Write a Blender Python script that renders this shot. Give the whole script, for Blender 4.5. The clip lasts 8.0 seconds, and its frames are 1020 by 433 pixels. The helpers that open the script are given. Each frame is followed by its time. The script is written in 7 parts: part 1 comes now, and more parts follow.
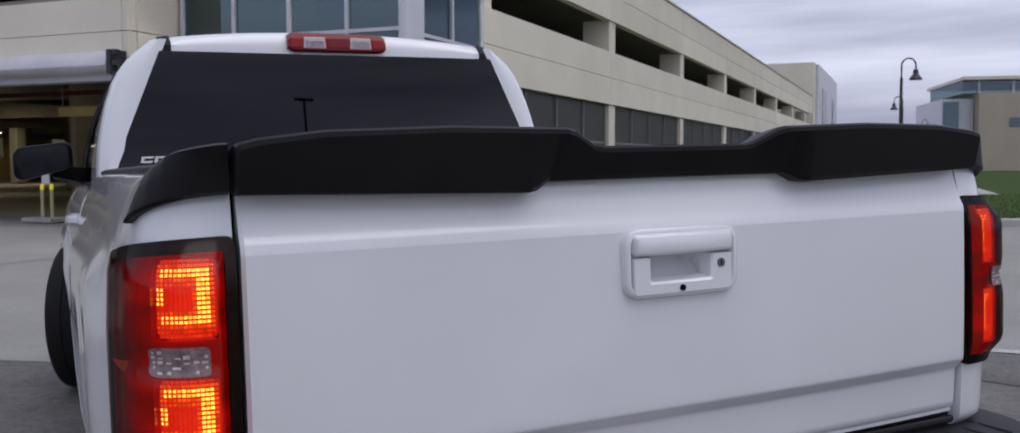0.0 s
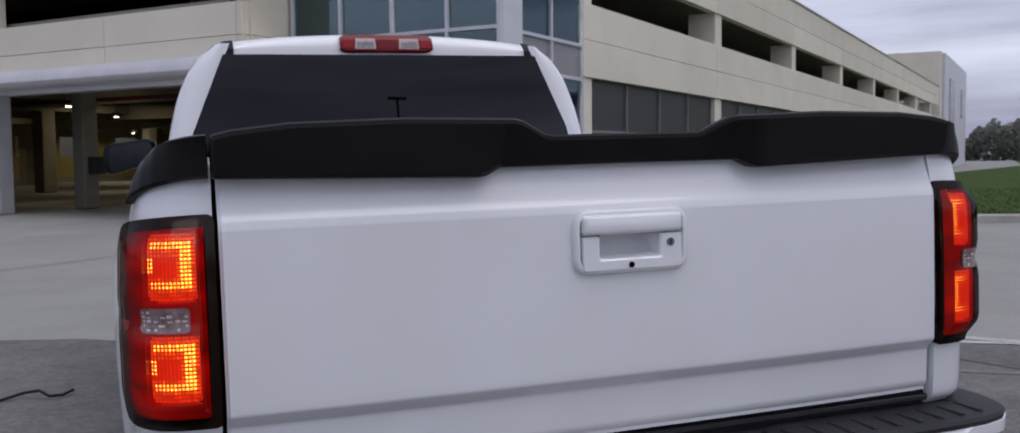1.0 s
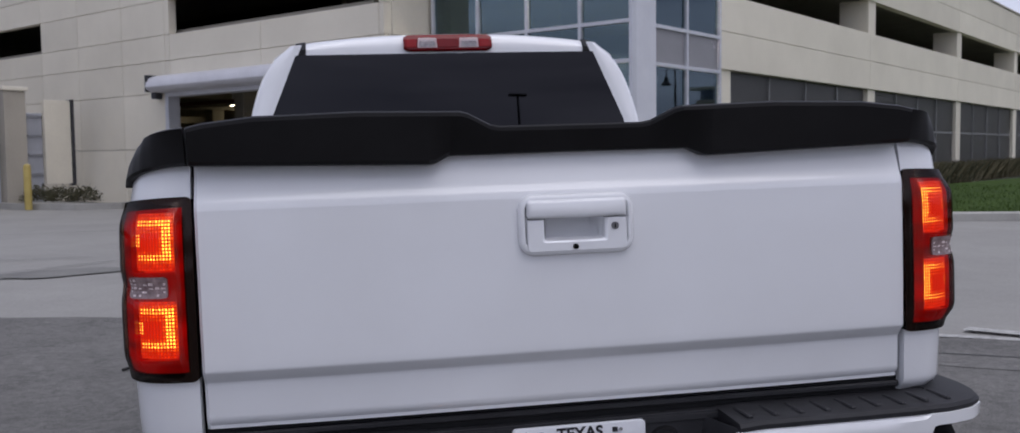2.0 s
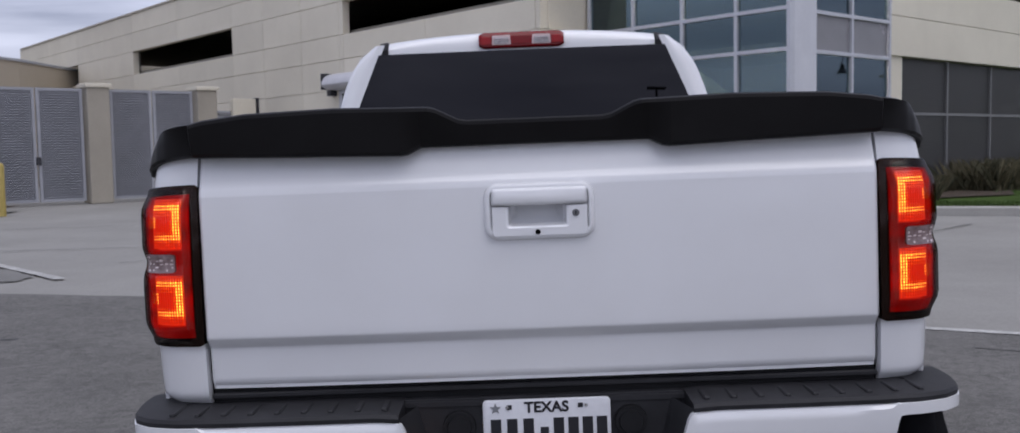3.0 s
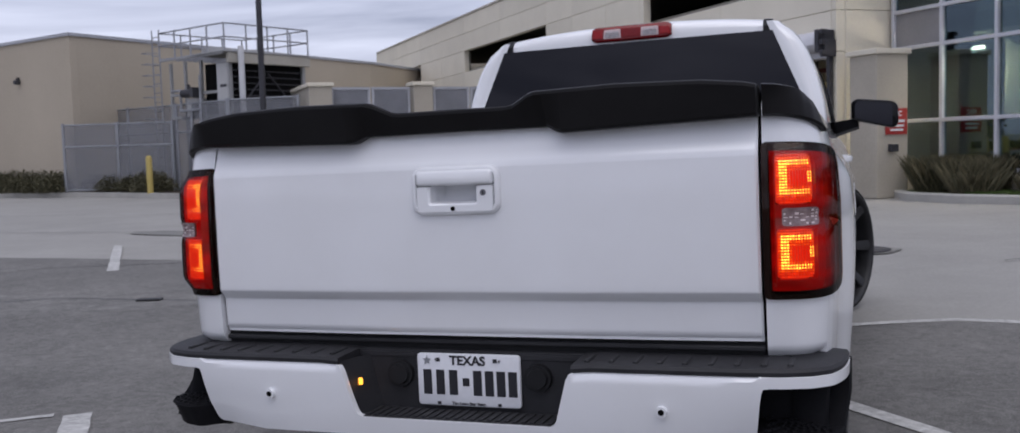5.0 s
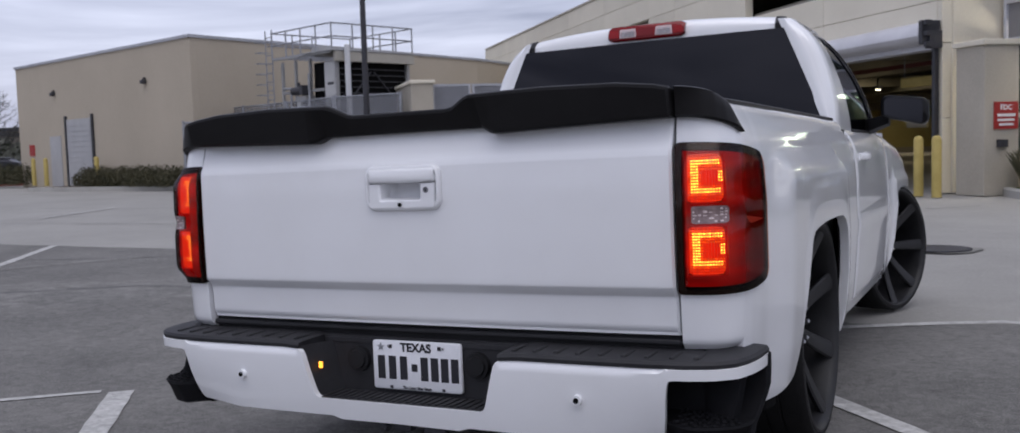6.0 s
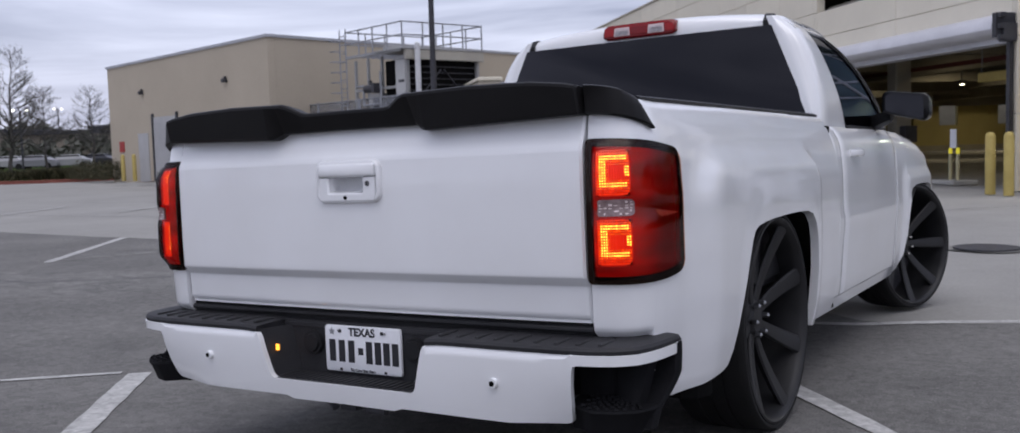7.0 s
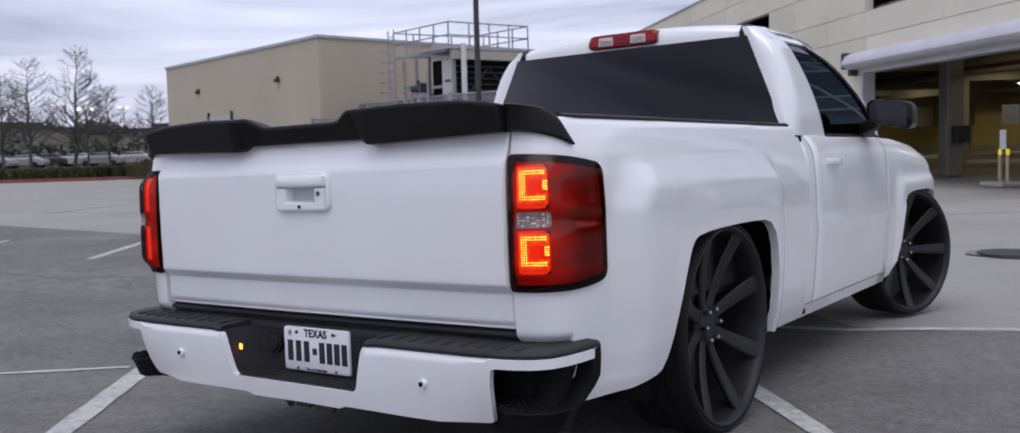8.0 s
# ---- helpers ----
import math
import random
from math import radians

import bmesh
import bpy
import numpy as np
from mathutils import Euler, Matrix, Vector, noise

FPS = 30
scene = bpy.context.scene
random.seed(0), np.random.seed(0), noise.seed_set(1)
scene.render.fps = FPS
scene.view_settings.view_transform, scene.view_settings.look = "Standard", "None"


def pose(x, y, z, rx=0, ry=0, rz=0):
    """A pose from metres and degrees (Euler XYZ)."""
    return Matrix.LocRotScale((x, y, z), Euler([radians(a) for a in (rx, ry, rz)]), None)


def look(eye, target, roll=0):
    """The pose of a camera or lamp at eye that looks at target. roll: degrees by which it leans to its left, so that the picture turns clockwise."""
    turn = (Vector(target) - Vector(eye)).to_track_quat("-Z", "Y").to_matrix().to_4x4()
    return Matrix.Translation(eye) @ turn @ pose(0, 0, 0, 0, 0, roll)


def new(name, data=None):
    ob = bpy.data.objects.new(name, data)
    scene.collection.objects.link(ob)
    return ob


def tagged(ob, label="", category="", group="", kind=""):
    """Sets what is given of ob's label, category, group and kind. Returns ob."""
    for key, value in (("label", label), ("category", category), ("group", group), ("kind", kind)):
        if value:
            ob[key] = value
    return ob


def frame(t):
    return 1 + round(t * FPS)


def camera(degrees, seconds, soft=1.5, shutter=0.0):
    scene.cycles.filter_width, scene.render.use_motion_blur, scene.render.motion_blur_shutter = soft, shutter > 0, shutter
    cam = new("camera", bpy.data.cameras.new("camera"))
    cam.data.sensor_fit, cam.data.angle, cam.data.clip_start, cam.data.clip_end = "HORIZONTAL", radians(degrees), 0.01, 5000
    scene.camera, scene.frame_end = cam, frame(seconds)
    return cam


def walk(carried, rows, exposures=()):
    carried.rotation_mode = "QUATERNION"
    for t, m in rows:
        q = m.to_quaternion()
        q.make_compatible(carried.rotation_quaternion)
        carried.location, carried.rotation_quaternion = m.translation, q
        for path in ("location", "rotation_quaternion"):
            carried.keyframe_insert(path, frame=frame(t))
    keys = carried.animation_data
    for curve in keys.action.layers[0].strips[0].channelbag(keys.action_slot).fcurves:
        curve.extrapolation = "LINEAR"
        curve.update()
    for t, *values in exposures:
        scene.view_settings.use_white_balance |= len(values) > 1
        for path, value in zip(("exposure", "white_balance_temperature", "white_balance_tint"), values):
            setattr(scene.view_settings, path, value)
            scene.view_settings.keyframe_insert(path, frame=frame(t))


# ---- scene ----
cam = camera(55.6, 8.0)
PATH = [
    (0, (-1.087, -1.492, 1.219), (-0.211, 0.302, 1.105), -0.1),
    (0.5, (-1.008, -1.632, 1.218), (-0.24, 0.211, 1.101), -0.3),
    (1, (-0.884, -1.784, 1.201), (-0.225, 0.101, 1.080), -0.5),
    (1.5, (-0.713, -1.916, 1.192), (-0.197, 0.012, 1.067), -0.6),
    (2, (-0.511, -2.063, 1.184), (-0.162, -0.098, 1.056), -0.7),
    (3.5, (0.215, -2.354, 1.167), (0.01, -0.37, 1.028), -1.2),
    (4, (0.493, -2.42, 1.154), (0.105, -0.463, 1.015), -1.3),
    (4.5, (0.783, -2.423, 1.144), (0.23, -0.507, 1.003), -1.5),
    (6, (1.567, -2.35, 1.143), (0.653, -0.577, 0.997), -1.7),
    (6.5, (1.792, -2.303, 1.134), (0.799, -0.573, 0.986), -1.7),
    (7, (2.013, -2.259, 1.129), (0.952, -0.57, 0.981), -1.7),
    (7.5, (2.23, -2.203, 1.134), (1.12, -0.546, 0.985), -1.6),
    (8, (2.4, -2.182, 1.167), (1.242, -0.559, 1.018), -1.6),
]
walk(cam, [(t, look(eye, target, roll)) for t, eye, target, roll in PATH], exposures=[(0.0, 0.08, 6430, 12.5), (1.0, 0.04, 6430, 12.5), (2.0, 0.1, 6430, 12.5), (4.0, 0.17, 6430, 12.5), (6.0, 0.21, 6460, 12), (7.0, 0.28, 6460, 12), (8.0, 0.38, 6460, 12)])
cam.data.dof.use_dof, cam.data.dof.focus_distance, cam.data.dof.aperture_fstop = True, 2.1, 10.0
GROUND_BUMP = (0.06, -0.0131, 0.0209)


def ground_z(x, y):
    """Height of the lot: nearly flat, with a slight cross fall round the truck."""
    a, b, c = GROUND_BUMP
    return (a + b * y + c * x) * math.exp(-((x / 4.5) ** 2 + ((y - 1.5) / 6.0) ** 2) ** 1.5)


# world, sun and exposure
world = bpy.data.worlds.new("overcast_sky")
scene.world = world
world.use_nodes = True
wn, wl = world.node_tree.nodes, world.node_tree.links
wn.clear()
w_out = wn.new("ShaderNodeOutputWorld")
w_bg = wn.new("ShaderNodeBackground")
w_sky = wn.new("ShaderNodeTexSky")
w_sky.sky_type, w_sky.sun_disc = "NISHITA", False
w_sky.sun_elevation, w_sky.sun_rotation = radians(52), radians(142)
w_sky.air_density, w_sky.dust_density = 1.2, 3.0
w_co = wn.new("ShaderNodeTexCoord")
w_map = wn.new("ShaderNodeMapping")
w_map.inputs["Scale"].default_value = (0.8, 0.8, 6.5)
w_map.inputs["Location"].default_value = (1.7, 0.4, 0.0)
w_noise = wn.new("ShaderNodeTexNoise")
w_noise.inputs["Scale"].default_value, w_noise.inputs["Detail"].default_value = 2.2, 7.0
w_noise.inputs["Roughness"].default_value = 0.55
w_noise.inputs["Distortion"].default_value = 0.4
w_ramp = wn.new("ShaderNodeValToRGB")
w_ramp.color_ramp.elements[0].position, w_ramp.color_ramp.elements[0].color = 0.33, (3.1, 3.3, 4.5, 1)
w_ramp.color_ramp.elements[1].position, w_ramp.color_ramp.elements[1].color = 0.67, (7.75, 8.08, 9.78, 1)
w_mix = wn.new("ShaderNodeMix")
w_mix.data_type = "RGBA"
w_mix.inputs[0].default_value = 0.82
wl.new(w_co.outputs["Generated"], w_map.inputs["Vector"])
wl.new(w_map.outputs["Vector"], w_noise.inputs["Vector"])
wl.new(w_noise.outputs["Fac"], w_ramp.inputs["Fac"])
wl.new(w_sky.outputs["Color"], w_mix.inputs[6])
wl.new(w_ramp.outputs["Color"], w_mix.inputs[7])
w_sep, w_up, w_scale = wn.new("ShaderNodeSeparateXYZ"), wn.new("ShaderNodeMapRange"), wn.new("ShaderNodeVectorMath")
w_up.inputs["To Min"].default_value, w_up.inputs["To Max"].default_value = 1.12, 0.72     # the cloud thins towards the horizon
w_scale.operation = "SCALE"
wl.new(w_co.outputs["Generated"], w_sep.inputs[0])
wl.new(w_sep.outputs["Z"], w_up.inputs["Value"])
wl.new(w_mix.outputs[2], w_scale.inputs[0])
wl.new(w_up.outputs[0], w_scale.inputs["Scale"])
wl.new(w_scale.outputs[0], w_bg.inputs["Color"])
w_bg.inputs["Strength"].default_value = 0.104
wl.new(w_bg.outputs[0], w_out.inputs["Surface"])

sun = new("sun", bpy.data.lights.new("sun", "SUN"))
sun.data.energy, sun.data.angle, sun.data.color = 1.2, radians(60), (0.97, 0.97, 1.0)
sun.matrix_world = look((2.5, -4, 17), (0, 0, 0))


# ---- materials ----
def bsdf_material(name, colour, rough=0.6, metal=0.0, spec=0.5):
    m = bpy.data.materials.new(name)
    m.use_nodes = True
    b = m.node_tree.nodes["Principled BSDF"]
    b.inputs["Base Color"].default_value = (*colour, 1)
    b.inputs["Roughness"].default_value = rough
    b.inputs["Metallic"].default_value = metal
    b.inputs["Specular IOR Level"].default_value = spec
    return m


def surface(name, dark, light, rough=0.7, scale=3.0, fine=60.0, bump=0.15, metal=0.0, spec=0.4, per_object=0.0, rough_var=0.1, bump_dist=0.004, weight=0.35, detail=5.0, broken=0.6):
    """A material with variation at two scales: broad stains and fine grain, and relief from the grain."""
    m = bsdf_material(name, light, rough, metal, spec)
    n, l = m.node_tree.nodes, m.node_tree.links
    b = n["Principled BSDF"]
    co = n.new("ShaderNodeTexCoord")
    big = n.new("ShaderNodeTexNoise")
    big.inputs["Scale"].default_value, big.inputs["Detail"].default_value = scale, detail
    big.inputs["Roughness"].default_value = broken
    small = n.new("ShaderNodeTexNoise")
    small.inputs["Scale"].default_value, small.inputs["Detail"].default_value = fine, 3.0
    l.new(co.outputs["Object"], big.inputs["Vector"])
    l.new(co.outputs["Object"], small.inputs["Vector"])
    add = n.new("ShaderNodeMix")
    add.data_type = "FLOAT"
    add.inputs[0].default_value = weight
    l.new(big.outputs["Fac"], add.inputs[2])
    l.new(small.outputs["Fac"], add.inputs[3])
    ramp = n.new("ShaderNodeValToRGB")
    ramp.color_ramp.elements[0].position, ramp.color_ramp.elements[0].color = 0.3, (*dark, 1)
    ramp.color_ramp.elements[1].position, ramp.color_ramp.elements[1].color = 0.7, (*light, 1)
    l.new(add.outputs[0], ramp.inputs["Fac"])
    last = ramp.outputs["Color"]
    if per_object:
        info = n.new("ShaderNodeObjectInfo")
        rng = n.new("ShaderNodeMapRange")
        rng.inputs["To Min"].default_value, rng.inputs["To Max"].default_value = 1 - per_object, 1 + per_object
        l.new(info.outputs["Random"], rng.inputs["Value"])
        mul = n.new("ShaderNodeVectorMath")
        mul.operation = "SCALE"
        l.new(last, mul.inputs[0])
        l.new(rng.outputs[0], mul.inputs["Scale"])
        last = mul.outputs[0]
    l.new(last, b.inputs["Base Color"])
    rr = n.new("ShaderNodeMapRange")
    rr.inputs["To Min"].default_value, rr.inputs["To Max"].default_value = max(0.02, rough - rough_var), min(1, rough + rough_var)
    l.new(big.outputs["Fac"], rr.inputs["Value"])
    l.new(rr.outputs[0], b.inputs["Roughness"])
    if bump:
        bp = n.new("ShaderNodeBump")
        bp.inputs["Strength"].default_value, bp.inputs["Distance"].default_value = bump, bump_dist
        l.new(small.outputs["Fac"], bp.inputs["Height"])
        l.new(bp.outputs[0], b.inputs["Normal"])
    return m


def emitter(name, colour, strength):
    m = bsdf_material(name, tuple(0.25 * c for c in colour), 0.35, 0.0, 0.25)
    b = m.node_tree.nodes["Principled BSDF"]
    b.inputs["Emission Color"].default_value = (*colour, 1)
    b.inputs["Emission Strength"].default_value = strength
    return m


def glass_material(name, gloss, tint, mirror=(1, 1, 1), rough=0.02):
    """A coated pane: part of the light is mirrored, the rest passes through tinted."""
    m = bpy.data.materials.new(name)
    m.use_nodes = True
    n, l = m.node_tree.nodes, m.node_tree.links
    n.clear()
    out = n.new("ShaderNodeOutputMaterial")
    g = n.new("ShaderNodeBsdfGlossy")
    g.inputs["Roughness"].default_value = rough
    g.inputs["Color"].default_value = (*mirror, 1)
    tr = n.new("ShaderNodeBsdfTransparent")
    tr.inputs["Color"].default_value = (*tint, 1)
    fr = n.new("ShaderNodeFresnel")
    fr.inputs["IOR"].default_value = 1.45
    mr = n.new("ShaderNodeMapRange")
    mr.inputs["To Min"].default_value, mr.inputs["To Max"].default_value = gloss, 1.0
    mx = n.new("ShaderNodeMixShader")
    l.new(fr.outputs[0], mr.inputs["Value"])
    l.new(mr.outputs[0], mx.inputs[0])
    l.new(tr.outputs[0], mx.inputs[1])
    l.new(g.outputs[0], mx.inputs[2])
    l.new(mx.outputs[0], out.inputs["Surface"])
    return m



def mottle(m, scale, low, high):
    """Uneven wear between the broad stains and the grain."""
    n, l = m.node_tree.nodes, m.node_tree.links
    base = n["Principled BSDF"].inputs["Base Color"]
    was = base.links[0].from_socket
    co, no, rng, mul = n.new("ShaderNodeTexCoord"), n.new("ShaderNodeTexNoise"), n.new("ShaderNodeMapRange"), n.new("ShaderNodeVectorMath")
    no.inputs["Scale"].default_value, no.inputs["Detail"].default_value, no.inputs["Roughness"].default_value = scale, 6.0, 0.72
    no.inputs["Distortion"].default_value = 0.6
    rng.inputs["From Min"].default_value, rng.inputs["From Max"].default_value = 0.36, 0.64
    rng.inputs["To Min"].default_value, rng.inputs["To Max"].default_value = low, high
    mul.operation = "SCALE"
    l.new(co.outputs["Object"], no.inputs["Vector"])
    l.new(no.outputs["Fac"], rng.inputs["Value"])
    l.new(was, mul.inputs[0])
    l.new(rng.outputs[0], mul.inputs["Scale"])
    l.new(mul.outputs[0], base)
    return m


CONCRETE = surface("lot_concrete", (0.22, 0.214, 0.2), (0.335, 0.327, 0.308), 0.85, 0.5, 40, 0.25, detail=9.0, broken=0.7)
KERB = surface("kerb_concrete", (0.3, 0.29, 0.27), (0.46, 0.45, 0.42), 0.85, 1.5, 50, 0.3)
ASPHALT = surface("asphalt", (0.043, 0.042, 0.041), (0.265, 0.257, 0.243), 0.9, 0.8, 150, 0.9, weight=0.56, detail=10.0, broken=0.74, bump_dist=0.005)
PAINT_LINE = surface("worn_white_paint", (0.36, 0.355, 0.345), (0.6, 0.595, 0.575), 0.8, 3, 35, 0.2, weight=0.35)
mottle(ASPHALT, 18.0, 0.74, 1.16)
mottle(PAINT_LINE, 16.0, 0.62, 1.12)
PRECAST = surface("precast_panel", (0.67, 0.622, 0.515), (0.82, 0.768, 0.64), 0.85, 0.45, 35, 0.15, per_object=0.05)
PRECAST_DARK = surface("precast_rough", (0.37, 0.34, 0.285), (0.48, 0.44, 0.37), 0.9, 0.8, 30, 0.25, per_object=0.04)
STUCCO = surface("tan_stucco", (0.4, 0.348, 0.275), (0.49, 0.43, 0.345), 0.9, 0.3, 25, 0.2)
JOINT = bsdf_material("joint_sealant", (0.2, 0.18, 0.15), 0.9)
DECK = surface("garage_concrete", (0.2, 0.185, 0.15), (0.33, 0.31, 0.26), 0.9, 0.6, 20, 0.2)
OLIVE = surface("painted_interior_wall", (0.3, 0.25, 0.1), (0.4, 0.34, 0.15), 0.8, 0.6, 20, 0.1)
ALU = surface("anodised_aluminium", (0.5, 0.51, 0.55), (0.63, 0.64, 0.68), 0.4, 2, 40, 0.02, metal=0.3)
COLUMN_WHITE = surface("white_column_paint", (0.58, 0.59, 0.635), (0.69, 0.7, 0.74), 0.5, 2, 40, 0.03)
STEEL = surface("galvanised_steel", (0.25, 0.26, 0.28), (0.42, 0.43, 0.46), 0.5, 3, 60, 0.05, metal=0.6)
GATE_GREY = surface("grey_gate_paint", (0.33, 0.34, 0.37), (0.43, 0.44, 0.48), 0.55, 2, 40, 0.05)
DARK_STEEL = surface("dark_steel", (0.03, 0.03, 0.035), (0.07, 0.07, 0.08), 0.5, 3, 60, 0.05, metal=0.3)
YELLOW = surface("yellow_bollard_paint", (0.38, 0.29, 0.08), (0.52, 0.41, 0.14), 0.6, 4, 50, 0.1)
BLUE_GLASS = glass_material("coated_blue_glass", 0.24, (0.42, 0.5, 0.46), (0.3, 0.39, 0.45), 0.015)
SPANDREL = surface("grey_spandrel_glass", (0.2, 0.2, 0.21), (0.27, 0.265, 0.28), 0.25, 1, 30, 0.0)
TOWER_LAMP = emitter("bright_tube", (1.0, 0.93, 0.78), 45.0)
LAMP = emitter("lamp_tube", (1.0, 0.86, 0.6), 7.0)
GRASS = surface("lawn_soil", (0.026, 0.05, 0.01), (0.06, 0.1, 0.022), 0.95, 0.8, 30, 0.4, spec=0.1)


# ---- mesh helpers ----
def box(bm, x0, x1, y0, y1, z0, z1, m=None):
    """An axis-aligned box added to bm, moved by m."""
    v = [bm.verts.new((x, y, z)) for x in (x0, x1) for y in (y0, y1) for z in (z0, z1)]
    for f in ((0, 1, 3, 2), (4, 6, 7, 5), (0, 4, 5, 1), (2, 3, 7, 6), (0, 2, 6, 4), (1, 5, 7, 3)):
        bm.faces.new([v[i] for i in f])
    if m is not None:
        bmesh.ops.transform(bm, matrix=m, verts=v)
    return v


def tube(bm, p, q, r0, r1=None, n=10, caps=True):
    """A straight tapered tube from p to q."""
    r1 = r0 if r1 is None else r1
    p, q = Vector(p), Vector(q)
    ax = (q - p).normalized()
    a = ax.orthogonal().normalized()
    b = ax.cross(a)
    rings = []
    for c, r in ((p, r0), (q, r1)):
        rings.append([bm.verts.new(c + r * (math.cos(6.28319 * i / n) * a + math.sin(6.28319 * i / n) * b)) for i in range(n)])
    for i in range(n):
        j = (i + 1) % n
        bm.faces.new((rings[0][i], rings[0][j], rings[1][j], rings[1][i]))
    if caps:
        bm.faces.new(list(reversed(rings[0])))
        bm.faces.new(rings[1])


def finish(bm, name, mat, smooth=False, bevel=0.0, seg=2, crease=0.65):
    bmesh.ops.recalc_face_normals(bm, faces=bm.faces)
    if bevel:
        sharp = [e for e in bm.edges if len(e.link_faces) == 2 and e.calc_face_angle(0) > 0.6]
        bmesh.ops.bevel(bm, geom=sharp, offset=bevel, segments=seg, profile=0.6, affect="EDGES", clamp_overlap=True)
    if smooth:
        for f in bm.faces:
            f.smooth = True
        for e in bm.edges:
            if len(e.link_faces) == 2 and e.calc_face_angle(0) > crease:
                e.smooth = False
    me = bpy.data.meshes.new(name)
    bm.to_mesh(me)
    bm.free()
    me.materials.append(mat)
    return me


def part(name, bm, mat, parent=None, label="", smooth=False, bevel=0.0, seg=2, crease=0.65):
    """Links a bmesh as one mesh object, under a thing or a part."""
    ob = new(name, finish(bm, name, mat, smooth, bevel, seg, crease) if isinstance(bm, bmesh.types.BMesh) else bm)
    if parent is not None:
        ob.parent = parent
    if label:
        tagged(ob, label)
    return ob


def box_part(name, dims, mat, parent=None, label="", bevel=0.0, m=None):
    bm = bmesh.new()
    box(bm, *dims, m)
    return part(name, bm, mat, parent, label, bevel=bevel, seg=1)


def thing(name, m, label, category, group="", kind=""):
    ob = new(name)
    ob.empty_display_size = 0.2
    ob.matrix_basis = m
    return tagged(ob, label, category, group, kind)


# ---- ground ----
LOT = pose(0, 0, 0, 0, 0, 41.5)      # lot frame: u to the right and away, v to the left and away


def lot(u, v, z=0.0):
    return LOT @ Vector((u, v, z))


def spaced(a, b, near, n_far, n_near):
    """Coordinates from a to b, dense within near of zero."""
    far0 = np.linspace(a, -near, n_far, endpoint=False)
    mid = np.linspace(-near, near, n_near, endpoint=False)
    return [*far0, *mid, *np.linspace(near, b, n_far)]


def ground_sheet():
    xs, ys = spaced(-900, 900, 14, 10, 57), spaced(-900, 900, 14, 10, 57)
    bm = bmesh.new()
    grid = [[bm.verts.new((x, y, ground_z(x, y) - 0.012)) for y in ys] for x in xs]
    for i in range(len(xs) - 1):
        for j in range(len(ys) - 1):
            bm.faces.new((grid[i][j], grid[i + 1][j], grid[i + 1][j + 1], grid[i][j + 1]))
    return tagged(part("ground", bm, CONCRETE, smooth=True), "pale grey concrete lot with darker stains", "ground", kind="structure")


ground_sheet()

ASPHALT_EDGE = [(-60, 8.0), (-30, 7.0), (-10.3, 6.2), (-5.7, 6.35), (-2.5, 5.85), (-1.5, 5.5), (0.0, 4.3), (0.8, 3.6), (1.2, 3.72), (1.65, 3.86), (2.3, 3.6), (3.16, 3.12), (4.2, 2.45), (10, -1.5), (40, -22)]


def edge_y(x):
    for (a, p), (b, q) in zip(ASPHALT_EDGE, ASPHALT_EDGE[1:]):
        if x <= b:
            return p + (q - p) * (x - a) / (b - a)
    return ASPHALT_EDGE[-1][1]


def asphalt_sheet():
    bm = bmesh.new()
    xs = sorted([*np.linspace(-60, -12, 14), *np.linspace(-11.5, 11.5, 93), *np.linspace(12, 40, 12)])
    cols = []
    for x in xs:
        top = edge_y(x) + 0.05 * noise.noise((x * 1.3, 0, 3))
        ys = [top, top - 0.02] + [top + (-46 - top) * (k / 40) ** 1.7 for k in range(1, 41)]
        cols.append([bm.verts.new((x, y, ground_z(x, y) + (0.003 if k else -0.015))) for k, y in enumerate(ys)])
    for a, b in zip(cols, cols[1:]):
        for k in range(len(a) - 1):
            bm.faces.new((a[k], b[k], b[k + 1], a[k + 1]))
    return tagged(part("pavement_asphalt", bm, ASPHALT, smooth=True), "grey worn asphalt of the parking bays", "asphalt", kind="structure")


asphalt_sheet()


def strip(name, pts, width, mat, lift, label, category, kind="structure", wear=0.0):
    """A flat band along a polyline on the lot, with slightly uneven edges."""
    pts = [Vector((*p[:2], 0)) for p in pts]
    fine = []
    for a, b in zip(pts, pts[1:]):
        n = max(1, int((b - a).length / 0.12))
        fine += [a.lerp(b, i / n) for i in range(n)]
    fine.append(pts[-1])
    bm = bmesh.new()
    rows = []
    for i, p in enumerate(fine):
        d = (fine[min(i + 1, len(fine) - 1)] - fine[max(i - 1, 0)]).normalized()
        n = Vector((-d.y, d.x, 0))
        w = width / 2 * (1 + wear * noise.noise((p.x * 4, p.y * 4, 1)))
        rows.append([bm.verts.new((q.x, q.y, ground_z(q.x, q.y) + lift)) for q in (p - n * w, p + n * w)])
    for a, b in zip(rows, rows[1:]):
        bm.faces.new((a[0], a[1], b[1], b[0]))
    return tagged(part(name, bm, mat, smooth=True), label, category, kind=kind)


def bay_line(u0, v0, u1, v1, width=0.11):
    a, b = lot(u0, v0), lot(u1, v1)
    return strip("bay_line", [a, b], width, PAINT_LINE, 0.0075, "worn white painted parking line", "line", wear=0.25)


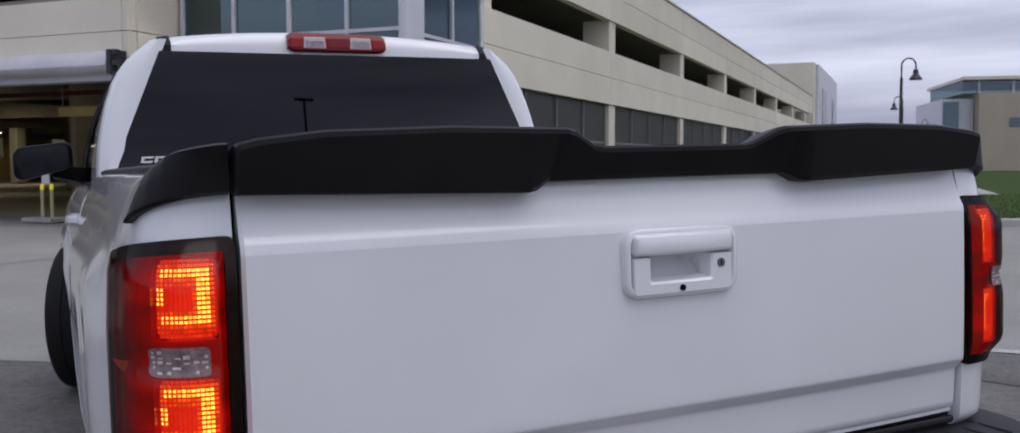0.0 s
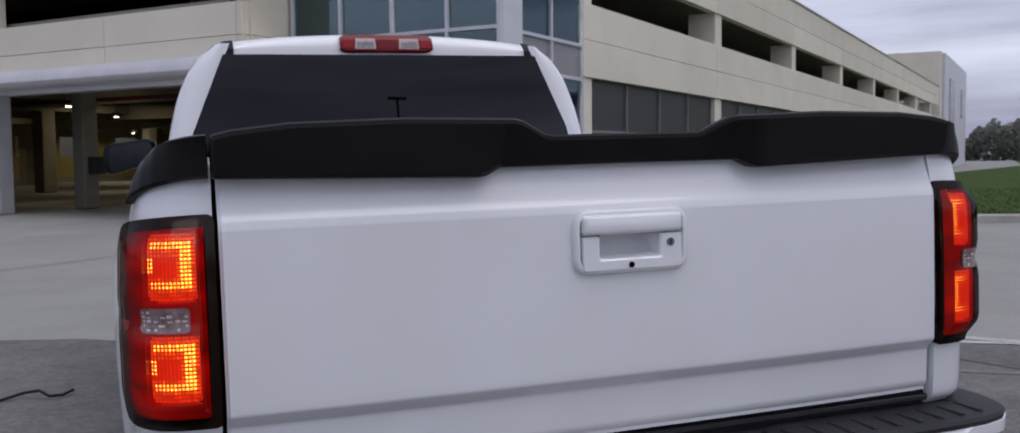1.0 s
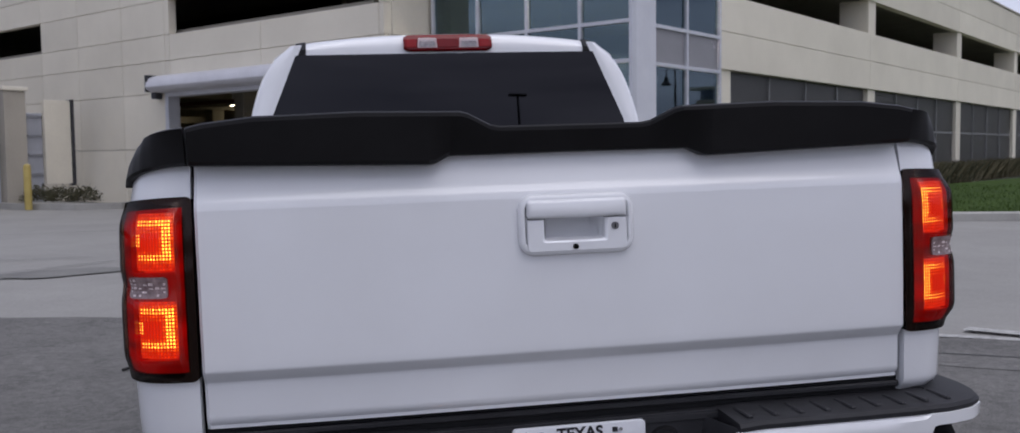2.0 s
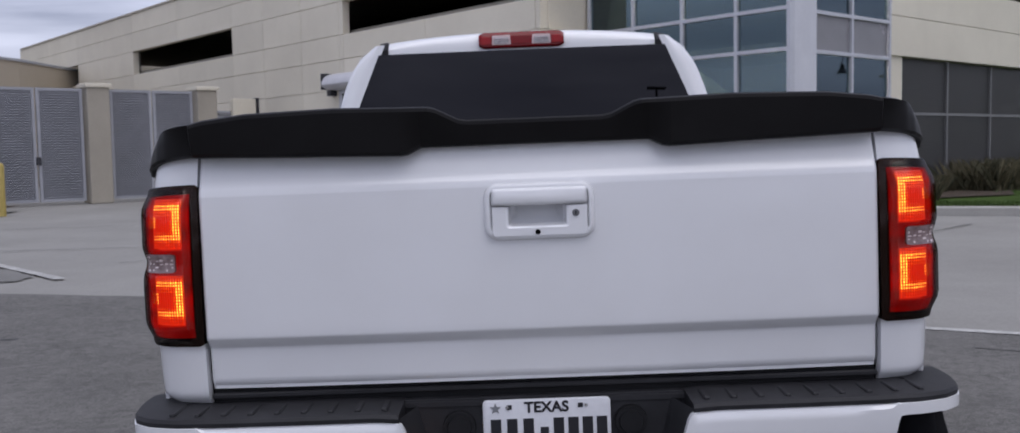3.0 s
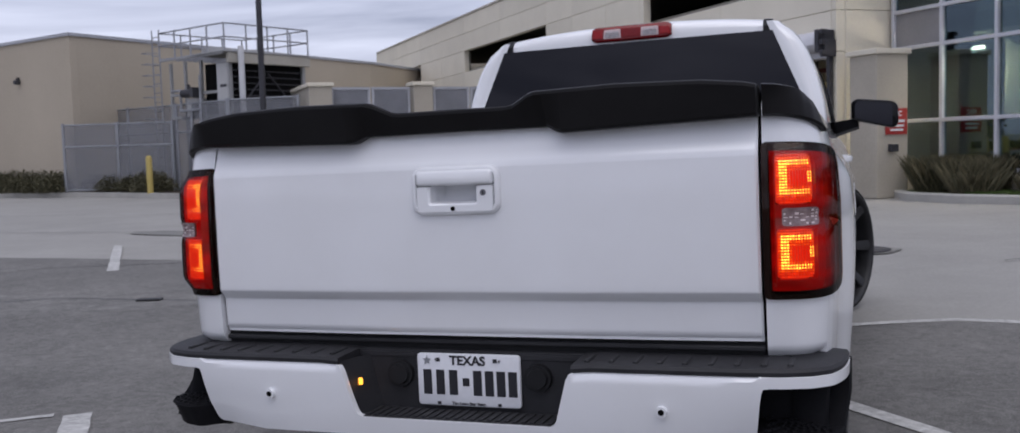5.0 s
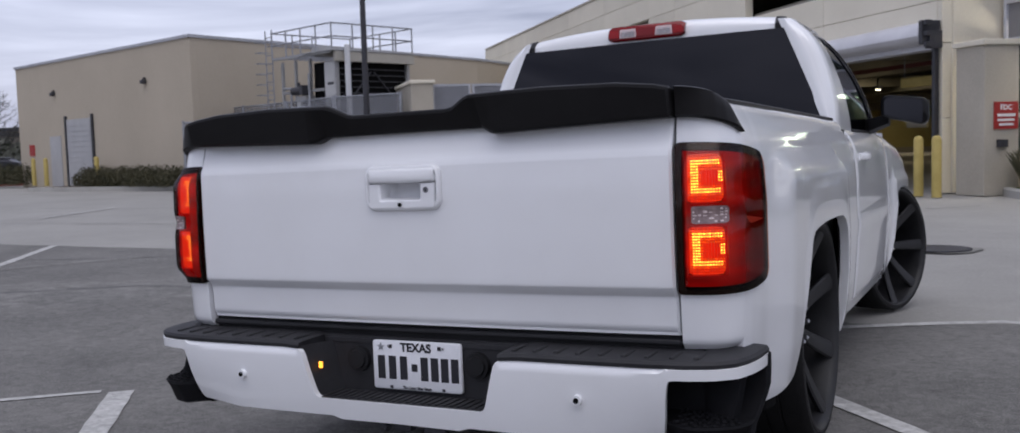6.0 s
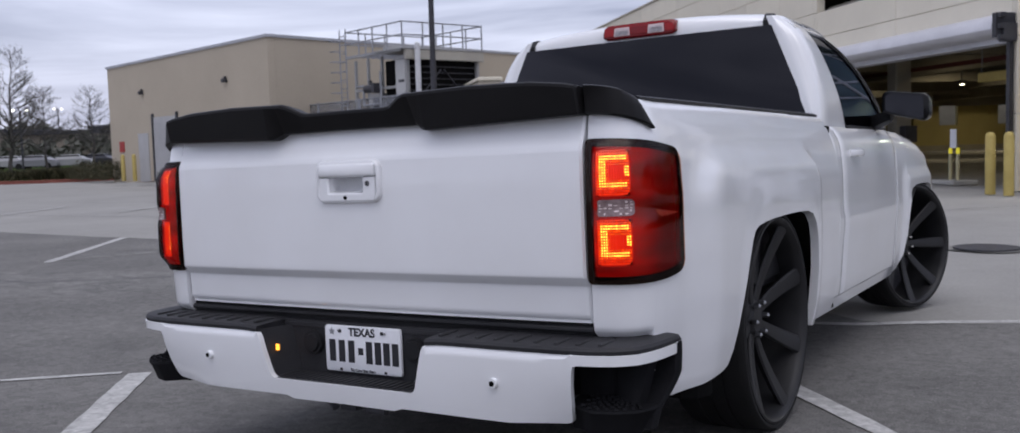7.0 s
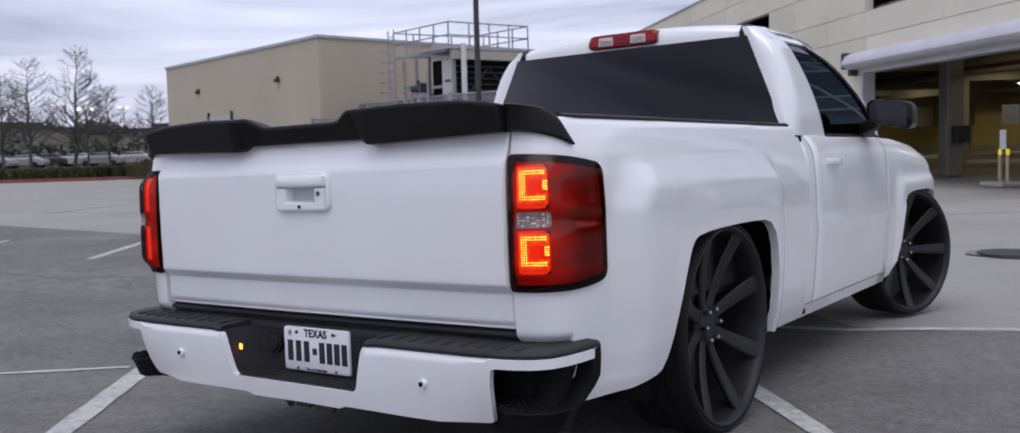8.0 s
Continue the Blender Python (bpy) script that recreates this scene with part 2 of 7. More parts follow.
for u0, v0, u1, v1, w in ((-1.1, 2.17, -1.16, -7, 0.12), (1.84, 2.0, 1.83, -7, 0.09), (4.75, 0.3, 4.8, -7, 0.12), (-1.2, 2.21, -4.1, 2.26, 0.05), (-4.05, 2.2, -4.1, -7, 0.11),
                         (1.08, 11.3, 1.3, 8.3, 0.11), (-1.06, 11.1, -1.07, 8.1, 0.11), (-3.1, 11.0, -3.25, 8.1, 0.11), (-5.3, 11.1, -5.4, 8.1, 0.11), (-7.5, 11.1, -7.6, 8.1, 0.11), (1.05, 11.3, 0.3, 11.5, 0.07),
                         (-4.6, 17.6, -3.7, 20.7, 0.08), (-7.2, 17.6, -6.5, 20.7, 0.08), (-9.8, 17.6, -9.2, 20.7, 0.08)):
    bay_line(u0, v0, u1, v1, w)
strip("kerb_line", [(-0.4, 3.42), (0.2, 3.38), (0.75, 3.48), (1.2, 3.72), (1.55, 3.87), (1.9, 3.82), (2.4, 3.52), (3.16, 3.12), (4.2, 2.45), (7.0, 0.6)], 0.09, PAINT_LINE, 0.0075, "curved white painted edge line", "line", wear=0.3)
TAR = surface("tar_seam", (0.03, 0.03, 0.03), (0.07, 0.07, 0.07), 0.6, 6, 60, 0.3)
for pts, w in ((((-14, 2.2), (-9, 2.6), (-6.4, 2.85), (-5.3, 3.8), (-3.4, 4.1)), 0.035), (((2.4, 2.9), (3.2, 2.4), (3.5, 1.2), (4.6, 0.3)), 0.02), (((-9, 4.6), (-7.2, 5.4), (-5.9, 6.1)), 0.03), (((-4.5, 8.4), (-1.5, 11.5), (1.2, 14.2)), 0.025), (((2.2, 7.2), (4.6, 9.6), (6.4, 11.5)), 0.025), (((-20, 12.5), (-9, 13.6), (-2, 15.4)), 0.03), (((-18, 8.8), (-9, 9.6), (-3.5, 10.4)), 0.03)):
    strip("tar_crack", pts, w, TAR, 0.0055, "dark sealed crack in the paving", "crack", wear=0.9)
STAIN = surface("oil_stained_concrete", (0.14, 0.137, 0.13), (0.22, 0.215, 0.2), 0.7, 2.0, 30, 0.2)


def blob(name, cx, cy, rx, ry, mat, lift, label, category, seed, turn=0.0):
    bm = bmesh.new()
    c = bm.verts.new((cx, cy, ground_z(cx, cy) + lift))
    ring = []
    for i in range(40):
        a = 6.28319 * i / 40
        r = 1 + 0.28 * noise.noise((math.cos(a) * 1.6 + seed, math.sin(a) * 1.6, seed))
        x, y = rx * r * math.cos(a), ry * r * math.sin(a)
        x, y = cx + x * math.cos(turn) - y * math.sin(turn), cy + x * math.sin(turn) + y * math.cos(turn)
        ring.append(bm.verts.new((x, y, ground_z(x, y) + lift)))
    for i in range(40):
        bm.faces.new((c, ring[i], ring[(i + 1) % 40]))
    return tagged(part(name, bm, mat), label, category, kind="structure")


blob("drain_stain", 0.97, 8.02, 0.42, 0.3, STAIN, 0.002, "dark damp stain round a drain", "stain", 3)
blob("oil_stain", -5.9, 7.6, 1.2, 0.45, STAIN, 0.002, "dark stain on the concrete", "stain", 7, -0.5)
blob("oil_stain", -3.4, 8.8, 0.7, 0.35, STAIN, 0.002, "dark stain on the concrete", "stain", 9, 0.4)
blob("oil_stain", -8.8, 9.4, 0.9, 0.3, STAIN, 0.002, "dark stain on the concrete", "stain", 12, -0.2)
bm = bmesh.new()
tube(bm, (0.97, 8.02, 0.0), (0.97, 8.02, 0.012), 0.3, n=32)
tagged(part("manhole_cover", bm, DARK_STEEL), "dark round iron manhole cover in the paving", "manhole", kind="structure")



# darker patched band and worn dark streaks in the asphalt
OLD_ASPHALT = surface("older_asphalt", (0.058, 0.057, 0.055), (0.28, 0.272, 0.257), 0.9, 1.1, 90, 0.9, weight=0.5, detail=10.0, broken=0.74, bump_dist=0.006)
mottle(OLD_ASPHALT, 7.0, 0.72, 1.16)


def ground_patch(name, near, far, mat, lift, label):
    """A patch between two edges given by (x, y) points, slightly ragged."""
    bm = bmesh.new()
    cols = []
    n = 40
    for i in range(n + 1):
        f = i / n
        x0, x1 = near[0][0] + (near[-1][0] - near[0][0]) * f, far[0][0] + (far[-1][0] - far[0][0]) * f
        y0, y1 = lerp_pairs(near, x0) + 0.03 * noise.noise((x0 * 2.1, 5, 0)), lerp_pairs(far, x1) + 0.05 * noise.noise((x1 * 1.7, 9, 0))
        cols.append([bm.verts.new((x0 + (x1 - x0) * k / 6, y0 + (y1 - y0) * k / 6, ground_z(x0 + (x1 - x0) * k / 6, y0 + (y1 - y0) * k / 6) + lift)) for k in range(7)])
    for a, b in zip(cols, cols[1:]):
        for k in range(6):
            bm.faces.new((a[k], b[k], b[k + 1], a[k + 1]))
    return tagged(part(name, bm, mat, smooth=True), label, "asphalt", kind="structure")


def lerp_pairs(table, x):
    for (a, p), (b, q) in zip(table, table[1:]):
        if x <= b:
            return p + (q - p) * (x - a) / (b - a)
    return table[-1][1]


ground_patch("asphalt_patch", [(-8.5, 0.6), (-5.57, 2.3), (-4.94, 2.73), (-4.55, 3.18), (-3.8, 3.9)], [(-10, 1.9), (-7.21, 3.35), (-6.3, 3.75), (-5.29, 3.95), (-4.2, 4.4)], OLD_ASPHALT, 0.0045, "darker older patch of asphalt")
blob("worn_streak", -7.5, 4.9, 0.95, 0.11, OLD_ASPHALT, 0.0055, "dark worn streak in the asphalt", "stain", 21, 1.1)
blob("worn_streak", 2.9, 2.2, 0.5, 0.06, OLD_ASPHALT, 0.0055, "dark worn streak in the asphalt", "stain", 33, -0.6)


# ---- truck ----
def paint_material():
    m = bsdf_material("white_car_paint", (0.8, 0.81, 0.83), 0.34, 0.0, 0.5)
    b = m.node_tree.nodes["Principled BSDF"]
    b.inputs["Coat Weight"].default_value, b.inputs["Coat Roughness"].default_value = 1.0, 0.04
    b.inputs["Coat IOR"].default_value = 1.65
    n, l = m.node_tree.nodes, m.node_tree.links
    co, no, rr = n.new("ShaderNodeTexCoord"), n.new("ShaderNodeTexNoise"), n.new("ShaderNodeMapRange")
    no.inputs["Scale"].default_value, no.inputs["Detail"].default_value = 2.5, 6
    rr.inputs["To Min"].default_value, rr.inputs["To Max"].default_value = 0.02, 0.07
    l.new(co.outputs["Object"], no.inputs["Vector"])
    l.new(no.outputs["Fac"], rr.inputs["Value"])
    l.new(rr.outputs[0], b.inputs["Coat Roughness"])
    film = n.new("ShaderNodeValToRGB")
    film.color_ramp.elements[0].position, film.color_ramp.elements[0].color = 0.25, (0.79, 0.795, 0.805, 1)
    film.color_ramp.elements[1].position, film.color_ramp.elements[1].color = 0.6, (0.84, 0.85, 0.87, 1)
    l.new(no.outputs["Fac"], film.inputs["Fac"])
    l.new(film.outputs["Color"], b.inputs["Base Color"])
    return m


WHITE = paint_material()
TEXTURED_BLACK = surface("textured_black_plastic", (0.006, 0.006, 0.007), (0.014, 0.014, 0.016), 0.55, 8, 400, 0.35, spec=0.3, bump_dist=0.001)
SPOILER_BLACK = surface("satin_black_spoiler", (0.0075, 0.007, 0.0075), (0.0125, 0.012, 0.0125), 0.42, 6, 700, 0.2, spec=0.16, bump_dist=0.0006)
STEP_BLACK = surface("black_step_pad", (0.012, 0.012, 0.014), (0.032, 0.032, 0.036), 0.6, 10, 300, 0.4, spec=0.35, bump_dist=0.001)
# Near-black for lenses and slots; elsewhere the shade of hollows put into colour.
DEEP_BLACK = bsdf_material("deep_black_parts_and_shade", (0.004, 0.004, 0.004), 0.9, 0, 0.1)
RUBBER = surface("tyre_rubber", (0.005, 0.005, 0.0055), (0.013, 0.013, 0.0135), 0.75, 12, 120, 0.3, spec=0.3)
RIM_BLACK = surface("satin_black_rim", (0.011, 0.011, 0.012), (0.024, 0.024, 0.026), 0.45, 9, 200, 0.05, spec=0.3)
LOCK_STEEL = bsdf_material("worn_lock_steel", (0.22, 0.22, 0.23), 0.35, 1.0)
CHROME = bsdf_material("chrome", (0.75, 0.75, 0.77), 0.15, 1.0)
TINT = glass_material("tinted_cab_glass", 0.03, (0.001, 0.001, 0.001), (0.5, 0.49, 0.53), 0.015)
DOOR_TINT = glass_material("tinted_door_glass", 0.06, (0.06, 0.065, 0.07), (0.65, 0.67, 0.75), 0.015)
MIRROR = bsdf_material("dimmed_mirror_glass", (0.03, 0.031, 0.036), 0.05, 1.0)
GLOSS_BLACK = bsdf_material("gloss_black_mirror_cap", (0.005, 0.005, 0.006), 0.2, 0.0, 0.22)
LENS_RED = bsdf_material("red_lens", (0.14, 0.004, 0.004), 0.12, 0.0, 0.3)
LENS_RED.node_tree.nodes["Principled BSDF"].inputs["Coat Weight"].default_value = 0.35
LENS_RED.node_tree.nodes["Principled BSDF"].inputs["Coat Roughness"].default_value = 0.03
LENS_RED.node_tree.nodes["Principled BSDF"].inputs["Emission Color"].default_value = (0.75, 0.006, 0.004, 1)
LENS_RED.node_tree.nodes["Principled BSDF"].inputs["Emission Strength"].default_value = 0.2


def bulb_distance(n, l, co):
    """Distance to the nearer bulb of the lamp, the same on both sides."""
    mirror, near = n.new("ShaderNodeVectorMath"), n.new("ShaderNodeMath")
    mirror.operation, near.operation = "ABSOLUTE", "MINIMUM"
    l.new(co.outputs["Object"], mirror.inputs[0])
    for i, bulb in enumerate(((0.885, 0.03, 0.96), (0.885, 0.03, 0.782))):
        d = n.new("ShaderNodeVectorMath")
        d.operation = "DISTANCE"
        d.inputs[1].default_value = bulb
        l.new(mirror.outputs[0], d.inputs[0])
        l.new(d.outputs["Value"], near.inputs[i])
    return near.outputs[0]


n, l = LENS_RED.node_tree.nodes, LENS_RED.node_tree.links
co, mp, no, rr = n.new("ShaderNodeTexCoord"), n.new("ShaderNodeMapping"), n.new("ShaderNodeTexNoise"), n.new("ShaderNodeMapRange")
mp.inputs["Scale"].default_value, mp.inputs["Rotation"].default_value = (3, 3, 18), (0.25, 0, 0)
no.inputs["Scale"].default_value, no.inputs["Detail"].default_value = 1.8, 4.0
rr.inputs["From Min"].default_value, rr.inputs["From Max"].default_value = 0.35, 0.65
rr.inputs["To Min"].default_value, rr.inputs["To Max"].default_value = 0.35, 1.0
fall, mul = n.new("ShaderNodeMapRange"), n.new("ShaderNodeMath")
fall.inputs["From Min"].default_value, fall.inputs["From Max"].default_value = 0.04, 0.16
fall.inputs["To Min"].default_value, fall.inputs["To Max"].default_value = 0.42, 0.06
mul.operation = "MULTIPLY"
l.new(co.outputs["Object"], mp.inputs["Vector"])
l.new(mp.outputs[0], no.inputs["Vector"])
l.new(no.outputs["Fac"], rr.inputs["Value"])
l.new(bulb_distance(n, l, co), fall.inputs["Value"])
l.new(rr.outputs[0], mul.inputs[0])
l.new(fall.outputs[0], mul.inputs[1])
l.new(mul.outputs[0], n["Principled BSDF"].inputs["Emission Strength"])
LENS_CLEAR = surface("clear_ribbed_lens", (0.12, 0.07, 0.07), (0.36, 0.27, 0.27), 0.12, 45, 160, 0.3, spec=0.7)
HOUSING = bsdf_material("lamp_housing", (0.008, 0.006, 0.006), 0.25, 0.0, 0.2)


def glow_material():
    """The lit red chamber: brightest at its bulb, with fine prismatic sparkle."""
    m = emitter("lit_red_chamber", (1.0, 0.04, 0.008), 1.0)
    n, l = m.node_tree.nodes, m.node_tree.links
    co, mp, vo = n.new("ShaderNodeTexCoord"), n.new("ShaderNodeMapping"), n.new("ShaderNodeTexVoronoi")
    mp.inputs["Scale"].default_value = (90, 90, 150)
    l.new(co.outputs["Object"], mp.inputs["Vector"])
    l.new(mp.outputs[0], vo.inputs["Vector"])
    ramp = n.new("ShaderNodeValToRGB")
    el = ramp.color_ramp.elements
    el[0].position, el[0].color = 0.06, (1.0, 0.05, 0.01, 1)
    el[1].position, el[1].color = 0.72, (0.42, 0.007, 0.004, 1)
    mid = el.new(0.3)
    mid.color = (0.85, 0.025, 0.006, 1)
    span = n.new("ShaderNodeMapRange")
    span.inputs["From Max"].default_value = 0.1
    l.new(bulb_distance(n, l, co), span.inputs["Value"])
    l.new(span.outputs[0], ramp.inputs["Fac"])
    rr = n.new("ShaderNodeMapRange")
    rr.inputs["To Min"].default_value, rr.inputs["To Max"].default_value = 0.95, 0.45
    l.new(vo.outputs["Distance"], rr.inputs["Value"])
    l.new(ramp.outputs["Color"], n["Principled BSDF"].inputs["Emission Color"])
    l.new(rr.outputs[0], n["Principled BSDF"].inputs["Emission Strength"])
    return m


GLOW_RED = glow_material()
GLOW_AMBER = emitter("lit_prism_cells", (1.0, 0.72, 0.1), 2.0)
GLOW_ORANGE = emitter("faint_prism_cells", (1.0, 0.17, 0.012), 1.4)
GLOW_FIN = emitter("red_prism_fins", (0.85, 0.035, 0.008), 0.6)
GLOW_DIM = emitter("dim_prism_cells", (1.0, 0.07, 0.01), 1.0)
LENS_GLASS = glass_material("smoked_red_lens", 0.04, (0.94, 0.58, 0.42), (0.28, 0.28, 0.28), 0.03)
FACET = surface("silvered_reflector", (0.45, 0.34, 0.34), (0.85, 0.72, 0.7), 0.2, 60, 200, 0.1, spec=0.7)
# The wedge's pinkish reflection is put in as a faint glow.
REFLECTOR_GLOW = emitter("glowing_red_reflector", (0.8, 0.12, 0.1), 0.13)
for m_, lo_, hi_ in ((GLOW_AMBER, 1.5, 3.8), (GLOW_ORANGE, 0.45, 1.2), (GLOW_DIM, 0.35, 0.9)):
    n, l = m_.node_tree.nodes, m_.node_tree.links
    geo, rr = n.new("ShaderNodeNewGeometry"), n.new("ShaderNodeMapRange")
    rr.inputs["To Min"].default_value, rr.inputs["To Max"].default_value = lo_, hi_
    l.new(geo.outputs["Random Per Island"], rr.inputs["Value"])
    l.new(rr.outputs[0], n["Principled BSDF"].inputs["Emission Strength"])
AMBER = emitter("amber_marker", (1.0, 0.38, 0.04), 2.2)

TRUCK = pose(0.017, 0, 0.06) @ pose(0, 0, 0, 0, -1.2, 0) @ pose(0, 0, 0, -0.75, 0, 0)
truck = thing("pickup_truck", TRUCK, "white lowered single-cab pickup truck with black spoiler and lit tail lamps", "truck")


def lerp_table(table, x):
    """Piecewise linear value from pairs in rising order."""
    if x <= table[0][0]:
        return table[0][1]
    for (a, p), (b, q) in zip(table, table[1:]):
        if x <= b:
            return p + (q - p) * (x - a) / max(b - a, 1e-9)
    return table[-1][1]


def smooth_step(a, b, x):
    t = min(1.0, max(0.0, (x - a) / (b - a)))
    return t * t * (3 - 2 * t)


def shell(cols, zb, zt, surf, nz, th, side=1):
    """A sheet of even thickness: columns at each parameter of cols, from zb to zt, on surf(s, z, depth)."""
    bm = bmesh.new()
    out, inn = [], []
    for s in cols:
        a, b = zb(s), zt(s)
        ro, ri = [], []
        for k in range(nz + 1):
            z = a + (b - a) * k / nz
            p, q = surf(s, z, 0.0), surf(s, z, th)
            ro.append(bm.verts.new((side * p[0], p[1], p[2])))
            ri.append(bm.verts.new((side * q[0], q[1], q[2])))
        out.append(ro)
        inn.append(ri)
    n, m = len(cols), nz + 1
    for i in range(n - 1):
        for k in range(m - 1):
            bm.faces.new((out[i][k], out[i + 1][k], out[i + 1][k + 1], out[i][k + 1]))
            bm.faces.new((inn[i][k], inn[i][k + 1], inn[i + 1][k + 1], inn[i + 1][k]))
        bm.faces.new((out[i][0], inn[i][0], inn[i + 1][0], out[i + 1][0]))
        bm.faces.new((out[i][-1], out[i + 1][-1], inn[i + 1][-1], inn[i][-1]))
    for i in (0, n - 1):
        for k in range(m - 1):
            bm.faces.new((out[i][k], out[i][k + 1], inn[i][k + 1], inn[i][k]))
    return bm


def frange(a, b, n):
    return [a + (b - a) * i / n for i in range(n + 1)]


def mirrored_pair(name, make, mat, parent, smooth=True, label=""):
    """Right and left part: make(side) gives the bmesh."""
    return [part(name, make(s), mat, parent, label, smooth=smooth) for s in (1, -1)]


# plan of the rear corner and the side, from the tailgate's edge forwards
CORNER = [(0.806, 0.028), (0.84, 0.03), (0.875, 0.036), (0.905, 0.05), (0.93, 0.075), (0.948, 0.11), (0.96, 0.16), (0.967, 0.22), (0.971, 0.29)]
SIDE_Z = [(0.28, -0.055), (0.36, -0.03), (0.45, -0.016), (0.58, -0.006), (0.72, 0.0), (0.9, 0.0), (1.0, -0.006), (1.06, -0.016), (1.1, -0.028), (1.14, -0.045), (1.158, -0.058), (1.165, -0.075)]


def plan_curve():
    pts = [Vector(p) for p in CORNER]
    lens = [0.0]
    for a, b in zip(pts, pts[1:]):
        lens.append(lens[-1] + (b - a).length)
    return pts, lens


PLAN, PLAN_LEN = plan_curve()
S_CORNER = PLAN_LEN[-1]


def plan_at(s):
    """Point and outward normal of the plan curve at arc length s; past the corner it runs straight forwards."""
    if s >= S_CORNER:
        return Vector((0.971, 0.29 + s - S_CORNER)), Vector((1, 0))
    for i in range(len(PLAN) - 1):
        if s <= PLAN_LEN[i + 1]:
            t = (s - PLAN_LEN[i]) / (PLAN_LEN[i + 1] - PLAN_LEN[i])
            p = PLAN[i].lerp(PLAN[i + 1], t)
            def tangent(k):
                k = min(max(k, 0), len(PLAN) - 1)
                a, b = PLAN[max(k - 1, 0)], PLAN[min(k + 1, len(PLAN) - 1)]
                return (b - a).normalized()
            d = tangent(i).lerp(tangent(i + 1), t).normalized()
            return p, Vector((d.y, -d.x))


def arc_of_y(y):
    return S_CORNER + y - 0.29


ARCH_R = [(0.575, 0.34), (0.61, 0.352), (0.645, 0.395), (0.675, 0.46), (0.71, 0.55), (0.745, 0.64), (0.77, 0.695), (0.79, 0.73), (0.815, 0.754), (0.855, 0.769), (0.94, 0.777), (1.05, 0.782), (1.2, 0.785), (1.36, 0.785), (1.49, 0.78), (1.555, 0.766), (1.605, 0.725), (1.635, 0.66), (1.655, 0.55), (1.66, 0.4), (1.665, 0.305)]


def flare(y, z, c=1.215):
    """The raised squared panel round the wheel opening."""
    near = y - 0.07 * smooth_step(0.84, 1.02, z)
    w = smooth_step(0.27, 0.52, near) * (1 - smooth_step(1.7, 1.81, y + 0.1 * smooth_step(0.88, 1.03, z))) * (1 - smooth_step(0.94, 1.055, z))
    d = ((abs(y - c) / 0.47) ** 4 + (max(z - 0.35, 0) / 0.5) ** 4) ** 0.25
    return 0.035 * w + (0.005 * w * (1 - smooth_step(1.0, 1.18, d)))


def side_lean(s, z):
    o = lerp_table(SIDE_Z, z)
    return o * (0.62 + 0.38 * smooth_step(0.12, S_CORNER, s)) if z > 0.95 else o


def side_surface(s, z, depth):
    p, n = plan_at(s)
    o = side_lean(s, z)
    if s < arc_of_y(0.12):
        o -= 0.032 * smooth_step(0.55, 0.51, z)
    if s > S_CORNER:
        o += flare(p.y, z)
        o -= 0.02 * smooth_step(0.9, 2.3, p.y) * smooth_step(0.9, 1.16, z)
    q = p + n * (o - depth)
    return (q.x, q.y, z)


def bedside(side):
    cols = frange(0.0, S_CORNER, 16) + [arc_of_y(y) for y in (0.115, 0.12, 0.125, 0.15, 0.2, 0.25, 0.31, 0.35, 0.39, 0.41, 0.425, 0.44, 0.455, 0.47, 0.485, 0.5, 0.53, 0.55)]
    cols += [arc_of_y(y) for y, _ in ARCH_R] + [arc_of_y(y) for y in (0.59, 0.66, 0.73, 0.9, 1.0, 1.1, 1.28, 1.43, 1.53, 1.58, 1.62, 1.645)]
    cols += [arc_of_y(y) for y in (1.68, 1.7, 1.72, 1.74, 1.76, 1.78, 1.8, 1.83, 1.95, 2.05, 2.145)]
    cols = sorted(cols)
    low = [(0.0, 0.516), (arc_of_y(0.115), 0.516), (arc_of_y(0.122), 0.34), (arc_of_y(0.29), 0.331), (arc_of_y(0.43), 0.328), (arc_of_y(0.47), 0.332)] + [(arc_of_y(y), z) for y, z in ARCH_R] + [(arc_of_y(1.68), 0.3), (arc_of_y(2.15), 0.3)]
    return shell(cols, lambda s: lerp_table(low, s), lambda s: 1.165, side_surface, 64, 0.03, side)


mirrored_pair("bedside", bedside, WHITE, truck)


def arch_lip(side):
    """The painted edge of the wheel opening, turned inwards."""
    bm = bmesh.new()
    rings = []
    for y, z in ARCH_R:
        c = Vector((1.16, 0.42))
        q = Vector((y, z))
        q = q + (c - q).normalized() * 0.003
        x = side_surface(arc_of_y(y), z, 0.0)[0]
        rings.append([bm.verts.new((side * (x - d), q.x, q.y)) for d in (0.003, 0.016, 0.032)])
    loft(bm, rings, caps=False)
    return bm


def rail_cap(side):
    """Black cap along the top of the bed side."""
    bm = bmesh.new()
    rings = []
    for y in frange(0.17, 2.14, 24):
        x = 0.971 - 0.075 - 0.02 * smooth_step(0.9, 2.3, y)
        prof = [(x + 0.006, 1.155), (x + 0.004, 1.172), (x - 0.01, 1.178), (x - 0.05, 1.178), (x - 0.06, 1.168), (x - 0.06, 1.13)]
        rings.append([bm.verts.new((side * a, y, z)) for a, z in prof])
    loft(bm, rings)
    return bm


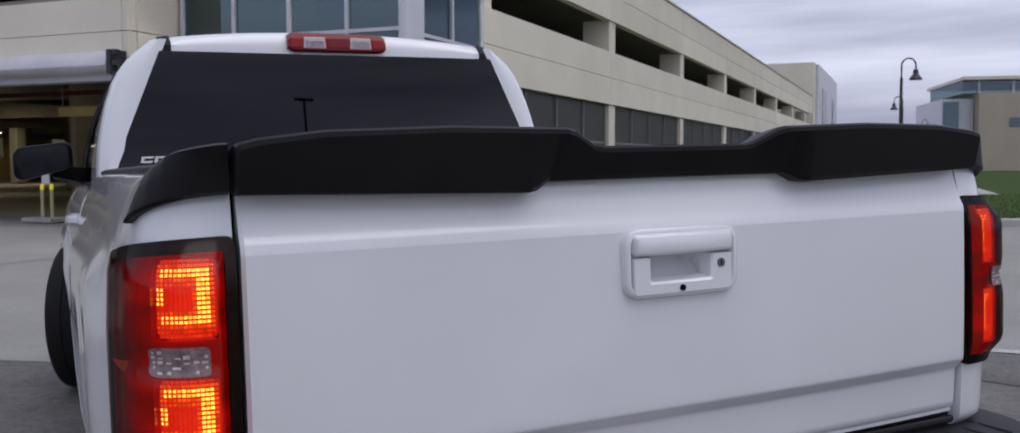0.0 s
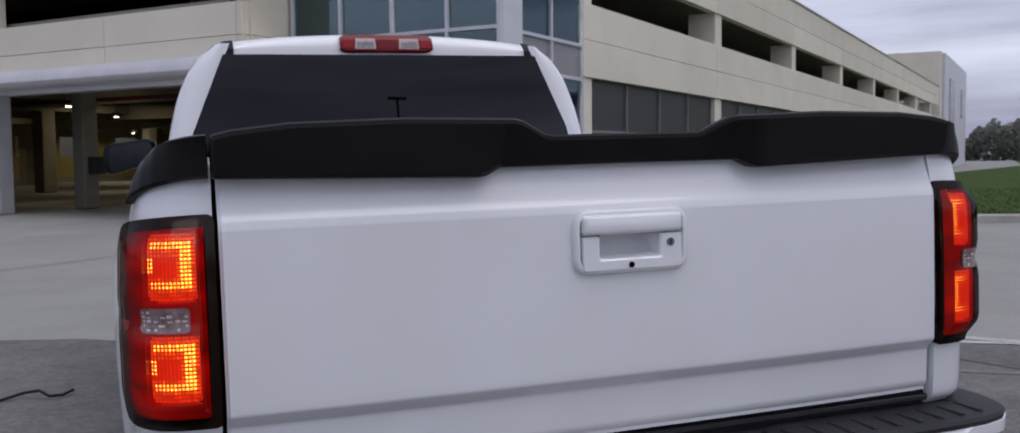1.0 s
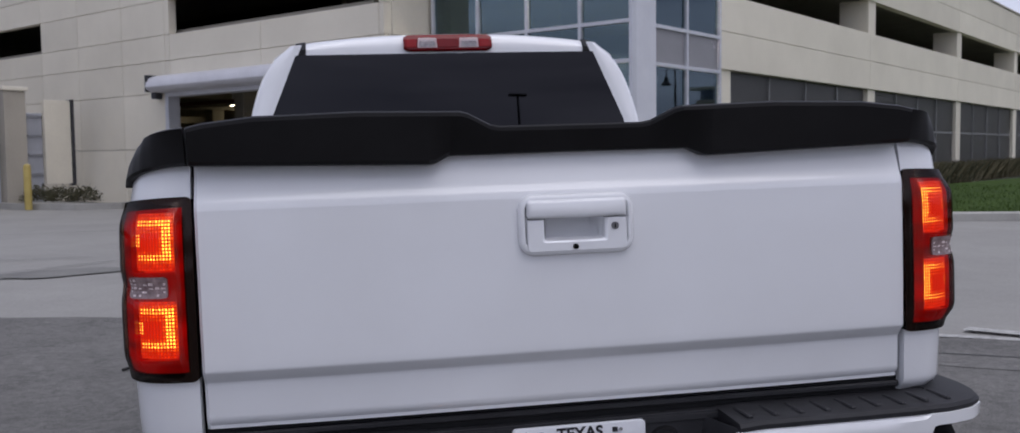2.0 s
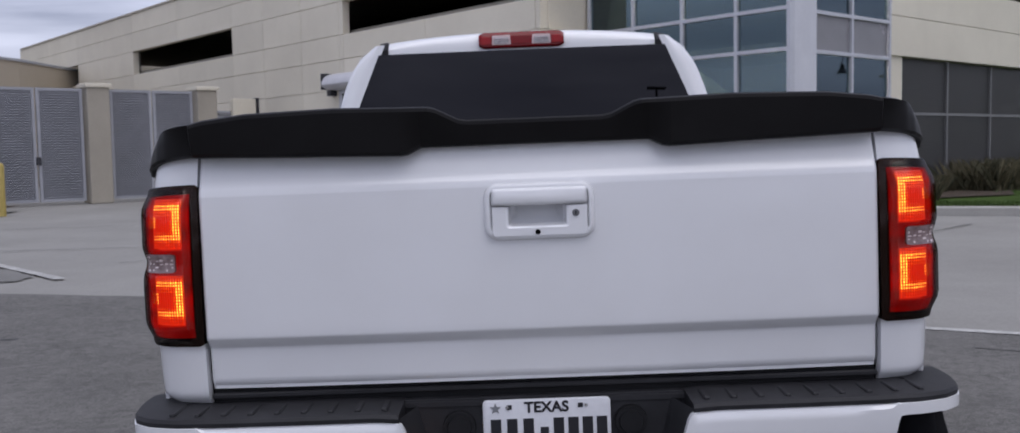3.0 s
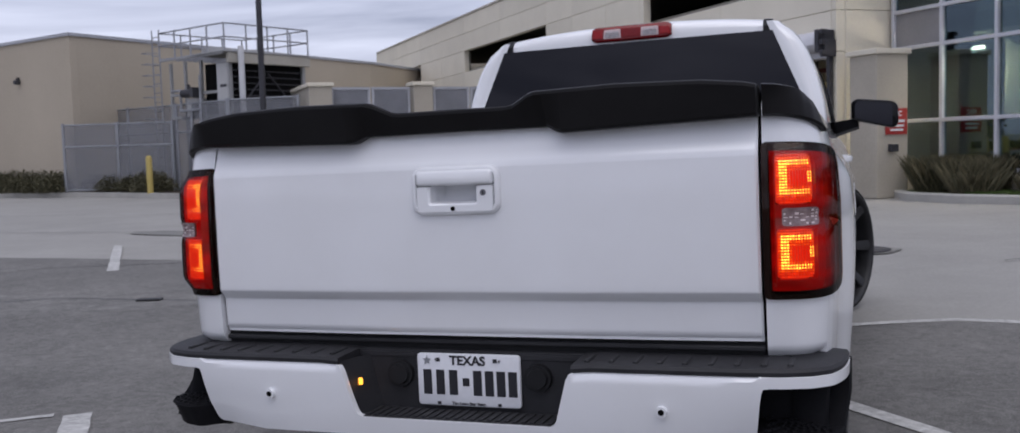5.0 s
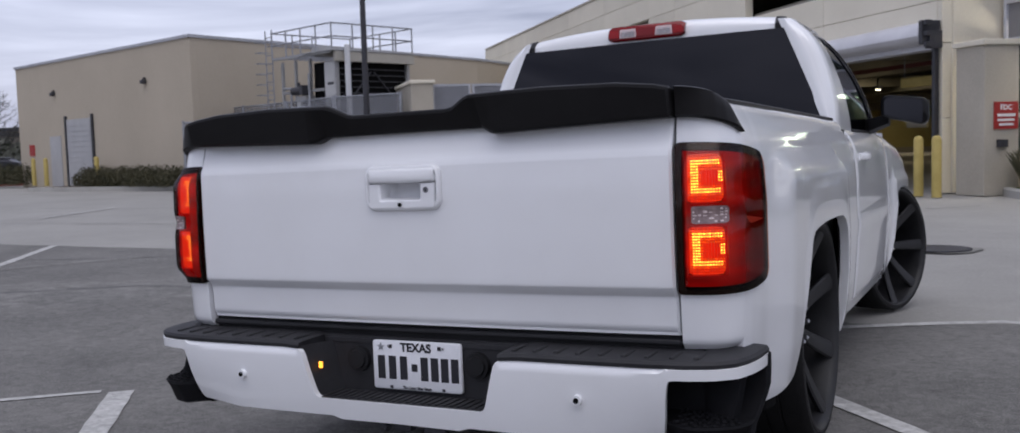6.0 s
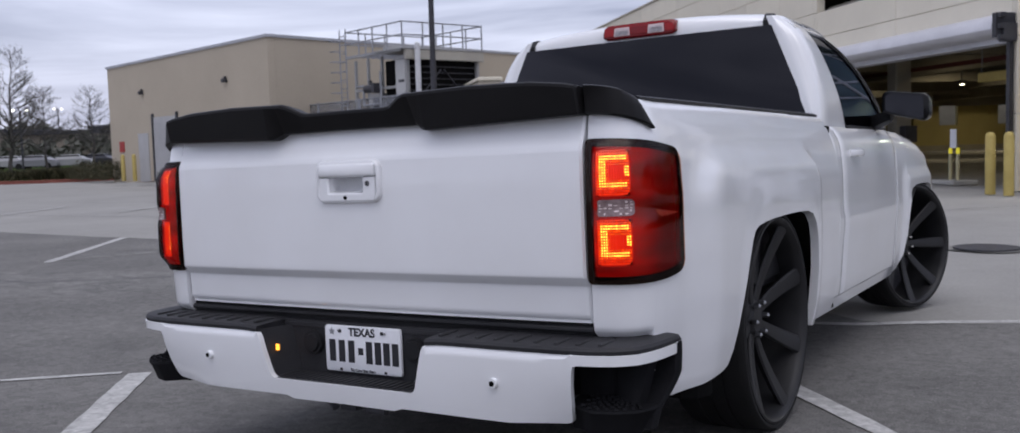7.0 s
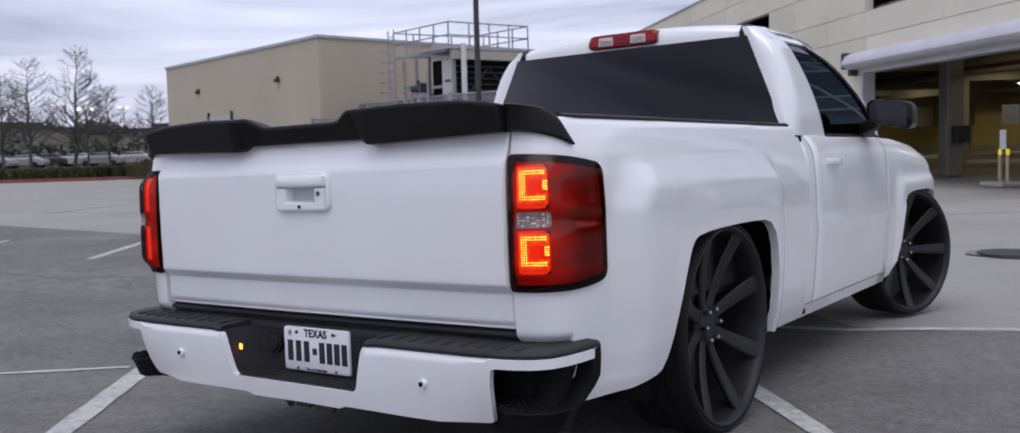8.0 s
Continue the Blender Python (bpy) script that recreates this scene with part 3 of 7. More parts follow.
def loft(bm, rings, closed=False, caps=True):
    for r, q in zip(rings, rings[1:]):
        n = len(r)
        for i in range(n if closed else n - 1):
            j = (i + 1) % n
            bm.faces.new((r[i], q[i], q[j], r[j]))
    if caps:
        bm.faces.new(rings[0])
        bm.faces.new(list(reversed(rings[-1])))


mirrored_pair("bed_rail_cap", rail_cap, TEXTURED_BLACK, truck)
mirrored_pair("arch_lip", arch_lip, WHITE, truck)

# load bed
bm = bmesh.new()
box(bm, -0.86, 0.86, 0.09, 2.12, 0.5, 0.53)
box(bm, -0.87, 0.87, 2.09, 2.12, 0.53, 1.15)
box(bm, -0.88, -0.83, 0.09, 2.09, 0.53, 1.14)
box(bm, 0.83, 0.88, 0.09, 2.09, 0.53, 1.14)
part("bed_liner", bm, TEXTURED_BLACK, truck)


# tailgate
GATE_Z = [(0.57, 0.036), (0.58, 0.028), (0.656, 0.0238), (0.6625, 0.0236), (0.6645, 0.0226), (0.667, 0.0205), (0.687, 0.0024), (0.69, 0.0007), (0.694, 0.0), (0.8, -0.002), (0.95, -0.002), (1.03, -0.001), (1.04, 0.0005), (1.047, 0.0035), (1.06, 0.0105), (1.1, 0.025), (1.13, 0.033), (1.17, 0.04)]


def gate_surface(x, z, depth):
    return (x, lerp_table(GATE_Z, z) + 0.014 * abs(x / 0.8) ** 3 + depth, z)


gate_rows = [z for z, _ in GATE_Z]
POCKET = (-0.066, 0.064, 0.932, 0.985)      # opening behind the lift handle


def gate_mesh():
    xs = sorted([-0.797, -0.7955, -0.791, -0.775] + frange(-0.75, 0.75, 24) + [0.775, 0.791, 0.7955, 0.797, POCKET[0], POCKET[1]])
    zs = sorted(set([0.562] + gate_rows + frange(0.57, 1.17, 30) + list(POCKET[2:])))
    bm = bmesh.new()
    cols = []
    for x in xs:
        edge = 0.006 * smooth_step(0.791, 0.797, abs(x))
        cols.append([bm.verts.new((x, gate_surface(x, z, 0)[1] + edge, z)) for z in zs])
    back = [[bm.verts.new((x, 0.085, z)) for z in (zs[0], zs[-1])] for x in (xs[0], xs[-1])]
    for a, b in zip(cols, cols[1:]):
        for k in range(len(zs) - 1):
            if a[0].co.x > POCKET[0] - 0.001 and b[0].co.x < POCKET[1] + 0.001 and zs[k] > POCKET[2] - 0.001 and zs[k + 1] < POCKET[3] + 0.001:
                continue
            bm.faces.new((a[k], b[k], b[k + 1], a[k + 1]))
    bm.faces.new([c[0] for c in cols] + [back[1][0], back[0][0]])
    bm.faces.new([c[-1] for c in cols] + [back[1][1], back[0][1]])
    bm.faces.new(cols[0] + [back[0][1], back[0][0]])
    bm.faces.new(cols[-1] + [back[1][1], back[1][0]])
    bm.faces.new((back[0][0], back[1][0], back[1][1], back[0][1]))
    return bm


tailgate = part("tailgate", gate_mesh(), WHITE, truck, "smooth white tailgate with a pressed lower crease", smooth=True)
# Black plate added behind the gate; it darkens the slots round its edges.
box_part("tailgate_seal", (-0.81, 0.81, 0.07, 0.1, 0.52, 1.16), DEEP_BLACK, truck)


def rounded_rect(w, h, r, n=5):
    pts = []
    for cx, cz, a0 in ((w - r, h - r, 0), (-w + r, h - r, 90), (-w + r, -h + r, 180), (w - r, -h + r, 270)):
        for i in range(n + 1):
            a = radians(a0 + 90 * i / n)
            pts.append((cx + r * math.cos(a), cz + r * math.sin(a)))
    return pts


def plate_prism(cx, cz, w, h, r, y0, y1, lip=0.004):
    """A rounded plate facing backwards, from y0 to y1, with a softened front edge."""
    bm = bmesh.new()
    rings = []
    for y, g in ((y0, 0), (y1 + lip, 0), (y1 + lip * 0.3, lip * 0.5), (y1, lip)):
        rings.append([bm.verts.new((cx + x * (w - g) / w, y, cz + z * (h - g) / h)) for x, z in rounded_rect(w, h, r)])
    loft(bm, rings, closed=True)
    return bm


def ring_prism(cx, cz, w, h, r, band, y0, y1):
    bm = bmesh.new()
    rings = []
    for y, g in ((y0, 0), (y1 + 0.009, 0), (y1 + 0.003, 0.003), (y1, 0.007), (y1, band - 0.003), (y1 + 0.004, band), (y0, band)):
        k = max(r - g, 0.006)
        rings.append([bm.verts.new((cx + x, y, cz + z)) for x, z in rounded_rect(w - g, h - g, k)])
    loft(bm, rings, closed=True, caps=False)
    return bm


handle = part("handle_bezel", ring_prism(0.004, 0.9705, 0.129, 0.0675, 0.034, 0.0155, 0.006, -0.016), WHITE, tailgate, "white raised handle surround", smooth=True)
part("handle_flap", plate_prism(0.004, 1.005, 0.111, 0.0205, 0.008, 0.004, -0.024, 0.007), WHITE, tailgate, "white lift handle", smooth=True)


def handle_field():
    """The flat field round the pocket: two cheeks and a lip that slopes into the scoop."""
    bm = bmesh.new()
    rings = []
    for x0, x1, y, lip in ((-0.107, 0.115, 0.003, 0.0), (-0.107, 0.115, -0.0155, 0.0), (-0.105, 0.113, -0.018, 0.002), (-0.074, 0.072, -0.018, 0.02), (-0.069, 0.067, -0.014, 0.024), (-0.062, 0.06, 0.012, 0.03)):
        z0, top = 0.911 + lip, 0.9815
        r = 0.006
        ring = [(x0, top), (x0, z0 + r), (x0 + r * 0.3, z0 + r * 0.3), (x0 + r, z0), (0.004, z0), (x1 - r, z0), (x1 - r * 0.3, z0 + r * 0.3), (x1, z0 + r), (x1, top)]
        rings.append([bm.verts.new((x, y, z)) for x, z in ring])
    loft(bm, rings, caps=False)
    return bm


def handle_scoop():
    """Hollow behind the handle, deepest at its top."""
    bm = bmesh.new()
    rings = []
    for x, k in ((-0.066, 0.0), (-0.062, 0.75), (-0.05, 1.0), (0.048, 1.0), (0.06, 0.75), (0.064, 0.0)):
        rings.append([bm.verts.new((x, -0.008 + k * d, z)) for d, z in ((0.012, 0.93), (0.03, 0.938), (0.048, 0.952), (0.058, 0.972), (0.06, 0.99), (0.0, 0.992))])
    loft(bm, rings, caps=False)
    return bm


part("handle_field", handle_field(), WHITE, tailgate, smooth=True, crease=0.5)
part("handle_scoop", handle_scoop(), WHITE, tailgate, smooth=True)
bm = bmesh.new()
tube(bm, (0.088, 0, 0.963), (0.088, -0.02, 0.963), 0.0085, n=16)
lock = part("key_lock", bm, LOCK_STEEL, tailgate, smooth=True)
box_part("key_slot", (0.0868, 0.0892, -0.0206, -0.0195, 0.9585, 0.9675), DEEP_BLACK, lock)
bm = bmesh.new()
tube(bm, (-0.001, 0, 0.922), (-0.001, -0.021, 0.921), 0.0075, 0.006, n=14)
part("rear_camera", bm, DEEP_BLACK, tailgate, smooth=True)


# spoiler: a centre blade on the tailgate and a cap on each corner
SP_TOP = [(0.0, 1.19), (0.158, 1.19), (0.178, 1.194), (0.228, 1.219), (0.245, 1.223), (0.46, 1.228), (0.67, 1.223), (0.77, 1.212), (0.804, 1.204)]
SP_LOW = [(0.0, 1.127), (0.266, 1.126), (0.298, 1.11), (0.312, 1.108), (0.804, 1.122)]
SP_OUT_TOP = [(0.0, 0.0), (0.178, 0.0), (0.245, 0.021), (0.804, 0.02)]
SP_OUT_LOW = [(0.0, 0.0), (0.266, 0.0), (0.312, 0.021), (0.804, 0.02)]


def spoiler_blade():
    bm = bmesh.new()
    half = [0.0, 0.08, 0.158, 0.168, 0.178, 0.195, 0.228, 0.238, 0.245, 0.255, 0.266, 0.28, 0.29, 0.298, 0.305, 0.312, 0.325, 0.4, 0.46, 0.55, 0.67, 0.72, 0.77, 0.79, 0.8, 0.804]
    xs = [-x for x in reversed(half[1:])] + half
    rings = []
    for x in xs:
        a = abs(x)
        t, lo, o, p = lerp_table(SP_TOP, a), lerp_table(SP_LOW, a), lerp_table(SP_OUT_LOW, a), lerp_table(SP_OUT_TOP, a)
        y0 = 0.014 * (a / 0.8) ** 3 + (0.008 if a > 0.8 else 0)
        e = 0.003 if a > 0.8 else 0.0
        prof = [(0.05, lo + 0.004), (0.012 - o * 0.3, lo + 0.002), (0.004 - o, lo + 0.004), (-0.001 - o * 1.15, lo + 0.012), (-0.013 - p * 1.25, t - 0.012), (-0.012 - p * 1.2, t - 0.004),
                (-0.006 - p, t), (0.004 - p * 0.6, t - 0.001), (0.05, t - 0.012), (0.1, t - 0.03), (0.105, t - 0.045)]
        rings.append([bm.verts.new((x, y0 + y, z - e if z > 1.16 else z + e)) for y, z in prof])
    loft(bm, rings, closed=True)
    return bm


part("spoiler_blade", spoiler_blade(), SPOILER_BLACK, truck, "satin black stepped tailgate spoiler", smooth=True, crease=0.22)


def spoiler_cap(side):
    """Rounded wedge that carries the blade round the corner and runs out to a point."""
    bm = bmesh.new()
    rings = []
    n = 26
    end = arc_of_y(0.145)
    for i in range(n + 1):
        f = i / n
        p, nn = plan_at(0.004 + (end - 0.004) * f)
        lo = 1.126 - 0.043 * f ** 1.8
        t = 1.206 - 0.05 * f ** 1.5
        cut = max(0.0, (f - 0.78) / 0.22)
        t = t + (lo + 0.006 - t) * cut
        sc = 0.004 + (end - 0.004) * f
        b0 = side_lean(sc, lo)
        o = 0.034 - 0.016 * smooth_step(0.0, 0.7, f) - 0.004 * f
        lean = (0.042 * smooth_step(0.0, 0.8, f) - 0.012) * (1 - 0.8 * cut)
        h = t - lo
        offs = [(b0 - 0.006, lo), (b0 + o * 0.7, lo), (b0 + o, lo + min(0.006, h * 0.3)), (b0 + o - lean * 0.22, lo + 0.5 * h), (b0 + o - lean * 0.6, lo + 0.82 * h), (b0 + o - lean, lo + 0.96 * h), (b0 + o - lean - 0.012, t), (b0 + o - lean - 0.03, t - 0.003), (b0 - 0.075 + 0.05 * cut, t - 0.018 * (1 - cut)), (b0 - 0.075 + 0.05 * cut, max(lo + 0.002, t - 0.05))]
        rings.append([bm.verts.new((side * (p.x + nn.x * d), p.y + nn.y * d, z)) for d, z in offs])
    loft(bm, rings, closed=True)
    return bm


mirrored_pair("spoiler_cap", spoiler_cap, SPOILER_BLACK, truck)


# tail lamps, wrapped round the corner
LAMP_S1 = arc_of_y(0.262)


def lamp_lobe(s, z):
    """How far the lens stands out of the corner: two swollen lobes with a waist between them."""
    rear = smooth_step(0.012, 0.028, s)
    wrap = 1 - smooth_step(0.06, 0.22, s)
    vert = smooth_step(0.674, 0.735, z) * (1 - smooth_step(1.0, 1.06, z))
    waist = math.exp(-((z - 0.877) / 0.024) ** 2) * (0.25 + 0.75 * smooth_step(0.06, 0.15, s))
    return rear * vert * (0.032 * wrap + 0.004 * (1 - smooth_step(LAMP_S1 - 0.06, LAMP_S1, s))) * (1 - 0.62 * waist)


def lamp_point(side, s, z, lift, k=1.0):
    p, n = plan_at(s)
    q = p + n * (side_lean(s, z) + lift + k * lamp_lobe(s, z))
    return (side * q.x, q.y, z)


def lamp_patch(side, outline, lift, base, nz=1, k=1.0):
    """A raised patch on the lamp: outline is a list of (s, z_low, z_high); k is the share of the lobes that it follows."""
    bm = bmesh.new()
    rings = []
    for s, a, b in outline:
        rings.append([bm.verts.new(lamp_point(side, s, a, base, k))] + [bm.verts.new(lamp_point(side, s, z, lift, k)) for z in frange(a, b, nz)] + [bm.verts.new(lamp_point(side, s, b, base, k))])
    loft(bm, rings)
    return bm


def rounded_span(s0, s1, z0, z1, r, n=20, tilt=0.0):
    out = []
    for i in range(n + 1):
        s = s0 + (s1 - s0) * (0.5 - 0.5 * math.cos(math.pi * i / n))
        d0 = max(0.0, r - (s - s0))
        d1 = max(0.0, 2.2 * r - (s1 - s))
        g = 0.0
        if d0 > 0:
            g = r - math.sqrt(max(0.0, r * r - d0 * d0))
        if d1 > 0:
            R = 2.2 * r
            g = max(g, R - math.sqrt(max(0.0, R * R - d1 * d1)))
        f = (s - s0) / (s1 - s0)
        out.append((s, z0 + g * 0.8 + 0.7 * tilt * f ** 4, z1 - g - tilt * f * f))
    return out


CELL_S0, CELL_S1, CELL_COLS, CELL_ROWS = 0.031, 0.111, 13, 17


def guide_level(a, b):
    """2 on the lit C-shaped guide, 1 beside it, 0 elsewhere; a runs outwards and b upwards over the chamber."""
    def inside(a0, a1, b0, b1, soft):
        return a0 - soft <= a <= a1 + soft and b0 - soft <= b <= b1 + soft
    for level, soft in ((2, 0.0), (1, 0.085)):
        if inside(0.06, 0.3, 0.3, 0.76, soft) or inside(0.06, 0.95, 0.74, 0.86, soft) or inside(0.06, 0.95, 0.2, 0.27, soft):
            return level
    return 2 if inside(0.86, 1.0, 0.4, 0.64, 0.0) else 0


def prism_cells(side, foot, level):
    """Pillow-shaped prisms over a lamp chamber, those of one level of brightness."""
    bm = bmesh.new()
    w, t = (CELL_S1 - CELL_S0) / CELL_COLS, 0.122 / CELL_ROWS
    for i in range(CELL_COLS):
        for k in range(CELL_ROWS):
            corner = i in (0, CELL_COLS - 1) and k in (0, CELL_ROWS - 1)
            a, b = (i + 0.5) / CELL_COLS, (k + 0.5) / CELL_ROWS
            if corner or guide_level(a, b) != level or (level == 0 and 0.34 < a and 0.3 < b < 0.68):
                continue
            a, b = CELL_S0 + w * (i + 0.1), CELL_S0 + w * (i + 0.9)
            c, d = foot + 0.001 + t * (k + 0.2), foot + 0.001 + t * (k + 0.8)
            v = []
            for lift, g in ((0.0095, 0.0), (0.012, 0.22)):
                for s, z in ((a + g * (b - a), c + g * t), (b - g * (b - a), c + g * t), (b - g * (b - a), d - g * t), (a + g * (b - a), d - g * t)):
                    v.append(bm.verts.new(lamp_point(side, s, z, lift - 0.004, 0.3)))
            for i0 in range(4):
                i1 = (i0 + 1) % 4
                bm.faces.new((v[i0], v[i1], v[4 + i1], v[4 + i0]))
            bm.faces.new(v[4:])
    return bm


def prism_fins(side, foot):
    """Thin upright fins on the inner side of each column of prisms."""
    bm = bmesh.new()
    for i in range(CELL_COLS):
        s = CELL_S0 + (CELL_S1 - CELL_S0) * i / CELL_COLS
        rings = []
        for a in (s - 0.0004, s + 0.0004):
            rings.append([bm.verts.new(lamp_point(side, a, foot + 0.003, 0.004, 0.3))] + [bm.verts.new(lamp_point(side, a, z, 0.0095, 0.3)) for z in frange(foot + 0.003, foot + 0.121, 6)] + [bm.verts.new(lamp_point(side, a, foot + 0.121, 0.004, 0.3))])
        loft(bm, rings)
    return bm


LAMP_EDGE = rounded_span(-0.003, LAMP_S1, 0.672, 1.062, 0.014, 48, 0.035)
for side in (1, -1):
    lamp = part("tail_lamp", lamp_patch(side, LAMP_EDGE, 0.0, -0.012, 16, 0.05), HOUSING, truck, "lit red tail lamp in a black housing", smooth=True)
    # black border that carries the lens
    edge = [(s, a, b) for s, a, b in LAMP_EDGE]
    mid = [e for e in edge if 0.01 < e[0] < LAMP_S1 - 0.008]
    part("border_band", lamp_patch(side, [(s, lerp_table([(e[0], e[1]) for e in edge], s), lerp_table([(e[0], e[2]) for e in edge], s)) for s in frange(-0.003, 0.016, 8)], 0.0085, -0.04, 16), HOUSING, lamp, smooth=True)
    part("border_band", lamp_patch(side, [(s, b - 0.022, b) for s, a, b in mid], 0.0085, -0.012, 4), HOUSING, lamp, smooth=True)
    part("border_band", lamp_patch(side, [(s, a, a + 0.022) for s, a, b in mid], 0.0085, -0.012, 4), HOUSING, lamp, smooth=True)
    part("border_band", lamp_patch(side, [(s, lerp_table([(e[0], e[1]) for e in edge], s), lerp_table([(e[0], e[2]) for e in edge], s)) for s in frange(LAMP_S1 - 0.016, LAMP_S1, 5)], 0.0085, -0.012, 16), HOUSING, lamp, smooth=True)
    # red inner shell round the two recessed chambers and the reverse lamp
    shell_edge = rounded_span(0.014, LAMP_S1 - 0.01, 0.69, 1.044, 0.014, 26, 0.03)
    c0, c1 = CELL_S0 - 0.003, CELL_S1 + 0.003
    for outline, rows in (([(s, 0.692, 1.042) for s in frange(0.014, c0, 5)], 20), ([(c1, 0.69, 1.042)] + [e for e in shell_edge if e[0] > c1 + 0.004], 20),
                          ([(s, 0.69, 0.724) for s in frange(c0, c1, 8)], 3), ([(s, 0.848, 0.908) for s in frange(c0, c1, 8)], 6), ([(s, 1.03, 1.044) for s in frange(c0, c1, 8)], 2)):
        part("inner_shell", lamp_patch(side, outline, 0.003, -0.018, rows, 0.82), LENS_RED, lamp, smooth=True, crease=0.5)
    for foot in (0.908, 0.724):
        part("lit_chamber", lamp_patch(side, rounded_span(CELL_S0 - 0.003, CELL_S1 + 0.003, foot, foot + 0.124, 0.012, 16), 0.004, -0.004, 8, 0.3), GLOW_RED, lamp, smooth=True)
        tagged(part("light_guide", prism_cells(side, foot, 2), GLOW_AMBER, lamp), kind="stuff")
        tagged(part("guide_fringe", prism_cells(side, foot, 1), GLOW_ORANGE, lamp), kind="stuff")
        tagged(part("prism_fin_field", prism_fins(side, foot), GLOW_FIN, lamp), kind="stuff")
        tagged(part("lens_texture", prism_cells(side, foot, 0), GLOW_DIM, lamp), kind="stuff")
    part("lens", lamp_patch(side, LAMP_EDGE, 0.0105, 0.0, 24), LENS_GLASS, lamp, "glossy smoked red lens", smooth=True)
    part("reverse_lens", lamp_patch(side, rounded_span(0.04, 0.117, 0.856, 0.9, 0.006, 10), 0.0125, 0.004, 4), LENS_CLEAR, lamp, smooth=True)
    bm = bmesh.new()
    rnd = random.Random(8)
    for k in range(5):
        for i in range(7):
            if rnd.random() < 0.35:
                continue
            s, z = 0.043 + 0.0105 * i, 0.86 + 0.0076 * k
            w, h = rnd.uniform(0.003, 0.01), rnd.uniform(0.002, 0.006)
            v = [bm.verts.new(lamp_point(side, s_, z_, 0.0132)) for s_, z_ in ((s, z), (s + w, z), (s + w, z + h), (s, z + h))]
            bm.faces.new(v)
    tagged(part("reflector_facet_field", bm, FACET, lamp), kind="stuff")
    part("side_reflector", lamp_patch(side, [(s, 0.842 + 0.012 * (s - 0.15) / 0.17, 0.872 - 0.02 * (s - 0.15) / 0.17) for s in frange(0.15, LAMP_S1 - 0.025, 8)], 0.005, 0.0, 2, 0.3), REFLECTOR_GLOW, lamp, smooth=True)


# black filler added for the shade in the gap between bed and cab
for side in (1, -1):
    bm = bmesh.new()
    box(bm, side * 0.86 - 0.06, side * 0.86 + 0.06, 2.12, 2.2, 0.3, 1.12)
    part("cab_gap_seal", bm, DEEP_BLACK, truck)


# rear bumper
BUMP = [(0.0, -0.1), (0.3, -0.1), (0.6, -0.099), (0.76, -0.096), (0.85, -0.088), (0.915, -0.068), (0.96, -0.033), (0.98, 0.015), (0.99, 0.065), (0.994, 0.11), (0.995, 0.155)]


B_PTS = [Vector(p) for p in BUMP]
B_LEN = [0.0]
for a, b in zip(B_PTS, B_PTS[1:]):
    B_LEN.append(B_LEN[-1] + (b - a).length)


def bump_at(s):
    a = abs(s)
    for i in range(len(B_PTS) - 1):
        if a <= B_LEN[i + 1] or i == len(B_PTS) - 2:
            t = (a - B_LEN[i]) / (B_LEN[i + 1] - B_LEN[i])
            p = B_PTS[i].lerp(B_PTS[i + 1], t)
            d = (B_PTS[min(i + 2, len(B_PTS) - 1)] - B_PTS[i]).normalized() * t + (B_PTS[i + 1] - B_PTS[max(i - 1, 0)]).normalized() * (1 - t)
            d.normalize()
            n = Vector((d.y, -d.x))
            sg = 1 if s >= 0 else -1
            return Vector((p.x * sg, p.y)), Vector((n.x * sg, n.y))


B_END = B_LEN[-1]
S_POCK = 0.805


def bump_rise(s):
    return 0.006 * smooth_step(0.3, 0.4, abs(s)) + 0.003 * smooth_step(0.84, B_END, abs(s))


def bump_surface(s, z, depth):
    p, n = bump_at(s)
    zz = (z - 0.3) / 0.2
    o = -(0.02 + 0.035 * smooth_step(0.55, 0.78, abs(s))) * max(0.0, 1 - zz) ** 2 - (0.012 if z > 0.497 + bump_rise(s) else 0.0)
    q = p + n * (o - depth)
    return (q.x, q.y, z)


def bump_low(s):
    a = abs(s)
    if a > S_POCK:
        return 0.468 + bump_rise(s) + 0.012 * smooth_step(B_END - 0.012, B_END, a)
    return lerp_table([(0.0, 0.292), (0.2, 0.29), (0.23, 0.30), (0.6, 0.298), (0.765, 0.306), (0.776, 0.311), (0.781, 0.322), (0.789, 0.37), (0.796, 0.435), (0.8, 0.46), (S_POCK, 0.473)], a)


def bump_high(s):
    a = abs(s)
    return lerp_table([(0.0, 0.352), (0.27, 0.352), (0.283, 0.358), (0.29, 0.37), (0.322, 0.48), (0.33, 0.493), (0.345, 0.5)], a) + bump_rise(s)


b_half = [0.0, 0.1, 0.2, 0.23, 0.25, 0.27, 0.276, 0.283, 0.287, 0.29, 0.3, 0.31, 0.322, 0.326, 0.33, 0.337, 0.345, 0.4, 0.5, 0.6, 0.7, 0.75, 0.765, 0.77, 0.776, 0.781, 0.785, 0.789, 0.793, 0.796, 0.8, 0.8045, 0.82, 0.84, 0.86, 0.88, 0.9, 0.92, 0.95, 0.98, 1.01, 1.04, 1.08, 1.12, 1.15, 1.18, B_END - 0.01, B_END - 0.004, B_END]
b_half = [s for s in b_half if s <= B_END]
b_cols = [-s for s in reversed(b_half[1:])] + b_half
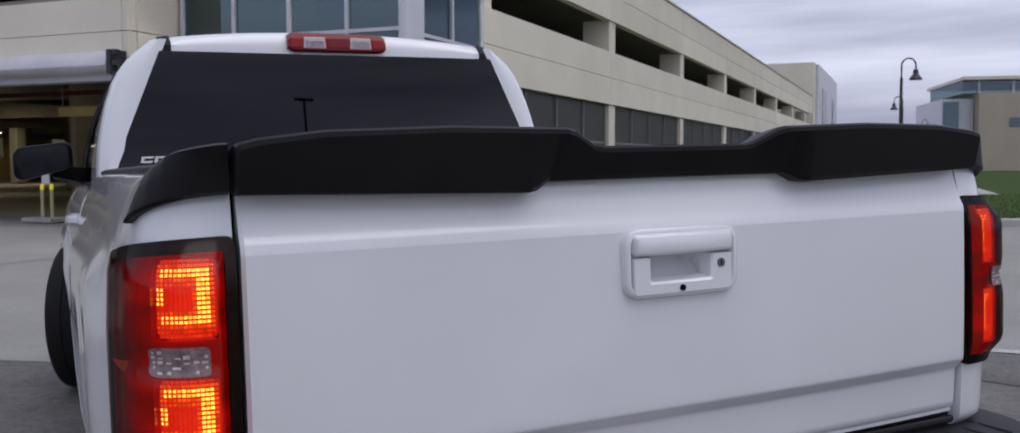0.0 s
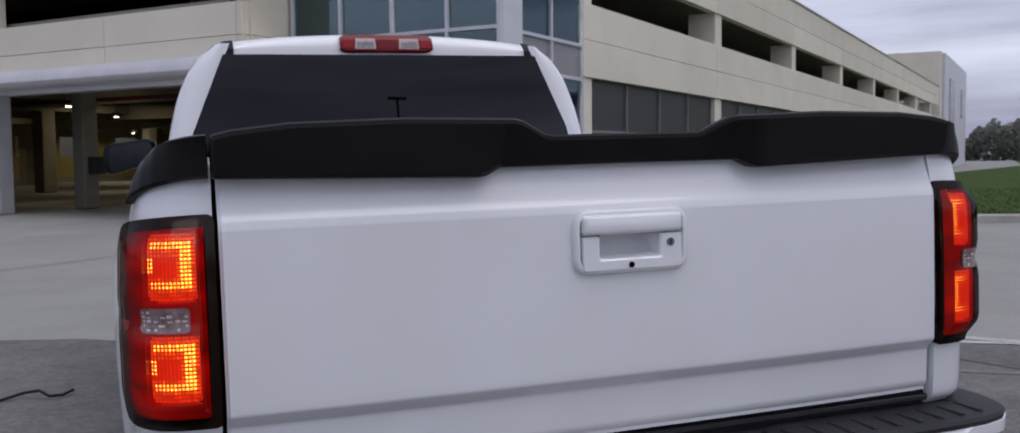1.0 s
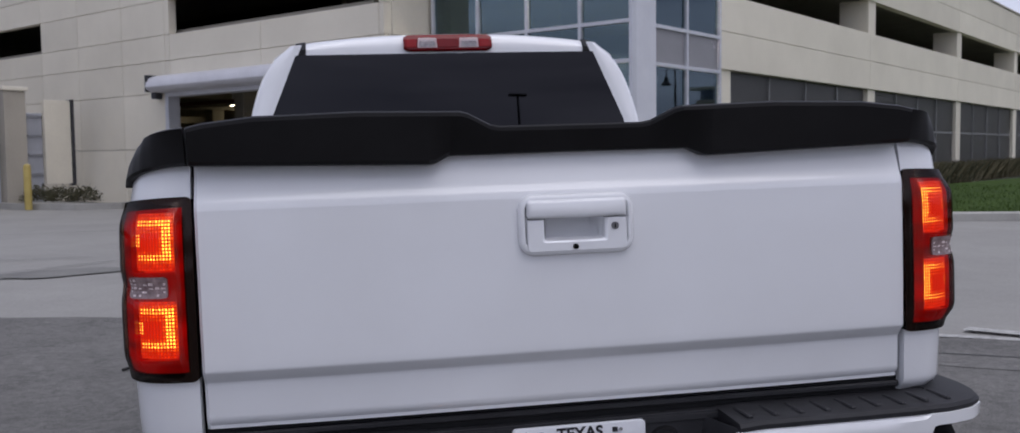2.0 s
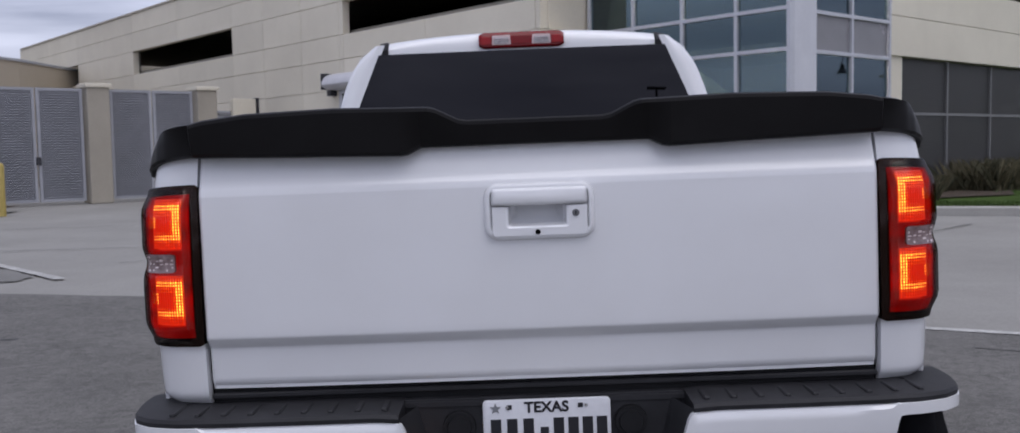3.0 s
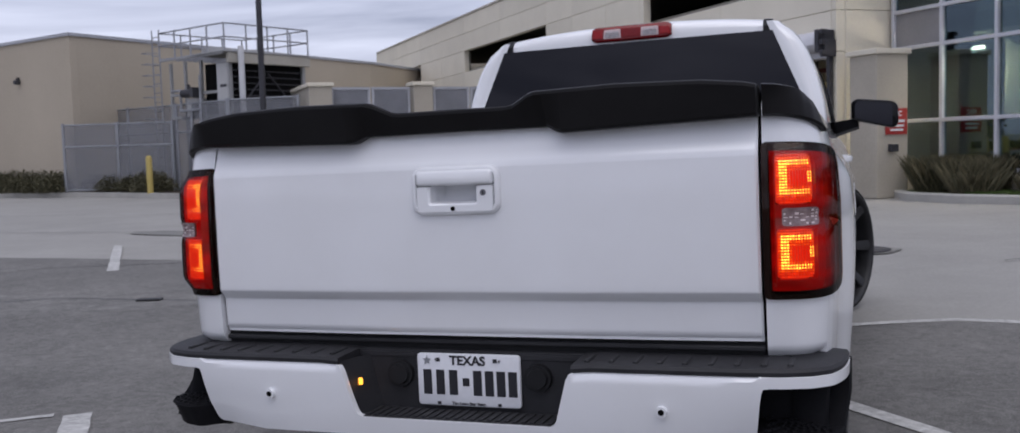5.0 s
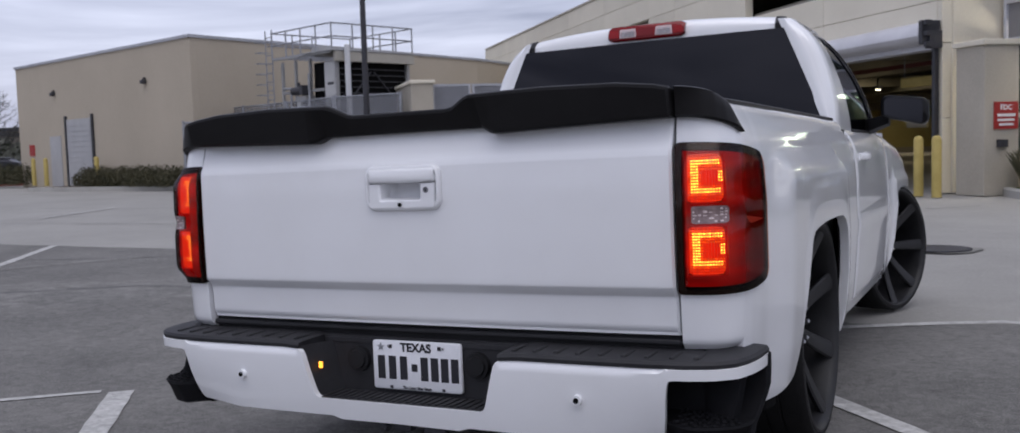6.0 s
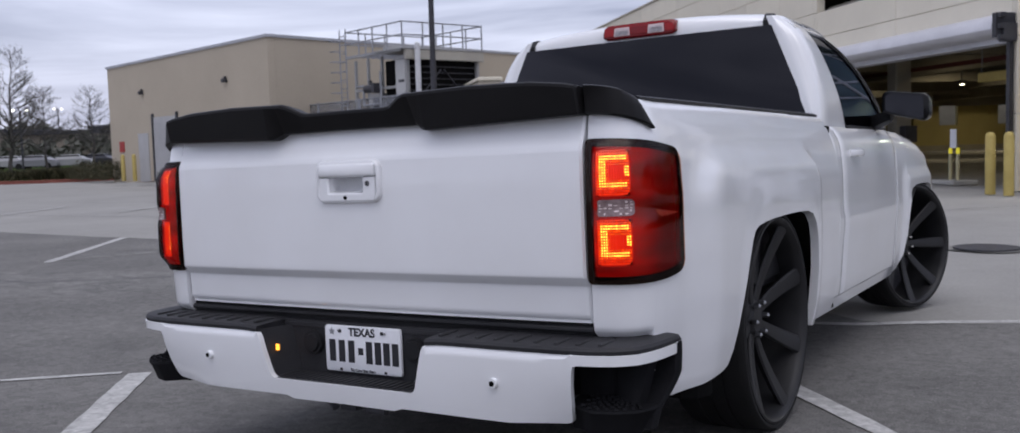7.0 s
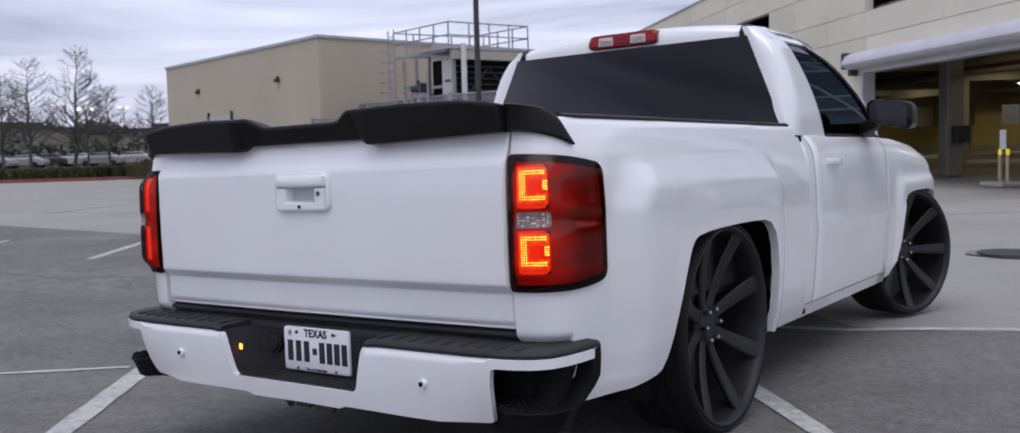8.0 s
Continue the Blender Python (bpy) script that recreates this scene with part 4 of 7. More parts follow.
bumper = part("rear_bumper", shell(b_cols, bump_low, bump_high, bump_surface, 12, 0.02), WHITE, truck, "white painted rear bumper with black step pads", smooth=True)


def step_pad(side):
    """Ribbed black tread on top of the bumper."""
    bm = bmesh.new()
    rings = []
    ss = frange(0.335, B_END, 44)
    for i, s in enumerate(ss):
        p, n = bump_at(s)
        z = 0.5 + bump_rise(s)
        rings.append([bm.verts.new((side * (p.x - n.x * d), p.y - n.y * d, z + h)) for d, h in ((0.004, -0.004), (0.002, 0.006), (0.008, 0.014), (0.03, 0.016), (0.12, 0.019), (0.16, 0.019), (0.162, -0.02))])
    tail = [Vector(v.co) for v in rings[-1]]
    for k, (dy, sink) in enumerate(((0.022, 0.0), (0.034, 0.006), (0.038, 0.014))):
        rings.append([bm.verts.new((c.x - side * 0.012 * k * k / 4 if i < 4 else c.x, c.y + dy, max(c.z - sink, 0.498 - 0.02 * (i > 5)))) for i, c in enumerate(tail)])
    loft(bm, rings, closed=True)
    return bm


mirrored_pair("step_pad", step_pad, STEP_BLACK, bumper)
for side in (1, -1):
    for i in range(9):
        s = 0.37 + i * 0.062
        p, n = bump_at(s)
        if s < 0.88:
            box_part("tread_rib", (side * p.x - 0.007, side * p.x + 0.007, p.y + 0.03, p.y + 0.115, 0.516, 0.528), STEP_BLACK, bumper, bevel=0.003)


def centre_recess():
    bm = bmesh.new()
    box(bm, -0.36, 0.36, 0.034, 0.06, 0.33, 0.52)
    for sg in (1, -1):
        v = [bm.verts.new(p) for p in ((sg * 0.288, -0.085, 0.352), (sg * 0.335, -0.085, 0.505), (sg * 0.3, 0.05, 0.505), (sg * 0.262, 0.05, 0.352))]
        bm.faces.new(v if sg > 0 else list(reversed(v)))
    box(bm, -0.29, 0.29, -0.082, 0.05, 0.335, 0.353)
    for i in range(23):
        x = -0.264 + i * 0.024
        box(bm, x - 0.006, x + 0.006, -0.07, 0.02, 0.353, 0.357)
    box(bm, -0.37, 0.37, 0.03, 0.12, 0.5, 0.514)
    return bm


part("plate_recess", centre_recess(), STEP_BLACK, bumper, bevel=0.0015)
box_part("valance", (-0.80, 0.80, 0.062, 0.12, 0.5, 0.56), TEXTURED_BLACK, bumper, bevel=0.004)
box_part("bumper_lip", (-0.8, 0.8, 0.045, 0.09, 0.535, 0.55), STEP_BLACK, bumper, bevel=0.004)
for x in (-0.205, 0.205):
    bm = bmesh.new()
    tube(bm, (x, 0.036, 0.452), (x, 0.02, 0.452), 0.04, 0.038, n=24)
    tube(bm, (x, 0.022, 0.452), (x, 0.012, 0.452), 0.03, 0.027, n=24)
    part("round_plug", bm, TEXTURED_BLACK, bumper, smooth=True)
box_part("amber_lamp", (-0.3, -0.288, -0.05, -0.042, 0.432, 0.452), AMBER, bumper, "small lit amber lamp", bevel=0.002)

# corner steps
POCKET_BLACK = surface("black_step_plastic", (0.005, 0.005, 0.006), (0.012, 0.012, 0.014), 0.75, 10, 300, 0.3, spec=0.1, bump_dist=0.001)
POCKET_END = [(0.28, 0.01), (0.31, 0.025), (0.35, 0.045), (0.36, 0.068), (0.385, 0.112), (0.43, 0.152), (0.6, 0.152)]
for side in (1, -1):
    bm = bmesh.new()
    rings = []
    for f in frange(0, 1, 20):
        ring = []
        for d, z in ((0.018, 0.48), (0.13 - 0.085 * smooth_step(0.6, 0.85, f), 0.484), (0.13 - 0.085 * smooth_step(0.6, 0.85, f), 0.357), (0.006, 0.357), (0.003, 0.351), (0.012, 0.337), (0.03, 0.287), (0.16, 0.287), (0.16, 0.5), (0.018, 0.5)):
            end = B_END - (0.17 - lerp_table(POCKET_END, z))
            p, n = bump_at(0.765 + (end - 0.765) * f)
            d += 0.048 * smooth_step(0.34, 0.08, f) if z < 0.36 and d < 0.05 else 0.0
            z += 0.012 if z == 0.357 and d > 0.1 else 0.0
            ring.append(bm.verts.new((side * (p.x - n.x * d), p.y - n.y * d, z)))
        rings.append(ring)
    loft(bm, rings, closed=True)
    pocket = part("corner_step", bm, POCKET_BLACK, bumper, "black corner step set into the bumper", smooth=True)
    # end wall of the step, leaning back towards its foot
    bm = bmesh.new()
    rings = []
    for z in (0.3, 0.335, 0.345, 0.37, 0.4, 0.425, 0.47, 0.505):
        y = lerp_table(POCKET_END, z)
        tuck = 0.02 * smooth_step(0.45, 0.3, z)
        rings.append([bm.verts.new((side * x, yy, z)) for x, yy in ((0.86, y - 0.012), (0.992 - tuck, y - 0.012), (0.998 - tuck, y), (0.998 - tuck, y + 0.022), (0.99 - tuck, y + 0.034), (0.86, y + 0.034))])
    loft(bm, rings, closed=True)
    part("step_end_wall", bm, POCKET_BLACK, bumper, smooth=True)
    bm = bmesh.new()
    for r in range(6):
        for k in range(8):
            s = 0.815 + k * 0.025 + (0.0135 if r % 2 else 0)
            if s > B_END - 0.16 - 0.0 * r:
                continue
            p, n = bump_at(s)
            d = 0.014 + r * 0.019 + 0.03 * smooth_step(0.86, 0.8, s)
            c = Vector((side * (p.x - n.x * d), p.y - n.y * d, 0.3585 + 0.1 * max(0.0, d - 0.01)))
            v = [bm.verts.new(c + Vector(d)) for d in ((0.009, 0, 0), (0, 0.008, 0), (-0.009, 0, 0), (0, -0.008, 0))]
            t = [bm.verts.new(c + Vector((d[0] * 0.6, d[1] * 0.6, 0.005))) for d in ((0.009, 0, 0), (0, 0.008, 0), (-0.009, 0, 0), (0, -0.008, 0))]
            for i in range(4):
                bm.faces.new((v[i], v[(i + 1) % 4], t[(i + 1) % 4], t[i]))
            bm.faces.new(t)
    part("tread_studs", bm, POCKET_BLACK, bumper)
for x in (-0.557, 0.563):
    bm = bmesh.new()
    tube(bm, (x, -0.09, 0.409), (x, -0.1065, 0.409), 0.0145, 0.0135, n=20)
    sensor = part("parking_sensor", bm, WHITE, bumper, smooth=True)
    bm = bmesh.new()
    tube(bm, (x, -0.1, 0.409), (x, -0.1085, 0.409), 0.0075, n=14)
    part("sensor_eye", bm, DEEP_BLACK, sensor, smooth=True)

# licence plate: number drawn as plain bars
PLATE_WHITE = surface("plate_white", (0.66, 0.67, 0.7), (0.76, 0.77, 0.8), 0.4, 8, 90, 0.05)
PLATE_INK = bsdf_material("plate_ink", (0.015, 0.015, 0.02), 0.5)
plate = part("licence_plate", plate_prism(0.004, 0.44, 0.1525, 0.0735, 0.01, 0.03, 0.020, 0.002), PLATE_WHITE, truck, "white embossed licence plate in the bumper recess", smooth=True)


def lettering(name, text, size, m, mat, parent, extrude=0.0006):
    cu = bpy.data.curves.new(name, "FONT")
    cu.offset = 0.03 * size
    cu.body, cu.size, cu.align_x, cu.align_y, cu.extrude = text, size, "CENTER", "CENTER", extrude
    tmp = bpy.data.objects.new(name, cu)
    me = bpy.data.meshes.new_from_object(tmp)
    bpy.data.objects.remove(tmp)
    me.materials.append(mat)
    ob = new(name, me)
    ob.parent = parent
    ob.matrix_basis = m
    return ob


lettering("plate_state_text", "TEXAS", 0.036, pose(0.004, 0.0192, 0.494, 90, 0, 0), PLATE_INK, plate)
lettering("plate_motto_text", "The Lone Star State", 0.0125, pose(0.004, 0.0192, 0.374, 90, 0, 0), PLATE_INK, plate)
for i, x in enumerate((-0.118, -0.079, -0.04, 0.032, 0.067, 0.101, 0.135)):
    box_part("plate_bar", (x - 0.0125, x + 0.0125, 0.0188, 0.021, 0.398, 0.468), PLATE_INK, plate)
bm = bmesh.new()
for x in (-0.085, 0.085):
    box(bm, x - 0.006, x + 0.006, 0.0188, 0.021, 0.491, 0.502)
box(bm, -0.012, 0.008, 0.0188, 0.021, 0.424, 0.446)
box(bm, -0.09, -0.08, 0.0188, 0.021, 0.37, 0.378)
box(bm, 0.09, 0.1, 0.0188, 0.021, 0.37, 0.378)
tagged(part("plate_emblems", bm, PLATE_INK, plate), kind="stuff")
bm = bmesh.new()
star = []
for i in range(10):
    a, r = radians(36 * i), 0.0145 if i % 2 == 0 else 0.006
    star.append(bm.verts.new((-0.118 + r * math.sin(a), 0.0187, 0.494 + r * math.cos(a))))
bm.faces.new(star)
part("plate_star", bm, STEEL, plate)
for x in (-0.09, 0.098):
    bm = bmesh.new()
    tube(bm, (x, 0.021, 0.497), (x, 0.0165, 0.497), 0.005, 0.004, n=10)
    part("plate_screw", bm, CHROME, plate)

# hitch and underside
bm = bmesh.new()
box(bm, -0.06, 0.0, -0.02, 0.3, 0.255, 0.3)
tube(bm, (0.06, -0.03, 0.27), (0.13, -0.03, 0.27), 0.013)
tube(bm, (-0.1, -0.02, 0.28), (-0.07, -0.03, 0.262), 0.012)
part("hitch_receiver", bm, DARK_STEEL, truck, bevel=0.003)
bm = bmesh.new()
box(bm, -0.62, 0.62, 0.06, 4.8, 0.3, 0.5)
box(bm, -0.85, 0.85, 1.72, 3.6, 0.305, 0.4)
box(bm, -0.85, 0.85, 0.13, 0.62, 0.34, 0.5)
part("underbody", bm, DEEP_BLACK, truck)
for side in (1, -1):
    bm = bmesh.new()
    rings = []
    for y, x1, z0, z1 in ((0.44, 0.88, 0.275, 0.315), (0.52, 0.905, 0.26, 0.335), (0.6, 0.91, 0.25, 0.35), (0.64, 0.91, 0.25, 0.38)):
        rings.append([bm.verts.new((side * x, y, z)) for x, z in ((0.7, z0), (x1, z0), (x1, z1), (0.7, z1))])
    loft(bm, rings, closed=True)
    part("mud_guard", bm, DEEP_BLACK, truck)


# ---- cab ----
CAB_Z = [(0.28, -0.05), (0.36, -0.026), (0.42, -0.02), (0.5, -0.012), (0.6, -0.004), (0.66, 0.004), (0.7, 0.006), (0.74, 0.0), (0.9, 0.0), (1.0, -0.007), (1.05, -0.016), (1.09, -0.034), (1.125, -0.068)]


def cab_surface(y, z, depth):
    x = 0.957 + lerp_table(CAB_Z, z) - 0.03 * smooth_step(3.4, 4.9, y) * smooth_step(0.7, 1.1, z)
    return (x - depth, y, z)


def side_panel(y0, y1, z0, z1, side, n=14, nz=26, th=0.03):
    return shell([y0, y0 + 0.004] + frange(y0 + 0.012, y1 - 0.012, n) + [y1 - 0.004, y1], lambda s: z0, lambda s: z1,
                 lambda y, z, d: cab_surface(y, z, d + 0.006 * (smooth_step(y0 + 0.012, y0, y) + smooth_step(y1 - 0.012, y1, y))), nz, th, side)


def patch(f, na, nb, th=0.0, side=1):
    """A patch from f(a, b), both from 0 to 1."""
    bm = bmesh.new()
    g = [[bm.verts.new(f(i / na, j / nb)) for j in range(nb + 1)] for i in range(na + 1)]
    for i in range(na):
        for j in range(nb):
            bm.faces.new((g[i][j], g[i + 1][j], g[i + 1][j + 1], g[i][j + 1]))
    if side < 0:
        bmesh.ops.transform(bm, matrix=Matrix.Diagonal((-1, 1, 1, 1)), verts=bm.verts)
    if th:
        bmesh.ops.recalc_face_normals(bm, faces=bm.faces)
        bmesh.ops.solidify(bm, geom=list(bm.faces), thickness=th)
    return bm


CAB_SIDE = [(1.09, 0.893), (1.125, 0.892), (1.2, 0.889), (1.26, 0.882), (1.31, 0.873), (1.37, 0.859), (1.42, 0.845), (1.47, 0.828), (1.51, 0.812), (1.55, 0.79), (1.58, 0.768), (1.6, 0.749), (1.62, 0.725), (1.635, 0.702), (1.66, 0.685)]


def green_x(z, y=2.6):
    return lerp_table(CAB_SIDE, z) - 0.03 * smooth_step(2.8, 3.7, y)


def back_y(z):
    return 2.173 + 0.063 * max(0.0, (z - 1.1) / 0.5)


WIN_FRONT = [(1.12, 3.545), (1.2, 3.535), (1.265, 3.455), (1.36, 3.31), (1.45, 3.135), (1.53, 2.935), (1.588, 2.74)]
PILLAR_FRONT = [(1.12, 3.68), (1.27, 3.54), (1.36, 3.395), (1.45, 3.23), (1.53, 3.04), (1.588, 2.88), (1.64, 2.75)]


def win_rear(z):
    return 2.625 - 0.215 * (z - 1.12) / 0.47


for side in (1, -1):
    part("cab_corner", side_panel(2.17, 2.3, 0.345, 1.125, side, 4), WHITE, truck, smooth=True)
    door = part("door", side_panel(2.307, 3.575, 0.345, 1.125, side, 18), WHITE, truck, "white front door", smooth=True)
    part("rocker_panel", side_panel(1.73, 3.6, 0.285, 0.34, side, 10, 6, 0.06), WHITE, truck, smooth=True)
    fl = [(3.58, 0.3), (3.70, 0.31), (3.77, 0.38), (3.81, 0.5), (3.835, 0.62), (3.855, 0.7), (3.88, 0.74), (3.93, 0.772), (4.05, 0.786), (4.25, 0.79), (4.45, 0.786), (4.58, 0.77), (4.63, 0.74), (4.655, 0.7), (4.67, 0.6), (4.7, 0.45), (4.72, 0.36), (4.96, 0.36)]
    ft = [(3.58, 1.115), (3.9, 1.105), (4.4, 1.06), (4.75, 0.99), (4.96, 0.9)]

    def fender_surface(y, z, depth):
        x = cab_surface(y, min(z, 1.125 - (1.115 - lerp_table(ft, y)) if z > 0.9 else z), 0)[0]
        top = lerp_table(ft, y)
        x = 0.957 + lerp_table(CAB_Z, z + (1.125 - top) * smooth_step(0.75, top, z)) + 0.022 * smooth_step(3.72, 3.82, y) * (1 - smooth_step(0.82, 0.9, z)) - 0.16 * smooth_step(4.5, 5.0, y) ** 2
        return (x - depth, y, z)

    ycols = sorted([y for y, _ in fl] + frange(3.583, 4.96, 30))
    part("front_fender", shell([y for y in ycols if y >= 3.583], lambda y: lerp_table(fl, y), lambda y: lerp_table(ft, y), fender_surface, 24, 0.03, side), WHITE, truck, smooth=True)
    # rear pillar wraps from the back window to the door glass
    def pillar(a, b):
        z = 1.09 + 0.56 * b
        xi = 0.85 - 0.192 * max(0, (z - 1.12) / 0.47)
        xo, yb = green_x(z), back_y(z)
        pts = [(xi, yb - 0.006), (xi + 0.45 * (xo - xi), yb - 0.008), (xo - 0.028, yb + 0.004), (xo - 0.008, yb + 0.026), (xo, yb + 0.07), (xo, 2.45), (xo, win_rear(z))]
        k = min(int(a * 6), 5)
        t = a * 6 - k
        p, q = pts[k], pts[k + 1]
        return (p[0] + (q[0] - p[0]) * t, p[1] + (q[1] - p[1]) * t, z)
    part("rear_pillar", patch(pillar, 18, 16, 0.0, side), WHITE, truck, smooth=True)
    part("door_glass", patch(lambda a, b: (green_x(1.12 + 0.475 * b, 3.0) - 0.01, win_rear(1.12 + 0.475 * b) + a * (lerp_table(WIN_FRONT, 1.12 + 0.475 * b) - win_rear(1.12 + 0.475 * b)), 1.12 + 0.475 * b), 10, 12, 0.004, side), DOOR_TINT, door, "tinted door window", smooth=True)
    part("windscreen_pillar", patch(lambda a, b: (green_x(1.12 + 0.52 * b, 3.0) - 0.012 * a, lerp_table(WIN_FRONT, 1.12 + 0.52 * b) + a * (lerp_table(PILLAR_FRONT, 1.12 + 0.52 * b) - lerp_table(WIN_FRONT, 1.12 + 0.52 * b)), 1.12 + 0.52 * b), 5, 14, 0.01, side), WHITE, truck, smooth=True)
    part("roof_rail", patch(lambda a, b: (green_x(1.587 + 0.055 * b, 2.5) - 0.012 * b * b, back_y(1.6) + 0.03 + a * (2.71 - back_y(1.6)), 1.587 + 0.055 * b), 12, 5, 0.01, side), WHITE, truck, smooth=True)
    part("belt_moulding", patch(lambda a, b: (0.893 + 0.006 * math.sin(b * 3.1416), 2.63 + 0.95 * a, 1.112 + 0.02 * b), 12, 4, 0.006, side), TEXTURED_BLACK, door, smooth=True)
    # frame of the door glass
    def frame_strip(a, b):
        z = 1.125 + 0.465 * a
        return (green_x(z, 3.0) + 0.002, lerp_table(WIN_FRONT, z) - 0.035 + 0.04 * b, z)
    part("glass_frame", patch(frame_strip, 14, 2, 0.004, side), TEXTURED_BLACK, door, smooth=True)
    part("glass_frame_rear", patch(lambda a, b: (green_x(1.125 + 0.465 * a, 3.0) + 0.003, win_rear(1.125 + 0.465 * a) - 0.004 + 0.022 * b, 1.125 + 0.465 * a), 14, 2, 0.004, side), TEXTURED_BLACK, door, smooth=True)
    # handle
    bm = bmesh.new()
    rings = []
    for t in frange(0, 1, 12):
        y = 2.455 + 0.19 * t
        out = 0.034 * math.sin(math.pi * min(1, max(0, t))) ** 0.5 if 0 < t < 1 else 0.0
        h = 0.017 if t < 0.75 else 0.02
        rings.append([bm.verts.new((side * (0.948 + out + dx), y, 0.995 + dz)) for dx, dz in ((-0.006, -h), (0.008, -h * 0.7), (0.012, 0), (0.008, h * 0.8), (-0.006, h))])
    loft(bm, rings, closed=True)
    part("door_handle", bm, WHITE, door, smooth=True)
    # mirror
    bm = bmesh.new()
    out = 1.1 if side > 0 else 1.055
    prof = [(x, max(z, -0.069 + 0.3 * max(0.0, -x - 0.01))) for x, z in rounded_rect(0.114, 0.069, 0.038, 6)]
    rings = []
    for y, k in ((3.03, 0.94), (3.035, 1.0), (3.08, 1.03), (3.14, 1.0), (3.19, 0.82), (3.215, 0.45)):
        rings.append([bm.verts.new((side * (out + x * k - 0.02 * (y - 3.03)), y, 1.226 + z * k - (0.012 * x / 0.1))) for x, z in prof])
    loft(bm, rings, closed=True)
    mirror = part("wing_mirror", bm, GLOSS_BLACK, truck, "black wing mirror", smooth=True)
    bm = bmesh.new()
    face = [bm.verts.new((side * (out + x * 0.86), 3.028 + 0.02 * x, 1.226 + z * 0.84 - 0.012 * x / 0.1)) for x, z in prof]
    bm.faces.new(face)
    part("mirror_glass", bm, MIRROR, mirror)
    bm = bmesh.new()
    rings = []
    for f in frange(0, 1, 6):
        c = Vector((1.02, 3.11, 1.178)).lerp(Vector((0.875, 3.36, 1.15)), f)
        w, h = 0.045 + 0.05 * f, 0.03 + 0.014 * f
        rings.append([bm.verts.new((side * c.x, c.y + dy * w, c.z + dz * h)) for dy, dz in ((-1, -0.6), (-0.7, 1), (0.7, 1), (1, -0.6), (0, -1))])
    loft(bm, rings, closed=True)
    part("mirror_arm", bm, TEXTURED_BLACK, mirror, smooth=True)
    bm = bmesh.new()
    tri = [(0.868, 3.36, 1.12), (0.868, 3.56, 1.12), (0.845, 3.5, 1.27), (0.853, 3.42, 1.25)]
    bm.faces.new([bm.verts.new((side * x, y, z)) for x, y, z in tri])
    part("mirror_sail", bm, TEXTURED_BLACK, door)


def roof_z(x):
    return 1.7 - 0.042 * (abs(x) / 0.69) ** 2.2


def roof_mesh():
    bm = bmesh.new()
    rings = []
    for x in frange(-0.715, 0.715, 32):
        zt = roof_z(x)
        e = 0.012 * (abs(x) / 0.65) ** 2
        drop = 0.024 * smooth_step(0.66, 0.715, abs(x))
        prof = [(2.245, 1.592 - e * 0.4), (2.228, 1.597 - e * 0.4), (2.229, 1.63), (2.237, zt - 0.03), (2.255, zt - 0.012), (2.29, zt - 0.002), (2.42, zt + 0.003), (2.75, zt + 0.002), (2.95, zt - 0.02), (3.05, zt - 0.06)]
        rings.append([bm.verts.new((x, y + 0.02 * (abs(x) / 0.69) ** 4, z - drop)) for y, z in prof])
    loft(bm, rings, caps=False)
    return bm


part("roof", roof_mesh(), WHITE, truck, smooth=True)
for sx in (-1, 1):
    bm = bmesh.new()
    rings = []
    for x in (0.618, 0.622, 0.66, 0.664):
        zt = roof_z(x)
        up = 0.006 if 0.62 < x < 0.662 else 0.0
        prof = [(2.227 - up, 1.592), (2.228 - up, 1.63), (2.236 - up, zt - 0.03), (2.257, zt - 0.01 + up), (2.275, zt - 0.004 + up), (2.29, zt - 0.012)]
        rings.append([bm.verts.new((sx * x, y + 0.02 * (x / 0.69) ** 4, z)) for y, z in prof])
    loft(bm, rings, caps=False)
    part("roof_seam", bm, TEXTURED_BLACK, truck, smooth=True)


def rear_glass(a, b):
    z = 1.08 + 0.525 * b
    xi = 0.86 - 0.192 * max(0, (z - 1.12) / 0.47)
    x = -xi + 2 * xi * a
    return (x, back_y(z) - 0.006 - 0.016 * (1 - (x / 0.8) ** 2), z)


part("rear_window", patch(rear_glass, 20, 8), TINT, truck, "dark tinted rear window", smooth=True)
box_part("cab_back", (-0.9, 0.9, 2.185, 2.2, 0.4, 1.085), WHITE, truck)
part("windscreen", patch(lambda a, b: ((-1 + 2 * a) * (0.82 - 0.2 * b), 3.78 - 0.82 * b - 0.1 * (2 * a - 1) ** 2 * (1 - b), 1.1 + 0.525 * b), 10, 6), DOOR_TINT, truck, smooth=True)
part("hood", patch(lambda a, b: ((-1 + 2 * a) * (0.87 - 0.1 * b * b), 3.62 + 1.36 * b, lerp_table([(0, 1.115), (0.3, 1.1), (0.6, 1.06), (0.85, 0.99), (1, 0.9)], b) + 0.05 * (1 - (2 * a - 1) ** 4) * (1 - b * 0.5)), 16, 14, 0.01), WHITE, truck, smooth=True)
box_part("front_fascia", (-0.84, 0.84, 4.9, 5.0, 0.36, 0.9), TEXTURED_BLACK, truck, bevel=0.03)
# Seats, dash and floor near-black: the cab's shade is put into the colour.
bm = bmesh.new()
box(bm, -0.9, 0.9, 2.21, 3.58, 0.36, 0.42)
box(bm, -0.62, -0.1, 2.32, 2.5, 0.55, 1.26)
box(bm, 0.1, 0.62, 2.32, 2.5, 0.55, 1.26)
